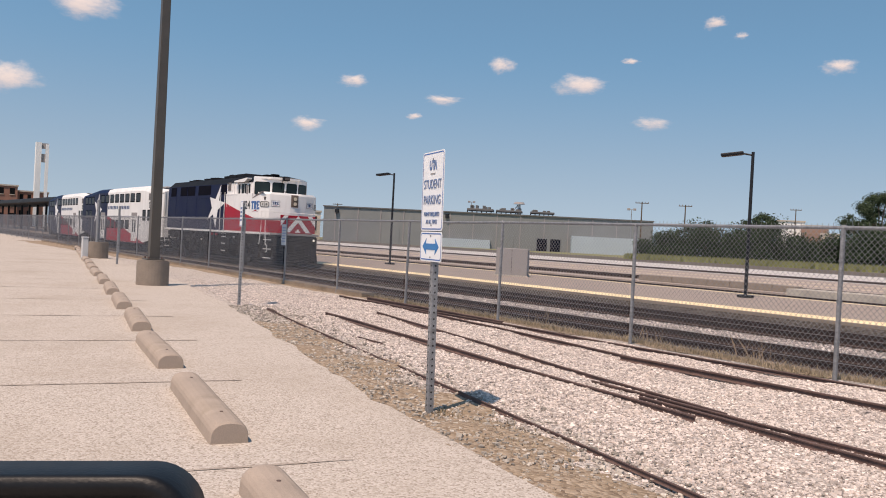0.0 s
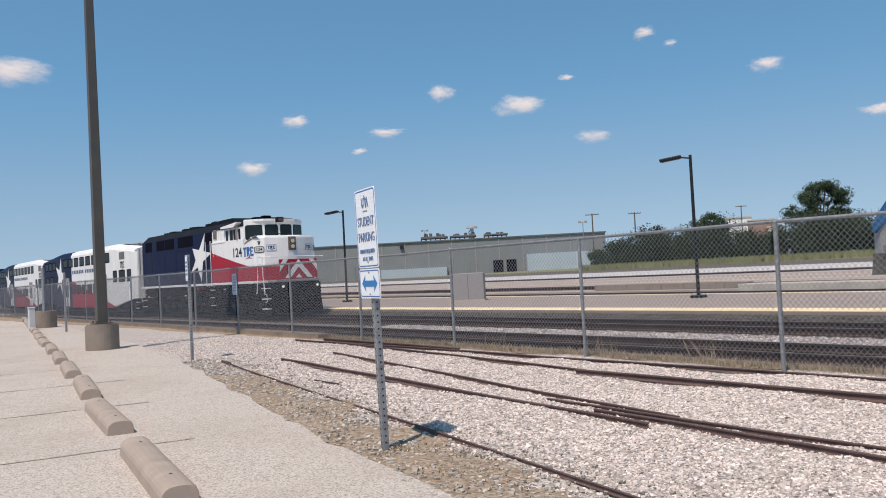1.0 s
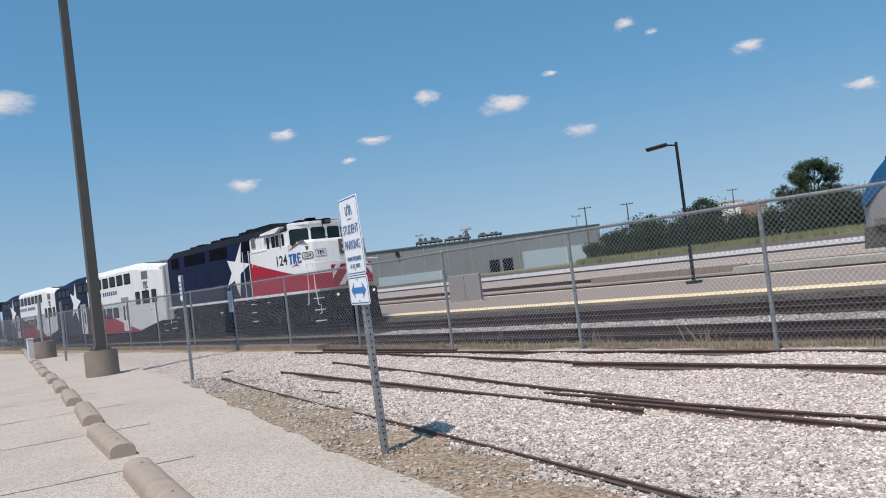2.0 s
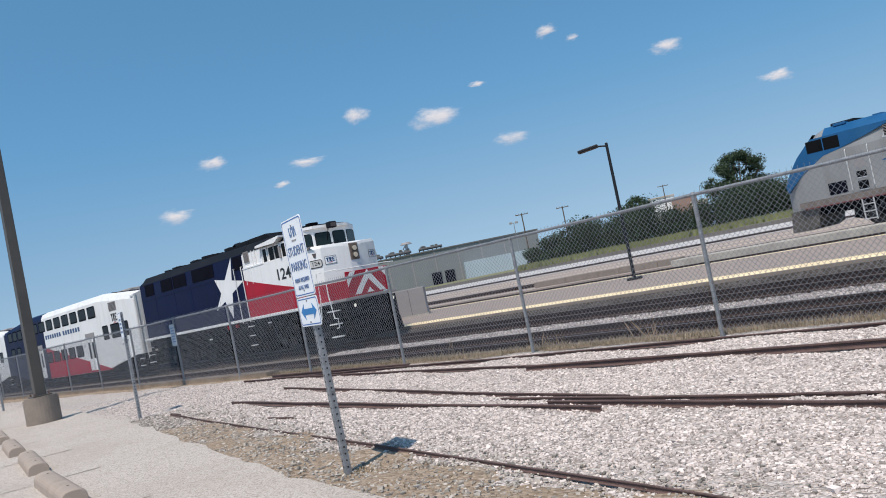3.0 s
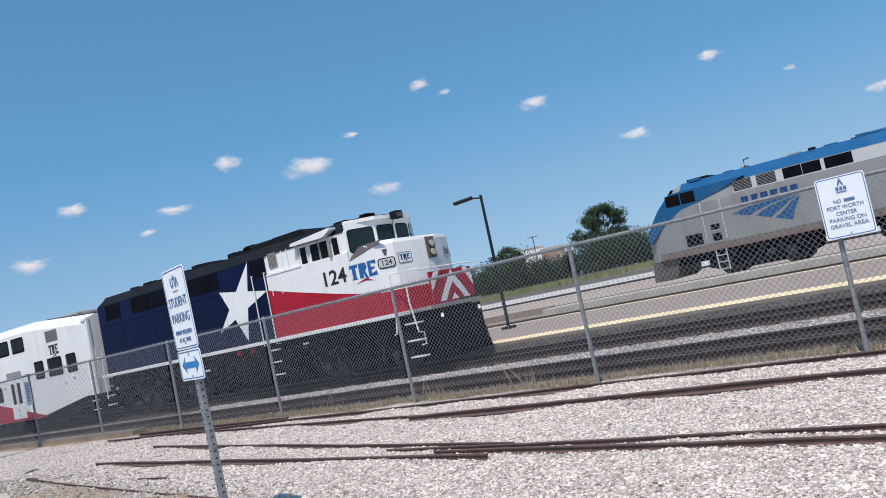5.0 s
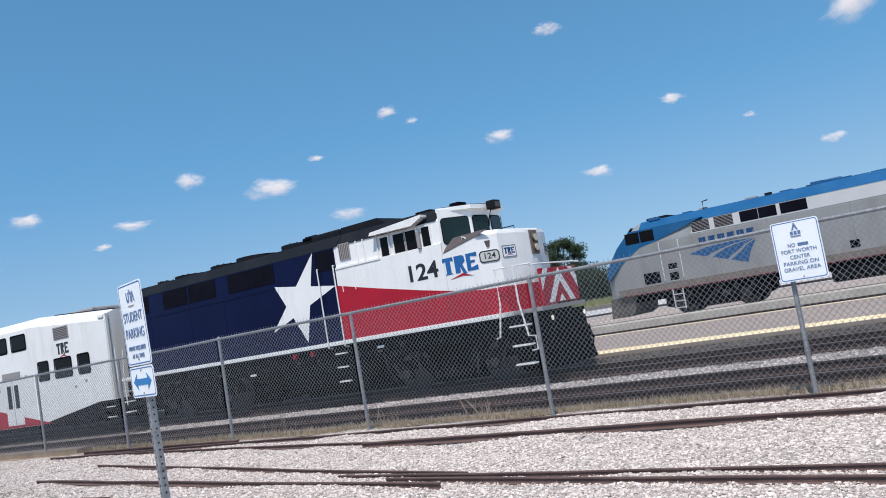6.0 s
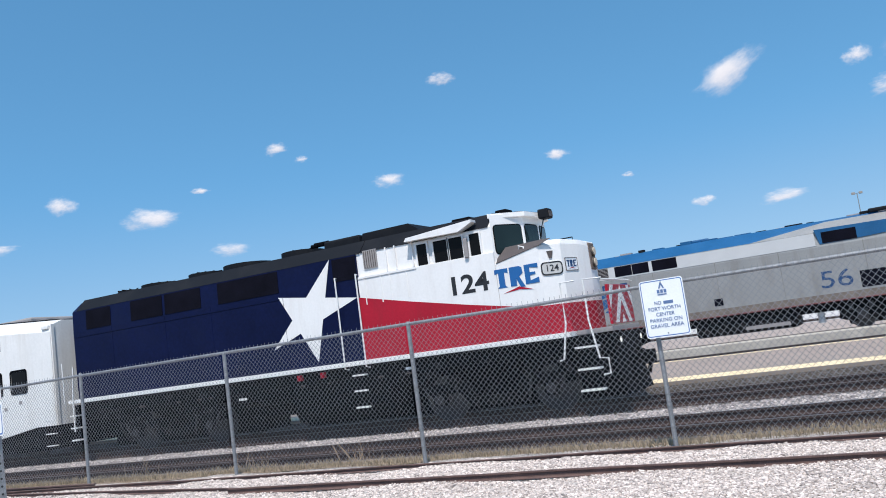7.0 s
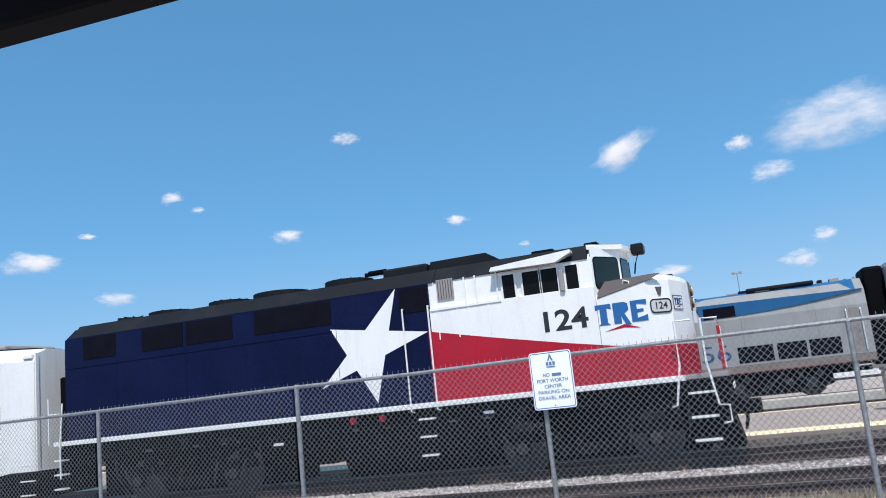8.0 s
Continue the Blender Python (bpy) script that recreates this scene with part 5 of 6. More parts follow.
    part("pipe_run", tube([(-9.6, -1.36, 1.25), (-4.4, -1.36, 1.2), (-2.4, -1.4, 1.28), (4.9, -1.38, 1.25)], 0.03), M_TRUCK, t)
    rs = random.Random(19)
    for cx in (3.05, -6.7):
        for dx in (-1.75, -0.95, 0.95, 1.75):
            part("brake_cylinder", cyl(bmesh.new(), (cx + dx, -1.2, 0.92), 0.12, 0.26, "x", 12), M_TRUCK, t)
            part("brake_rod", tube([(cx + dx, -1.2, 0.85), (cx + dx * 0.9, -1.2, 0.45), (cx + dx * 0.86, -1.15, 0.3)], 0.028), M_WHEEL, t)
        part("sand_pipe", tube([(cx - 2.1, -1.15, 1.3), (cx - 2.05, -1.1, 0.7), (cx - 1.9, -0.85, 0.12)], 0.024), M_WHEEL, t)
        part("sand_pipe", tube([(cx + 2.1, -1.15, 1.3), (cx + 2.05, -1.1, 0.7), (cx + 1.9, -0.85, 0.12)], 0.024), M_WHEEL, t)
        for dx in (-1.37, 1.37):
            part("bearing_cap", cyl(bmesh.new(), (cx + dx, -1.235, 0.51), 0.12, 0.03, "y", 14), M_WHEEL, t, "dusty bearing cap")
    for k in range(9):
        xx = rs.uniform(-9.0, 4.6)
        part("stencil_mark", B(xx, xx + rs.uniform(0.06, 0.2), -1.4, -1.384, 1.2, 1.2 + rs.uniform(0.03, 0.07)), M_ANTIGLARE, t)
    bogie(t, 3.05)
    bogie(t, -6.7)


build_loco(loco)


# ---- coaches ----
COACH_L, COACH_PITCH, COACH_0 = 22.6, 23.3, -10.95


def coach(x, label):
    t = thing("railway_coach", pose(x, TRAIN_C, RAIL_Z), label, "railway coach", "coaches of the passing train")
    L = COACH_L
    Y = -1.5
    roof = 4.5
    # outline of the side: raised skirts over the bogies, a lower middle, sloped roof ends
    def z_low(xx):
        pts = [(0, 1.0), (0.9, 1.0), (4.9, 0.45), (L - 4.9, 0.45), (L - 0.9, 1.0), (L, 1.0)]
        for (a, za), (b, zb) in zip(pts, pts[1:]):
            if a <= xx <= b:
                return za + (zb - za) * (xx - a) / (b - a)

    def z_top(xx):
        e = min(xx, L - xx)
        return 4.12 + (roof - 4.12) * min(e / 4.9, 1)

    def slab(u0, u1, material, name, lab):
        st = sorted({u0, u1, *[v for v in (0.9, 4.9, L - 4.9, L - 0.9) if u0 < v < u1]})
        bm = bmesh.new()
        rings = []
        for u in st:
            zt, zl = z_top(u), z_low(u)
            sec = [(Y, zl), (Y, zt - 0.35), (Y + 0.12, zt - 0.12), (Y + 0.45, zt), (-Y - 0.45, zt), (-Y - 0.12, zt - 0.12), (-Y, zt - 0.35), (-Y, zl)]
            rings.append([bm.verts.new((-u, y, z)) for y, z in sec])
        for a, b in zip(rings, rings[1:]):
            for i in range(8):
                bm.faces.new((a[i], b[i], b[(i + 1) % 8], a[(i + 1) % 8]))
        bm.faces.new(rings[0])
        bm.faces.new(rings[-1][::-1])
        bmesh.ops.recalc_face_normals(bm, faces=bm.faces)
        return part(name, bm, material, t, lab)
    slab(0.0, 14.2, M_COACH, "body", "white bilevel coach body")
    slab(14.202, L, M_NAVY, "rear_body", "navy blue rear body")
    part("roof_gear", B(-3.6, -1.6, -0.9, 0.9, 4.1, 4.42, bevel=0.06), M_CABINET, t)
    for ya in (-1.0, -0.3, 0.4):
        part("roof_strip", prism([(-3.9, 4.43), (-0.5, 4.17), (-0.5, 4.2), (-3.9, 4.46)], ya, ya + 0.3, "y"), M_ROOF, t, "black anti-slip roof strip")
    part("end_gutter", B(-0.35, -0.05, Y - 0.03, Y + 0.1, 3.86, 3.98, bevel=0.02), M_COACH, t)
    for xx, zz in ((-1.6, 1.75), (-2.3, 1.6), (-5.6, 2.3), (-7.7, 1.9)):
        part("stencil", B(xx, xx + 0.14, Y - 0.004, Y - 0.001, zz, zz + 0.1), M_CABINET, t)
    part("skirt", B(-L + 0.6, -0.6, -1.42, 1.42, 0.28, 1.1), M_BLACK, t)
    # red wedge
    part("red_wedge", prism([(-4.0, 0.46), (-14.2, 0.46), (-14.2, 2.35)], Y - 0.005, Y - 0.001, "y"), M_RED, t, "red wedge rising to the rear")
    c = (-17.3, 2.75)
    tips = [(c[0] + 1.35 * math.sin(radians(72 * k + 14)), c[1] + 1.45 * math.cos(radians(72 * k + 14))) for k in range(5)]
    part("star", prism(star_outline(tips), Y - 0.005, Y - 0.001, "y"), M_WHITE, t, "large white star")

    def window(xa, xb, za, zb):
        o = part("window", B(-xb, -xa, Y - 0.008, Y + 0.05, za, zb, bevel=0.03), M_GLASS, t, "dark coach window")
        bm = bmesh.new()
        outer, inner = rounded(xb - xa + 0.1, zb - za + 0.1, 0.1), rounded(xb - xa - 0.02, zb - za - 0.02, 0.08)
        a = [bm.verts.new((-(xa + xb) / 2 + px, Y - 0.01, (za + zb) / 2 + pz)) for px, pz in outer]
        b = [bm.verts.new((-(xa + xb) / 2 + px, Y - 0.01, (za + zb) / 2 + pz)) for px, pz in inner]
        for i in range(len(a)):
            j = (i + 1) % len(a)
            bm.faces.new((a[i], a[j], b[j], b[i]))
        part("gasket", bm, M_BLACK, o)
    for xa, xb in ((1.2, 1.9), (2.35, 3.45), (3.9, 4.6)):
        window(xa, xb, 2.1, 2.75)
    for k in range(8):
        window(5.3 + 1.42 * k, 6.35 + 1.42 * k, 3.4, 3.95)
    for k in range(5):
        window(8.0 + 1.32 * k, 9.0 + 1.32 * k, 1.45, 2.0)
    for k in range(3):
        window(18.6 + 1.1 * k, 19.4 + 1.1 * k, 3.3, 3.85)
    for xa in (L - 3.3, L - 2.0):
        window(xa, xa + 0.8, 2.1, 2.75)
    for xa in (6.0, 14.9):
        d = part("door", B(-xa - 1.25, -xa, Y - 0.012, Y + 0.04, 0.55, 2.35, bevel=0.01), M_COACH, t, "white double door")
        part("door_window", B(-xa - 0.5, -xa - 0.2, Y - 0.016, Y - 0.01, 1.2, 2.1, bevel=0.002), M_GLASS, d)
        part("door_window", B(-xa - 1.05, -xa - 0.75, Y - 0.016, Y - 0.01, 1.2, 2.1, bevel=0.002), M_GLASS, d)
        part("door_seam", B(-xa - 0.635, -xa - 0.615, Y - 0.016, Y - 0.01, 0.58, 2.33), M_NUM, d)
        part("door_header", B(-xa - 1.3, -xa + 0.05, Y - 0.02, Y + 0.02, 2.36, 2.6), M_CABINET, d)
    g = part("vent", B(-3.3, -2.3, Y - 0.012, Y + 0.05, 3.45, 3.92), M_CABINET, t, "grey louvred vent")
    for k in range(7):
        part("louvre", B(-3.26, -2.34, Y - 0.02, Y - 0.01, 3.49 + k * 0.06, 3.515 + k * 0.06), M_ANTIGLARE, g)
    block_logo(t, -3.2, 2.92, 0.8, 0.4, Y - 0.002, M_NUM)
    for k in range(14):
        part("word_bar", B(-14.0 + k * 0.42 + (0.25 if k > 6 else 0), -13.72 + k * 0.42 + (0.25 if k > 6 else 0), Y - 0.006, Y - 0.001, 2.85, 3.1), M_BLUEDK, t)
    e = part("end_door", B(-0.001, 0.04, -0.55, 0.55, 1.1, 3.3, bevel=0.01), M_GLASS, t)
    part("gangway", B(0.0, 0.35, -0.65, 0.65, 1.0, 3.35, bevel=0.05), M_BLACK, t, "black rubber gangway")
    for yy in (-1.42, 1.42):
        part("corner_post", B(-0.01, 0.03, yy - 0.05, yy + 0.05, 1.0, 4.0), M_COACH, t)
    for zz in (1.15, 0.75, 0.4):
        part("step", B(-0.5, -0.1, Y - 0.01, Y + 0.1, zz, zz + 0.03), M_STEPW, t)
    part("drawbar", B(-L - 1.1, -L + 0.4, -0.15, 0.15, 0.75, 1.0), M_TRUCK, t)
    bogie(t, -3.0, 2.4, 0.42)
    bogie(t, -L + 3.0, 2.4, 0.42)
    return t


COACHES = [coach(-6.2 + COACH_0 - COACH_PITCH * k, lab) for k, lab in enumerate(("white bilevel coach coupled behind the locomotive", "second bilevel coach of the passing train"))]


# ---- parked silver locomotive ----
M_DIRTYSILVER = mat("grimy_silver", (0.2, 0.185, 0.17), 0.7, vary=0.25, scale=2, fine=20, dirt=(0.08, 0.07, 0.06), dirt_amount=0.7, dirt_scale=1.5)
def build_parked():
    t = thing("parked_locomotive", pose(0, 36.0, 0), "silver and blue streamlined diesel locomotive standing at the platform", "locomotive")
    D = 3.1
    # body: side outline from slanted nose to rear
    bm = bmesh.new()

    def ring(x, zb, zt, ins):
        return [(x, ins, zb), (x, ins, min(3.3, zt - 0.05)), (x, ins + 0.1, min(3.9, zt - 0.03)), (x, ins + 0.75, zt), (x, D - ins - 0.75, zt), (x, D - ins - 0.1, min(3.9, zt - 0.03)), (x, D - ins, min(3.3, zt - 0.05)), (x, D - ins, zb)]
    R = [[bm.verts.new(p) for p in ring(*a)] for a in ((-16.1, 1.1, 2.35, 0.35), (-15.75, 1.1, 2.8, 0.12), (-15.3, 1.1, 3.4, 0.03), (-14.6, 1.1, 4.2, 0.0), (-14.2, 1.1, 4.36, 0.0), (4.9, 1.1, 4.36, 0.0))]
    for a, b in zip(R, R[1:]):
        for i in range(8):
            bm.faces.new((a[i], a[(i + 1) % 8], b[(i + 1) % 8], b[i]))
    bm.faces.new(R[0])
    bm.faces.new(R[-1][::-1])
    bmesh.ops.recalc_face_normals(bm, faces=bm.faces)
    part("body", bm, M_SILVER, t, "dusty silver body")
    # blue upper skin, laid a few millimetres over the body
    bm = bmesh.new()
    a = [bm.verts.new(p) for p in ((-14.2, 0.096, 3.9), (-4.0, 0.096, 3.9), (-1.0, 0.075, 3.78), (2.5, 0.085, 3.84), (4.6, 0.096, 3.9))]
    b = [bm.verts.new((x, 0.74, 4.368)) for x in (-14.2, -4.0, -1.0, 2.5, 4.6)]
    c = [bm.verts.new((x, D - 0.74, 4.368)) for x in (-14.2, -4.0, -1.0, 2.5, 4.6)]
    for i in range(4):
        bm.faces.new((a[i], a[i + 1], b[i + 1], b[i]))
        bm.faces.new((b[i], b[i + 1], c[i + 1], c[i]))
    bmesh.ops.recalc_face_normals(bm, faces=bm.faces)
    part("blue_roof", bm, M_BLUE, t, "blue roof and shoulder")
    part("blue_cab", prism([(-15.72, 2.8), (-15.3, 3.36), (-14.62, 4.0), (-14.2, 4.0), (-11.2, 4.0), (-12.3, 3.66), (-13.4, 3.36), (-14.2, 3.2), (-15.2, 2.6), (-15.95, 1.95), (-16.02, 2.2)], -0.008, 0.25, "y"), M_BLUE, t, "blue cab side")
    bm = bmesh.new()
    v = [bm.verts.new(p) for p in ((-15.33, 0.3, 3.4), (-15.33, D - 0.3, 3.4), (-14.63, D - 0.5, 4.2), (-14.63, 0.5, 4.2))]
    bm.faces.new(v)
    o = part("windscreen", bm, M_GLASS, t)
    o.location.x = -0.03
    part("blue_sweep", prism([(-1.44, 4.0), (4.83, 3.9), (4.3, 3.82), (3.5, 3.7), (2.5, 3.58), (1.3, 3.48), (0.0, 3.42), (-1.3, 3.4)], -0.006, 0.1, "y"), M_BLUE, t, "blue sweep at the tail")
    part("pale_band", prism([(-11.8, 3.36), (-11.6, 3.86), (-1.46, 3.86), (-1.46, 3.36)], -0.004, 0.1, "y"), M_PALE, t, "pale upper band")
    for xa, xb, n in ((-11.7, -10.92, 7), (-10.7, -9.9, 7), (-9.6, -8.85, 0), (-8.83, -8.1, 0), (-7.95, -6.9, 0), (-1.2, 0.05, 0)):
        g = part("grille", B(xa, xb, -0.012, 0.1, 3.42, 3.86), M_NAVY_DARK, t, "dark air-intake grille")
        for k in range(n):
            part("louvre", B(xa, xb, -0.02, -0.01, 3.45 + k * 0.06, 3.47 + k * 0.06), M_CABINET, g)
    part("cab_window", B(-14.82, -14.15, -0.016, 0.1, 3.42, 3.92, bevel=0.004), M_GLASS, t)
    part("cab_window", B(-14.1, -13.45, -0.016, 0.1, 3.42, 3.92, bevel=0.004), M_GLASS, t)
    part("cab_door", B(-13.2, -12.5, -0.008, 0.05, 1.45, 3.3, bevel=0.003), M_SILVER, t)
    for xx in (-13.3, -12.42):
        part("grab_rail", tube([(xx, -0.01, 1.5), (xx, -0.06, 1.55), (xx, -0.06, 3.2), (xx, -0.01, 3.25)], 0.025), M_PALE, t)
    part("door_window", B(-13.05, -12.65, -0.014, 0.0, 2.4, 2.75), M_CABINET, t)
    part("side_grille", B(-14.25, -13.5, -0.01, 0.05, 1.5, 2.0), M_NAVY_DARK, t)
    for xa, xb in ((-0.1, 1.25), (1.4, 2.5), (2.6, 3.75)):
        part("lower_grille", B(xa, xb, -0.01, 0.05, 1.5, 2.15), M_NAVY_DARK, t)
    part("lower_sill", B(-15.6, 4.9, -0.004, 0.02, 1.155, 1.42), M_SILL, t, "dusty brown lower sill")
    part("skirt_line", B(-15.4, 4.9, -0.006, 0.02, 1.1, 1.15), M_REDDULL, t)
    part("hose_hatch", B(-5.65, -5.3, -0.01, 0.05, 1.55, 1.85), M_NAVY_DARK, t)
    # swooping three-part blue emblem and a row of letter-like blocks
    for out in (((-12.0, 2.5), (-11.3, 2.66), (-10.2, 2.72), (-9.15, 2.7), (-10.1, 2.6), (-10.8, 2.45), (-11.3, 2.28)),
                ((-11.05, 2.2), (-10.5, 2.45), (-9.9, 2.58), (-9.15, 2.66), (-9.6, 2.5), (-10.0, 2.25), (-10.45, 2.0)),
                ((-10.3, 1.95), (-9.85, 2.2), (-9.5, 2.48), (-9.13, 2.62), (-9.35, 2.3), (-9.5, 1.98), (-9.62, 1.72))):
        part("emblem", prism(out, -0.006, 0.02, "y"), M_EMBLEM, t, "blue swept emblem stripe")
    for k in range(6):
        xx = -11.5 + k * 0.41
        part("word_bar", B(xx, xx + 0.3, -0.006, 0.02, 2.84, 3.12), M_BLUEDK, t)
    words("road_number", "56", 0.95, at_side(-0.95, -0.006, 1.95), M_BLUEDK, t, 1.15)
    part("roof_gear", B(-14.0, -13.0, 0.9, 2.2, 4.36, 4.5, bevel=0.04), M_ROOF, t)
    part("roof_gear", B(-6.6, -5.6, 0.9, 2.2, 4.36, 4.5, bevel=0.04), M_BLUE, t)
    part("roof_gear", B(0.6, 3.2, 0.6, 2.5, 4.36, 4.52, bevel=0.05), M_ROOF, t)
    rs = random.Random(31)
    for k in range(26):
        xa = -13.6 + k * 0.7 + rs.uniform(-0.2, 0.2)
        ya, hh = rs.uniform(0.5, 1.6), rs.uniform(0.04, 0.13)
        part("roof_fitting", B(xa, xa + rs.uniform(0.15, 0.7), ya, ya + rs.uniform(0.2, 0.8), 4.33, 4.37 + hh, bevel=0.015), rs.choice((M_BLUE, M_BLUE, M_ROOF, M_CABINET)), t)
    for xx in (-10.8, -8.0, -5.4, -2.9, 0.2, 3.0):
        part("panel_seam", B(xx, xx + 0.02, -0.005, 0.02, 1.43, 3.34), M_DIRTYSILVER, t)
    # below
    part("underframe", B(-15.4, 4.7, 0.3, D - 0.3, 0.75, 1.1), M_BLACK, t)
    part("pilot", prism([(-16.2, 0.2), (-16.1, 1.1), (-14.9, 1.1), (-15.0, 0.35), (-15.3, 0.2)], 0.15, D - 0.15, "y"), M_PILOT, t, "grimy dark pilot")
    part("fuel_tank", B(-6.6, -2.6, 0.2, D - 0.2, 0.3, 0.85, bevel=0.1), M_TRUCK, t)
    for xx in (4.1, 4.62):
        part("grab_rail", tube([(xx, -0.01, 1.5), (xx, -0.06, 1.55), (xx, -0.06, 3.1), (xx, -0.01, 3.15)], 0.03), M_PALE, t)
    for zz in (0.35, 0.65, 0.95):
        part("tail_step", B(4.05, 4.65, -0.04, 0.2, zz, zz + 0.04), M_PALE, t)
    part("tail_door", B(4.2, 4.55, -0.008, 0.05, 1.45, 3.2, bevel=0.003), M_DIRTYSILVER, t)
    for xa, za, zb in ((-13.05, 1.5, 1.85), (-13.05, 2.0, 2.25)):
        part("step_recess", B(xa, xa + 0.4, -0.012, 0.0, za, zb), M_TRUCK, t)
        part("recess_tread", B(xa, xa + 0.4, -0.03, 0.0, za - 0.03, za), M_PALE, t)
    part("roof_aerial", tube([(-11.4, 1.2, 4.36), (-11.4, 1.2, 4.75), (-11.15, 1.2, 4.78)], 0.03), M_ROOF, t)
    lad = part("ladder", tube([(-13.05, -0.02, 1.1), (-13.05, -0.02, 0.2)], 0.03), M_PALE, t)
    part("ladder_rail", tube([(-12.6, -0.02, 1.1), (-12.6, -0.02, 0.2)], 0.03), M_PALE, lad)
    for zz in (0.25, 0.55, 0.85):
        part("rung", B(-13.05, -12.6, -0.05, 0.05, zz, zz + 0.04), M_PALE, lad)
    for cx in (-11.4, 1.1):
        for dx in (-1.37, 1.37):
            for yy in (0.8, 2.3):
                part("wheel", cyl(bmesh.new(), (cx + dx, yy, 0.46), 0.51, 0.14, "y", 24), M_WHEEL, t)
        for yy in (0.35, 2.6):
            bf = part("bogie_frame", prism([(cx - 2.2, 0.4), (cx - 2.15, 0.98), (cx + 2.15, 0.98), (cx + 2.2, 0.4), (cx + 1.7, 0.24), (cx + 0.9, 0.3), (cx + 0.6, 0.14), (cx - 0.6, 0.14), (cx - 0.9, 0.3), (cx - 1.7, 0.24)], yy, yy + 0.18, "y"), M_TRUCK, t)
            for dx in (-1.37, 1.37):
                part("axle_box", B(cx + dx - 0.2, cx + dx + 0.2, yy - 0.08, yy, 0.3, 0.7, bevel=0.03), M_WHEEL, bf)
                for k in (-0.36, 0.36):
                    part("spring", cyl(bmesh.new(), (cx + dx + k, yy - 0.04, 0.82), 0.09, 0.26, "z", 10), M_WHEEL, bf)
            part("damper", tube([(cx - 0.5, yy - 0.06, 0.3), (cx + 0.4, yy - 0.06, 0.95)], 0.045), M_WHEEL, bf)
            part("brake_cylinder", cyl(bmesh.new(), (cx + 0.55, yy - 0.08, 0.6), 0.11, 0.3, "x", 12), M_WHEEL, bf)
        # plain black block added so no light shows between the wheels
        part("bogie_core", B(cx - 1.9, cx + 1.9, 1.0, 2.1, 0.12, 0.95, bevel=0.08), M_BLACK, t)
    part("white_tank", cyl(bmesh.new(), (-1.75, 0.5, 0.6), 0.13, 0.55, "z", 12), M_PALE, t)
    part("step_box", B(-4.6, -2.9, 0.05, 0.3, 0.42, 0.56), M_CABINET, t)
    return t


build_parked()
car2 = thing("parked_coach", pose(0, 35.95, 0), "tall silver passenger car behind the parked locomotive", "railway coach")
part("diaphragm", B(5.0, 5.75, 0.6, 2.6, 0.9, 4.75, bevel=0.12), M_BLACK, car2, "black rubber end diaphragm")
part("body", B(5.75, 31.0, 0, 3.1, 0.6, 4.85, bevel=0.25), M_SILVER, car2)
for k in range(14):
    part("window", B(7.2 + 1.65 * k, 8.3 + 1.65 * k, -0.008, 0.02, 3.1, 3.75), M_GLASS, car2)
part("bogie", B(7, 10, 0.3, 2.8, -0.05, 0.6), M_TRUCK, car2)
part("bogie", B(26, 29, 0.3, 2.8, -0.05, 0.6), M_TRUCK, car2)


# ---- distance ----
def at(az, dist, z=0.0):
    return Vector((dist * math.cos(radians(az)), dist * math.sin(radians(az)), z))


def rise(dist, el):
    return 1.29 + dist * math.tan(radians(el))


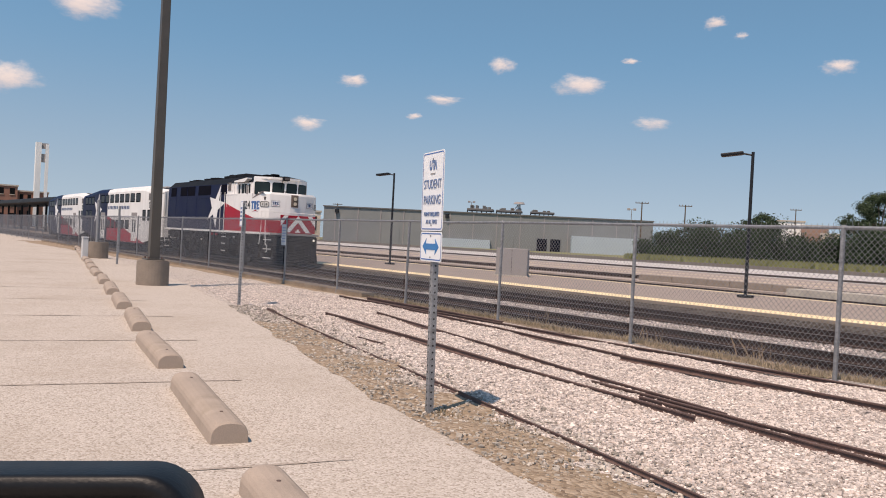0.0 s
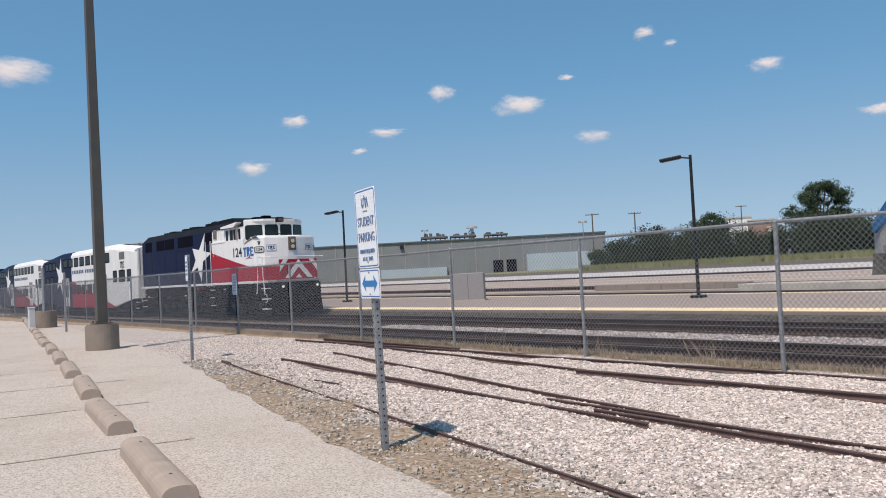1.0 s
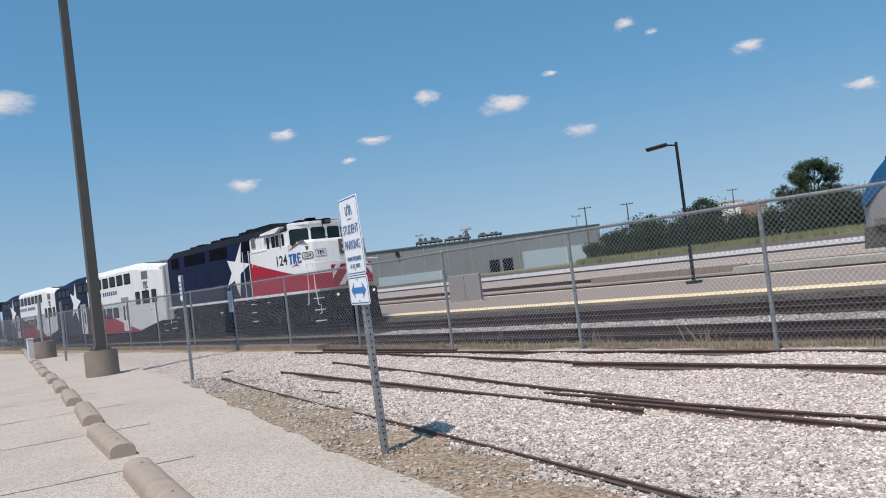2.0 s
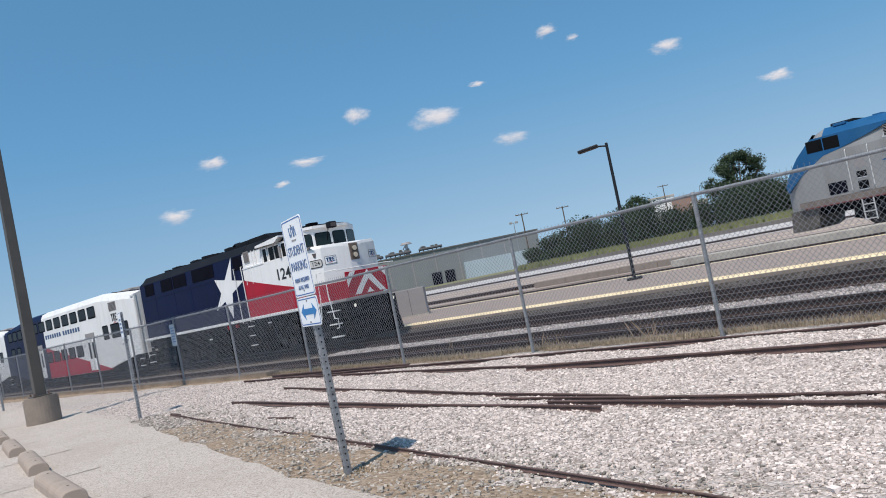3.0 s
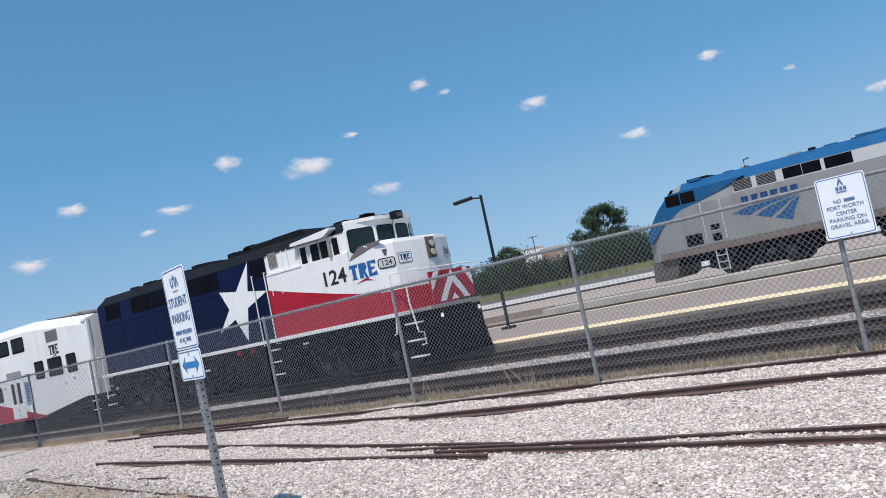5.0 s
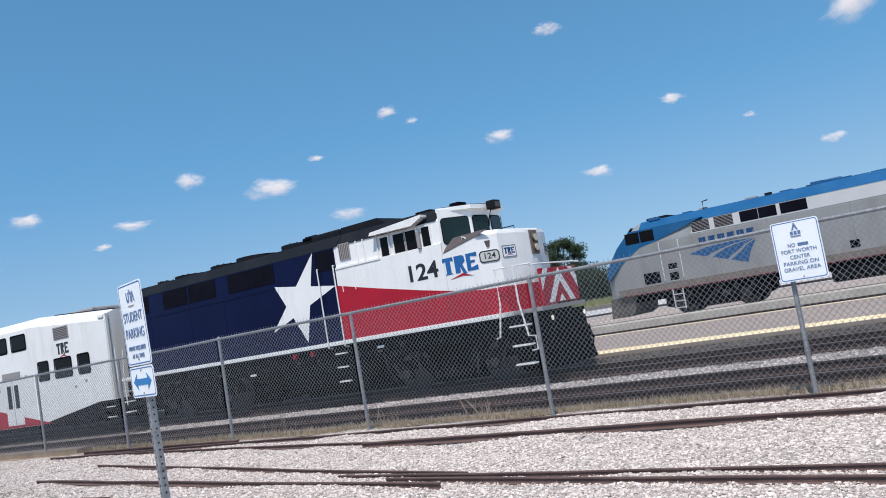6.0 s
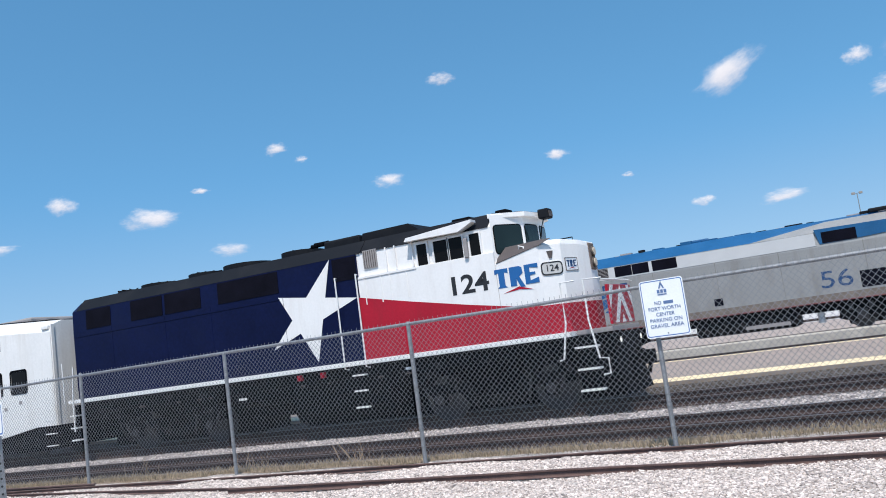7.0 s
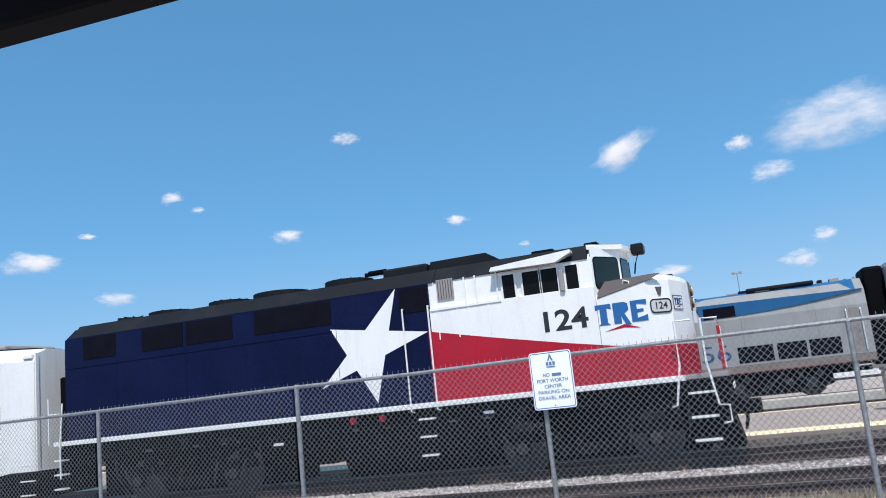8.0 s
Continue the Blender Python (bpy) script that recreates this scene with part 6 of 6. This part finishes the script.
def warehouse():
    a, b = at(152.5, 210), at(130.2, 205)
    d = b - a
    yaw = math.degrees(math.atan2(d.y, d.x))
    t = thing("warehouse", pose(a.x, a.y, 0, 0, 0, yaw), "long low grey metal-clad warehouse", "building")
    L = d.length
    H = 8.7
    part("wall", B(0, L, 0, 40, -0.6, H), M_WAREHOUSE, t)
    part("parapet", B(-0.2, L + 0.2, -0.3, 40.2, H, H + 0.3), M_UNIT, t)
    n = 14
    for i in range(n):
        x = L * (i + 0.5) / n
        part("wall_seam", B(x, x + 0.25, -0.12, 0.05, 0.3, H - 0.1), M_CABINET, t)
    for x in (L * 0.2, L * 0.34, L * 0.55):
        part("dock_door", B(x, x + 3.2, -0.15, 0.1, 0.2, 3.6), M_WAREHOUSE, t)
    for x in (L * 0.66, L * 0.7):
        part("dock_door", B(x, x + 2.4, -0.2, 0.1, 0.3, 3.4), M_NAVY_DARK, t)
    part("pale_annex", B(L * 0.76, L * 0.96, -6, 0, -0.6, 4.4), M_WHITEWALL, t, "pale blue-white lower annex")
    part("low_wall", B(L * 0.32, L * 0.52, -1.2, 0, -0.6, 2.4), M_WHITEWALL, t)
    rs = random.Random(14)
    for x, w, h in ((L * 0.44, 6.5, 1.3), (L * 0.53, 6.5, 1.1), (L * 0.635, 6, 1.0)):
        u = part("roof_unit", B(x, x + w, 4, 9, H + 0.9, H + 0.9 + h * 0.45, bevel=0.1), M_UNIT, t)
        for k in range(6):
            part("unit_leg", B(x + w * k / 5.5, x + w * k / 5.5 + 0.25, 4, 4.3, H + 0.25, H + 0.95), M_BLACKPOLE, u)
            xx = x + w * rs.uniform(0.03, 0.85)
            part("fan_hood", B(xx, xx + rs.uniform(0.5, 1.1), 4.2, 6, H + 0.9, H + 0.9 + h * rs.uniform(0.7, 1.15), bevel=0.08), M_UNIT, u)
    x = L * 0.6
    vent = part("roof_vent", cyl(bmesh.new(), (x, 5, H + 1.6), 0.55, 2.6, "z", 12, 0.35), M_PALE, t, "pale stack with a wide cowl")
    part("cowl", cyl(bmesh.new(), (x, 5, H + 3.3), 1.5, 0.5, "z", 14, 1.1), M_CABINET, vent)
    part("brace", tube([(x - 2.2, 5, H + 0.3), (x - 0.3, 5, H + 2.8)], 0.14), M_PALE, vent)
    for x in (3, L * 0.38):
        part("wall_lamp", B(x, x + 0.8, -0.9, 0, H - 1.4, H - 0.5), M_BLACKPOLE, t)


warehouse()


def simple_building(az0, az1, dist, el, name, label, material, floors=3, bays=5):
    a, b = at(az0, dist), at(az1, dist)
    d = b - a
    L, H = d.length, rise(dist, el)
    t = thing(name, pose(a.x, a.y, 0, 0, 0, math.degrees(math.atan2(d.y, d.x))), label, "building")
    part("wall", B(0, L, 0, 18, -0.6, H), material, t)
    part("roof", B(-0.3, L + 0.3, -0.3, 18.3, H, H + 0.5), M_CURB, t)
    for i in range(bays):
        for j in range(floors):
            x, z = L * (i + 0.3) / bays, H * (j + 0.35) / floors
            w = part("window", B(x, x + L / bays * 0.45, -0.06, 0.1, z, z + H / floors * 0.5), M_GLASS, t)
            part("sill", B(x - 0.1, x + L / bays * 0.45 + 0.1, -0.2, 0.05, z - 0.2, z), M_CURB, w)
    return t


simple_building(175.0, 171.4, 320, 2.05, "brick_building", "red brick building beyond the station", M_BRICK, 3, 6)
simple_building(171.4, 169.7, 330, 1.75, "brick_building", "lower red brick wing beyond the station", M_BRICK, 2, 4)
simple_building(122.5, 120.9, 300, 2.45, "flat_roofed_building", "low building with a bright white roof behind the trees", M_TOWER, 1, 0)
simple_building(121.1, 119.5, 290, 2.2, "brick_building", "low faded brick building behind the trees", M_BRICK_PALE, 1, 0)
simple_building(119.9, 118.9, 260, 1.7, "low_building", "small tan building behind the bushes", M_TAN, 1, 3)
simple_building(156.5, 152.7, 240, 1.6, "low_building", "small tan building with a greenish roof", M_TAN, 1, 4)

# clock-tower-like twin pylon
ta, tb = at(170.37, 330), at(169.75, 330)
pyl = thing("tower", pose(ta.x, ta.y, 0), "slim white twin-shaft tower", "tower")
hz = rise(330, 4.85)
vv = tb - ta
part("shaft", B(-0.9, 0.9, -0.9, 0.9, -0.6, hz), M_TOWER, pyl)
part("shaft", B(vv.x * 0.8 - 0.5, vv.x * 0.8 + 0.5, vv.y * 0.8 - 0.5, vv.y * 0.8 + 0.5, -0.6, hz - 0.5), M_TOWER, pyl)
for z, h in ((hz - 2.2, 2.0), (hz - 7.0, 3.0)):
    part("panel", prism([(0.3, 0.6), (-0.3, -0.6), (vv.x * 0.8 - 0.3, vv.y * 0.8 - 0.3), (vv.x * 0.8 + 0.3, vv.y * 0.8 + 0.3)], z, z + h, "z"), M_CABINET, pyl)

# dark platform canopy far down the line
canopy = thing("platform_canopy", pose(-150, 24.5, PLAT_Z), "dark flat station canopy far down the platform", "canopy")
part("roof", B(-45, 38, -3.4, 3.4, 4.0, 4.6, bevel=0.1), M_BLACKPOLE, canopy)
for k in range(12):
    part("column", B(-42 + 7 * k, -41.7 + 7 * k, -0.15, 0.15, 0, 4.0), M_BLACKPOLE, canopy)


def utility_pole(az, el, dist, label, arms=1, lamp=False):
    p = at(az, dist)
    h = rise(dist, el)
    t = thing("utility_pole", pose(p.x, p.y, -0.3, 0, 0, az), label, "utility pole", "utility poles in the distance")
    part("shaft", cyl(bmesh.new(), (0, 0, h / 2), 0.17, h, sides=8, r2=0.11), M_BARK, t)
    for k in range(arms):
        part("crossarm", B(-0.08, 0.08, -1.3, 1.3, h - 0.35 - 0.9 * k, h - 0.2 - 0.9 * k), M_BARK, t)
        for yy in (-1.2, -0.6, 0.6, 1.2):
            part("insulator", cyl(bmesh.new(), (0, yy, h - 0.1 - 0.9 * k), 0.06, 0.22, sides=6), M_CABINET, t)
    return t


for az, el, dist in ((131.0, 3.5, 170), (128.2, 3.4, 175), (121.45, 3.35, 220), (151.6, 2.35, 230)):
    utility_pole(az, el, dist, "wooden utility pole with a crossarm")


def flood_mast(az, el, dist):
    p = at(az, dist)
    h = rise(dist, el)
    t = thing("light_mast", pose(p.x, p.y, -0.3, 0, 0, az), "thin mast with floodlights in the distance", "light mast", "light masts in the distance")
    part("shaft", cyl(bmesh.new(), (0, 0, h / 2), 0.14, h, sides=8, r2=0.08), M_GALV, t)
    for yy in (-0.7, 0.7):
        part("floodlight", B(-0.2, 0.2, yy - 0.35, yy + 0.35, h - 0.25, h + 0.25, bevel=0.05), M_CABINET, t)
    part("bar", B(-0.05, 0.05, -0.8, 0.8, h - 0.1, h), M_CABINET, t)


for az, el, dist in ((142.45, 2.95, 235), (131.65, 2.95, 200), (89.5, 6.2, 190)):
    flood_mast(az, el, dist)


# ---- trees ----
def leaves(count, blobs, size, seed, squash=0.8):
    """Leaf clumps strewn through overlapping blobs, denser at their skins, with gaps between."""
    rs = np.random.RandomState(seed)
    bl = np.array(blobs)
    w = bl[:, 3] ** 2
    pick = bl[rs.choice(len(bl), size=count, p=w / w.sum())]
    d = rs.normal(0, 1, (count, 3))
    d /= np.linalg.norm(d, axis=1)[:, None]
    r = pick[:, 3] * np.minimum(np.abs(rs.normal(0, 0.75, count)), 1.12)
    c = pick[:, :3] + d * r[:, None] * np.array([1, 1, squash])
    low = c[:, 2] < 0.1
    c[low, 2] = rs.uniform(0.1, 0.6, low.sum())
    size = (size * rs.uniform(0.5, 1.4, count))[:, None]
    u = rs.normal(0, 1, (count, 3))
    u /= np.linalg.norm(u, axis=1)[:, None]
    v = np.cross(u, d + rs.normal(0, 0.5, (count, 3)))
    v /= np.linalg.norm(v, axis=1)[:, None] + 1e-6
    V = np.stack([c - u * size, c + v * size * 0.6, c + u * size, c - v * size * 0.6], 1).reshape(-1, 3).tolist()
    F = np.arange(4 * count).reshape(-1, 4).tolist()
    me = bpy.data.meshes.new("crown")
    me.from_pydata(V, [], F)
    return me


def tree(p, h, spread, label, seed, count=6000, trunk=0.4):
    rs = random.Random(seed)
    t = thing("tree", pose(p.x, p.y, -0.1), label, "tree", "trees beyond the tracks")
    bm = tube([(0, 0, -0.4), (0.1, 0, h * 0.25), (-0.1, 0.1, h * 0.5)], trunk, sides=8)
    blobs = []
    for k in range(42):
        a = k * 2.4 + rs.uniform(-0.4, 0.4)
        z = rs.uniform(0.0, 1.0)
        rr = spread * math.sqrt(max(0.02, 1 - z ** 2.4)) * rs.uniform(0.35, 1.0) * (0.8 + 0.2 * min(1, z * 4))
        e = (rr * math.cos(a), rr * math.sin(a), h * (0.42 + 0.5 * z))
        if k % 2:
            tube([(0, 0, h * rs.uniform(0.22, 0.42)), (e[0] * 0.5, e[1] * 0.5, e[2] * 0.8), e], trunk * 0.3, bm, 5)
        blobs.append((*e, spread * rs.uniform(0.13, 0.24)))
    for k in range(26):
        a, rr = rs.uniform(0, 6.28), spread * 0.75 * math.sqrt(rs.uniform(0, 1))
        blobs.append((rr * math.cos(a), rr * math.sin(a), h * rs.uniform(0.3, 0.78), spread * rs.uniform(0.12, 0.2)))
    part("trunk", bm, M_BARK, t)
    me = leaves(count, blobs, 0.15, seed)
    me.materials.append(M_LEAF)
    c = new("crown", me)
    c.parent = t
    return t


tree(at(116.7, 165), rise(165, 4.6), 6.5, "broad dark green tree beyond the far tracks", 5, 34000)
tree(at(123.4, 172), rise(172, 3.05), 4.8, "round dark tree behind the bushes", 8, 12000, 0.3)
tree(at(82.6, 150), rise(150, 5.1), 6.0, "tree top behind the parked train", 12, 12000)


def bush(p, h, w, seed, label):
    rs = random.Random(seed)
    t = thing("bush", pose(p.x, p.y, 0.25), label, "bush", "hedge of bushes beyond the tracks")
    blobs = []
    for k in range(20):
        r = h * rs.uniform(0.14, 0.36)
        blobs.append((rs.uniform(-w, w), rs.uniform(-1.5, 1.5), rs.uniform(r * 0.5, h - r * 0.8), r))
    me = leaves(8000, blobs, 0.19, seed)
    me.materials.append(M_LEAF2)
    c = new("foliage", me)
    c.parent = t
    part("stem", tube([(0, 0, -0.5), (0.1, 0, h * 0.5)], 0.15, sides=6), M_BARK, t)


for i, (az, el) in enumerate(((130.3, 0.95), (129.2, 1.5), (128.0, 1.95), (126.8, 2.1), (125.6, 2.35), (124.4, 2.65), (123.2, 2.6), (122.0, 1.95), (120.8, 1.3), (119.7, 1.05), (118.6, 2.0), (117.5, 2.4), (116.4, 2.5), (115.3, 2.4), (114.2, 2.1), (113.0, 2.0))):
    bush(at(az, 152), rise(152, el) * (0.94, 1.05, 0.98, 1.1, 0.95)[i % 5], 2.9, 40 + i, "dense dark green bush above the grass verge")


def on_verge(rs):
    az = rs.uniform(112, 132)
    r = rs.uniform(128, 151)
    p = at(az, r)
    return p.x, p.y, 0.06 + 0.006 * (p.y - 84)


M_TALLGRASS = mat("tall_grass", (0.2, 0.205, 0.085), 0.9, vary=0.3, scale=0.3)
rs_ = np.random.RandomState(77)
V, F = [], []
for i in range(9000):
    x, y, z = on_verge(rs_)
    h, w, a = rs_.uniform(0.3, 1.1), rs_.uniform(0.1, 0.3), rs_.uniform(0, 6.28)
    k = len(V)
    V += [(x - w * math.cos(a), y - w * math.sin(a), z - 0.1), (x + w * math.cos(a), y + w * math.sin(a), z - 0.1), (x + rs_.normal(0, 0.2), y, z + h)]
    F.append((k, k + 1, k + 2))
me = bpy.data.meshes.new("verge_blades")
me.from_pydata(V, [], F)
me.materials.append(M_TALLGRASS)
tagged(new("verge_blades", me), "tall green grass below the bushes", "grass", kind="stuff")


# ---- clouds ----
def cloud_material(name, seed):
    m = bpy.data.materials.new(name)
    m.use_nodes = True
    nt = m.node_tree
    N, L = nt.nodes, nt.links
    N.clear()
    out = N.new("ShaderNodeOutputMaterial")
    mix = N.new("ShaderNodeMixShader")
    tr = N.new("ShaderNodeBsdfTransparent")
    em = N.new("ShaderNodeEmission")
    tc = N.new("ShaderNodeTexCoord")
    oi = N.new("ShaderNodeObjectInfo")
    mul = N.new("ShaderNodeMath")
    mul.operation = "MULTIPLY"
    mul.inputs[1].default_value = 37.0
    L.new(oi.outputs["Random"], mul.inputs[0])
    ns = N.new("ShaderNodeTexNoise")
    ns.noise_dimensions = "4D"
    ns.inputs["Scale"].default_value, ns.inputs["Detail"].default_value, ns.inputs["Roughness"].default_value = 1.7, 9, 0.6
    L.new(tc.outputs["Object"], ns.inputs["Vector"])
    L.new(mul.outputs[0], ns.inputs["W"])
    ln = N.new("ShaderNodeVectorMath")
    ln.operation = "LENGTH"
    L.new(tc.outputs["Object"], ln.inputs[0])
    fall = N.new("ShaderNodeMapRange")
    fall.inputs["From Min"].default_value, fall.inputs["From Max"].default_value = 1.0, 0.1
    fall.inputs["To Min"].default_value, fall.inputs["To Max"].default_value = -0.42, 0.42
    L.new(ln.outputs["Value"], fall.inputs["Value"])
    add = N.new("ShaderNodeMath")
    add.operation = "ADD"
    L.new(ns.outputs["Fac"], add.inputs[0])
    L.new(fall.outputs[0], add.inputs[1])
    dens = N.new("ShaderNodeMapRange")
    dens.interpolation_type = "SMOOTHSTEP"
    dens.inputs["From Min"].default_value, dens.inputs["From Max"].default_value = 0.44, 0.9
    dens.inputs["To Max"].default_value = 0.88
    L.new(add.outputs[0], dens.inputs["Value"])
    sep = N.new("ShaderNodeSeparateXYZ")
    L.new(tc.outputs["Object"], sep.inputs[0])
    shade = N.new("ShaderNodeMapRange")
    shade.inputs["From Min"].default_value, shade.inputs["From Max"].default_value = -0.6, 0.5
    L.new(sep.outputs["Y"], shade.inputs["Value"])
    mx = N.new("ShaderNodeMix")
    mx.data_type = "RGBA"
    mx.inputs["A"].default_value = (0.6, 0.58, 0.63, 1)
    mx.inputs["B"].default_value = (0.92, 0.87, 0.87, 1)
    L.new(shade.outputs[0], mx.inputs["Factor"])
    L.new(mx.outputs["Result"], em.inputs[0])
    L.new(dens.outputs[0], mix.inputs[0])
    L.new(tr.outputs[0], mix.inputs[1])
    L.new(em.outputs[0], mix.inputs[2])
    L.new(mix.outputs[0], out.inputs[0])
    return m


M_CLOUD = cloud_material("cumulus", 1)


def cloud(az, el, w, h, tilt=0.0):
    """A distant cloud bank, w and h in degrees as seen from the lot."""
    D = 2600.0
    p = Vector((0, 0, 1.29)) + D * Vector((math.cos(radians(az)) * math.cos(radians(el)), math.sin(radians(az)) * math.cos(radians(el)), math.sin(radians(el))))
    bm = bmesh.new()
    n = 8
    g = [[bm.verts.new((2 * i / n - 1, 2 * j / n - 1, 0.25 * (1 - (2 * i / n - 1) ** 2) * (1 - (2 * j / n - 1) ** 2))) for j in range(n + 1)] for i in range(n + 1)]
    for i in range(n):
        for j in range(n):
            bm.faces.new((g[i][j], g[i + 1][j], g[i + 1][j + 1], g[i][j + 1]))
    o = link("cloud", bm, M_CLOUD)
    s = D * math.tan(radians(1))
    o.matrix_basis = look(p, (0, 0, 1.29)) @ pose(0, 0, 0, 0, 180, 0) @ pose(0, 0, 0, 0, 0, tilt) @ Matrix.Diagonal((s * w * 0.62, s * h * 0.66, 60, 1))
    o.visible_shadow = False
    tagged(o, "small white fair-weather cumulus cloud", "cloud", "clouds")


for row in ((150.95, 10.6, 2.9, 1.2), (144.7, 9.65, 3.6, 0.9), (140.85, 12.15, 2.7, 1.7), (135.5, 10.95, 4.6, 2.0), (130.6, 8.6, 3.8, 1.2), (153.8, 7.5, 3.2, 1.3), (146.7, 8.5, 1.5, 0.7), (126.95, 15.0, 2.3, 1.2), (125.2, 14.1, 1.5, 0.7), (119.4, 12.05, 3.0, 1.5), (113.2, 8.4, 3.4, 1.2), (168.2, 13.6, 7.0, 2.6), (172.2, 8.7, 5.2, 2.6), (95.8, 15.3, 7.4, 3.1, 24), (82.2, 14.6, 13.0, 5.4), (88.0, 14.35, 2.4, 1.5), (107.6, 12.2, 2.3, 1.2), (114.8, 18.4, 2.7, 1.2), (85.5, 6.5, 3.4, 1.5), (83.8, 7.7, 2.6, 1.4), (86.2, 12.3, 4.4, 1.8), (93.5, 6.8, 4.6, 1.3), (98.5, 7.4, 2.2, 0.9), (132.2, 12.6, 1.6, 0.5), (103.0, 10.0, 1.2, 0.5)):
    cloud(*row)


# ---- own car: window frame and door mirror ----
car = thing("car", pose(0, 0, 0), "parked car with black window frame and door mirror", "car")
A, Bp = Vector((-0.259, 0.169, 1.454)), Vector((-0.057, 0.231, 1.487))
axis = (Bp - A).normalized()
ahead = Vector((-0.33, 0.93, 0.18))
upward = axis.cross(ahead).normalized()
ahead = upward.cross(axis)


def bar(name, lo, hi, near, far, material, lab):
    o = part(name, B(0, (Bp - A).length, near, far, lo, hi, bevel=0.004), material, car, lab)
    o.matrix_basis = Matrix.Translation(A) @ Matrix((axis, ahead, upward)).transposed().to_4x4()


bar("window_frame", 0.009, 0.052, -0.004, 0.022, M_BLACK, "black rubber window frame")
bar("headliner", 0.0525, 0.09, -0.02, 0.03, M_HEADLINER, "pale roof lining edge")

# door mirror: rounded shell rim with the glass set into it
mh = thing("door_mirror", pose(-0.966, 0.113, 0.968, 0, -3, 54.2), "black door mirror of the car", "mirror")
bm = bmesh.new()
outer, inner = rounded(0.33, 0.14, 0.05, 8), rounded(0.288, 0.098, 0.03, 8)
R = [[bm.verts.new((px * k, d, pz * k)) for px, pz in src] for src, d, k in ((inner, 0.012, 1), (inner, -0.002, 1), (outer, -0.006, 0.985), (outer, 0.006, 1), (outer, 0.06, 0.97), (outer, 0.1, 0.75))]
for a, b in zip(R, R[1:]):
    for i in range(len(a)):
        j = (i + 1) % len(a)
        bm.faces.new((a[i], a[j], b[j], b[i]))
bm.faces.new(R[-1])
bmesh.ops.recalc_face_normals(bm, faces=bm.faces)
part("shell", bm, M_RUBBER, mh, "black plastic mirror shell", smooth=True)
part("glass", prism(inner, 0.008, 0.011, "y"), M_MIRROR, mh, "reflecting mirror glass")
# black strip on the glass stands in for the car window's dark reflection
part("reflection_band", B(0.008, 0.028, -0.002, 0.008, -0.049, 0.049, bevel=0.002), M_RUBBER, mh)
part("foot", B(-0.12, 0.0, 0.03, 0.07, -0.16, -0.06, bevel=0.015), M_RUBBER, mh)


# ---- what moves ----
def train_x(t):
    return -44.1 + 4.93 * t - 0.0242 * t * t


def motions():
    times = [0.5 * i for i in range(17)]
    walk(loco, [(t, pose(train_x(t), LOCO_Y, RAIL_Z)) for t in times])
    for k, c in enumerate(COACHES):
        walk(c, [(t, pose(train_x(t) + COACH_0 - COACH_PITCH * k, TRAIN_C + 0.1 * k + 0.55 * k * max(0.0, 1 - t / 4), RAIL_Z, 0, 0, -2.2 * k * max(0.0, 1 - t / 4))) for t in times])
    fine = [8.0 * i / 60 for i in range(61)]
    for w, x, r in WHEELS:
        walk(w, [(t, pose(x, 0, r, 0, math.degrees((train_x(t) - train_x(0)) / r), 0)) for t in fine])


motions()
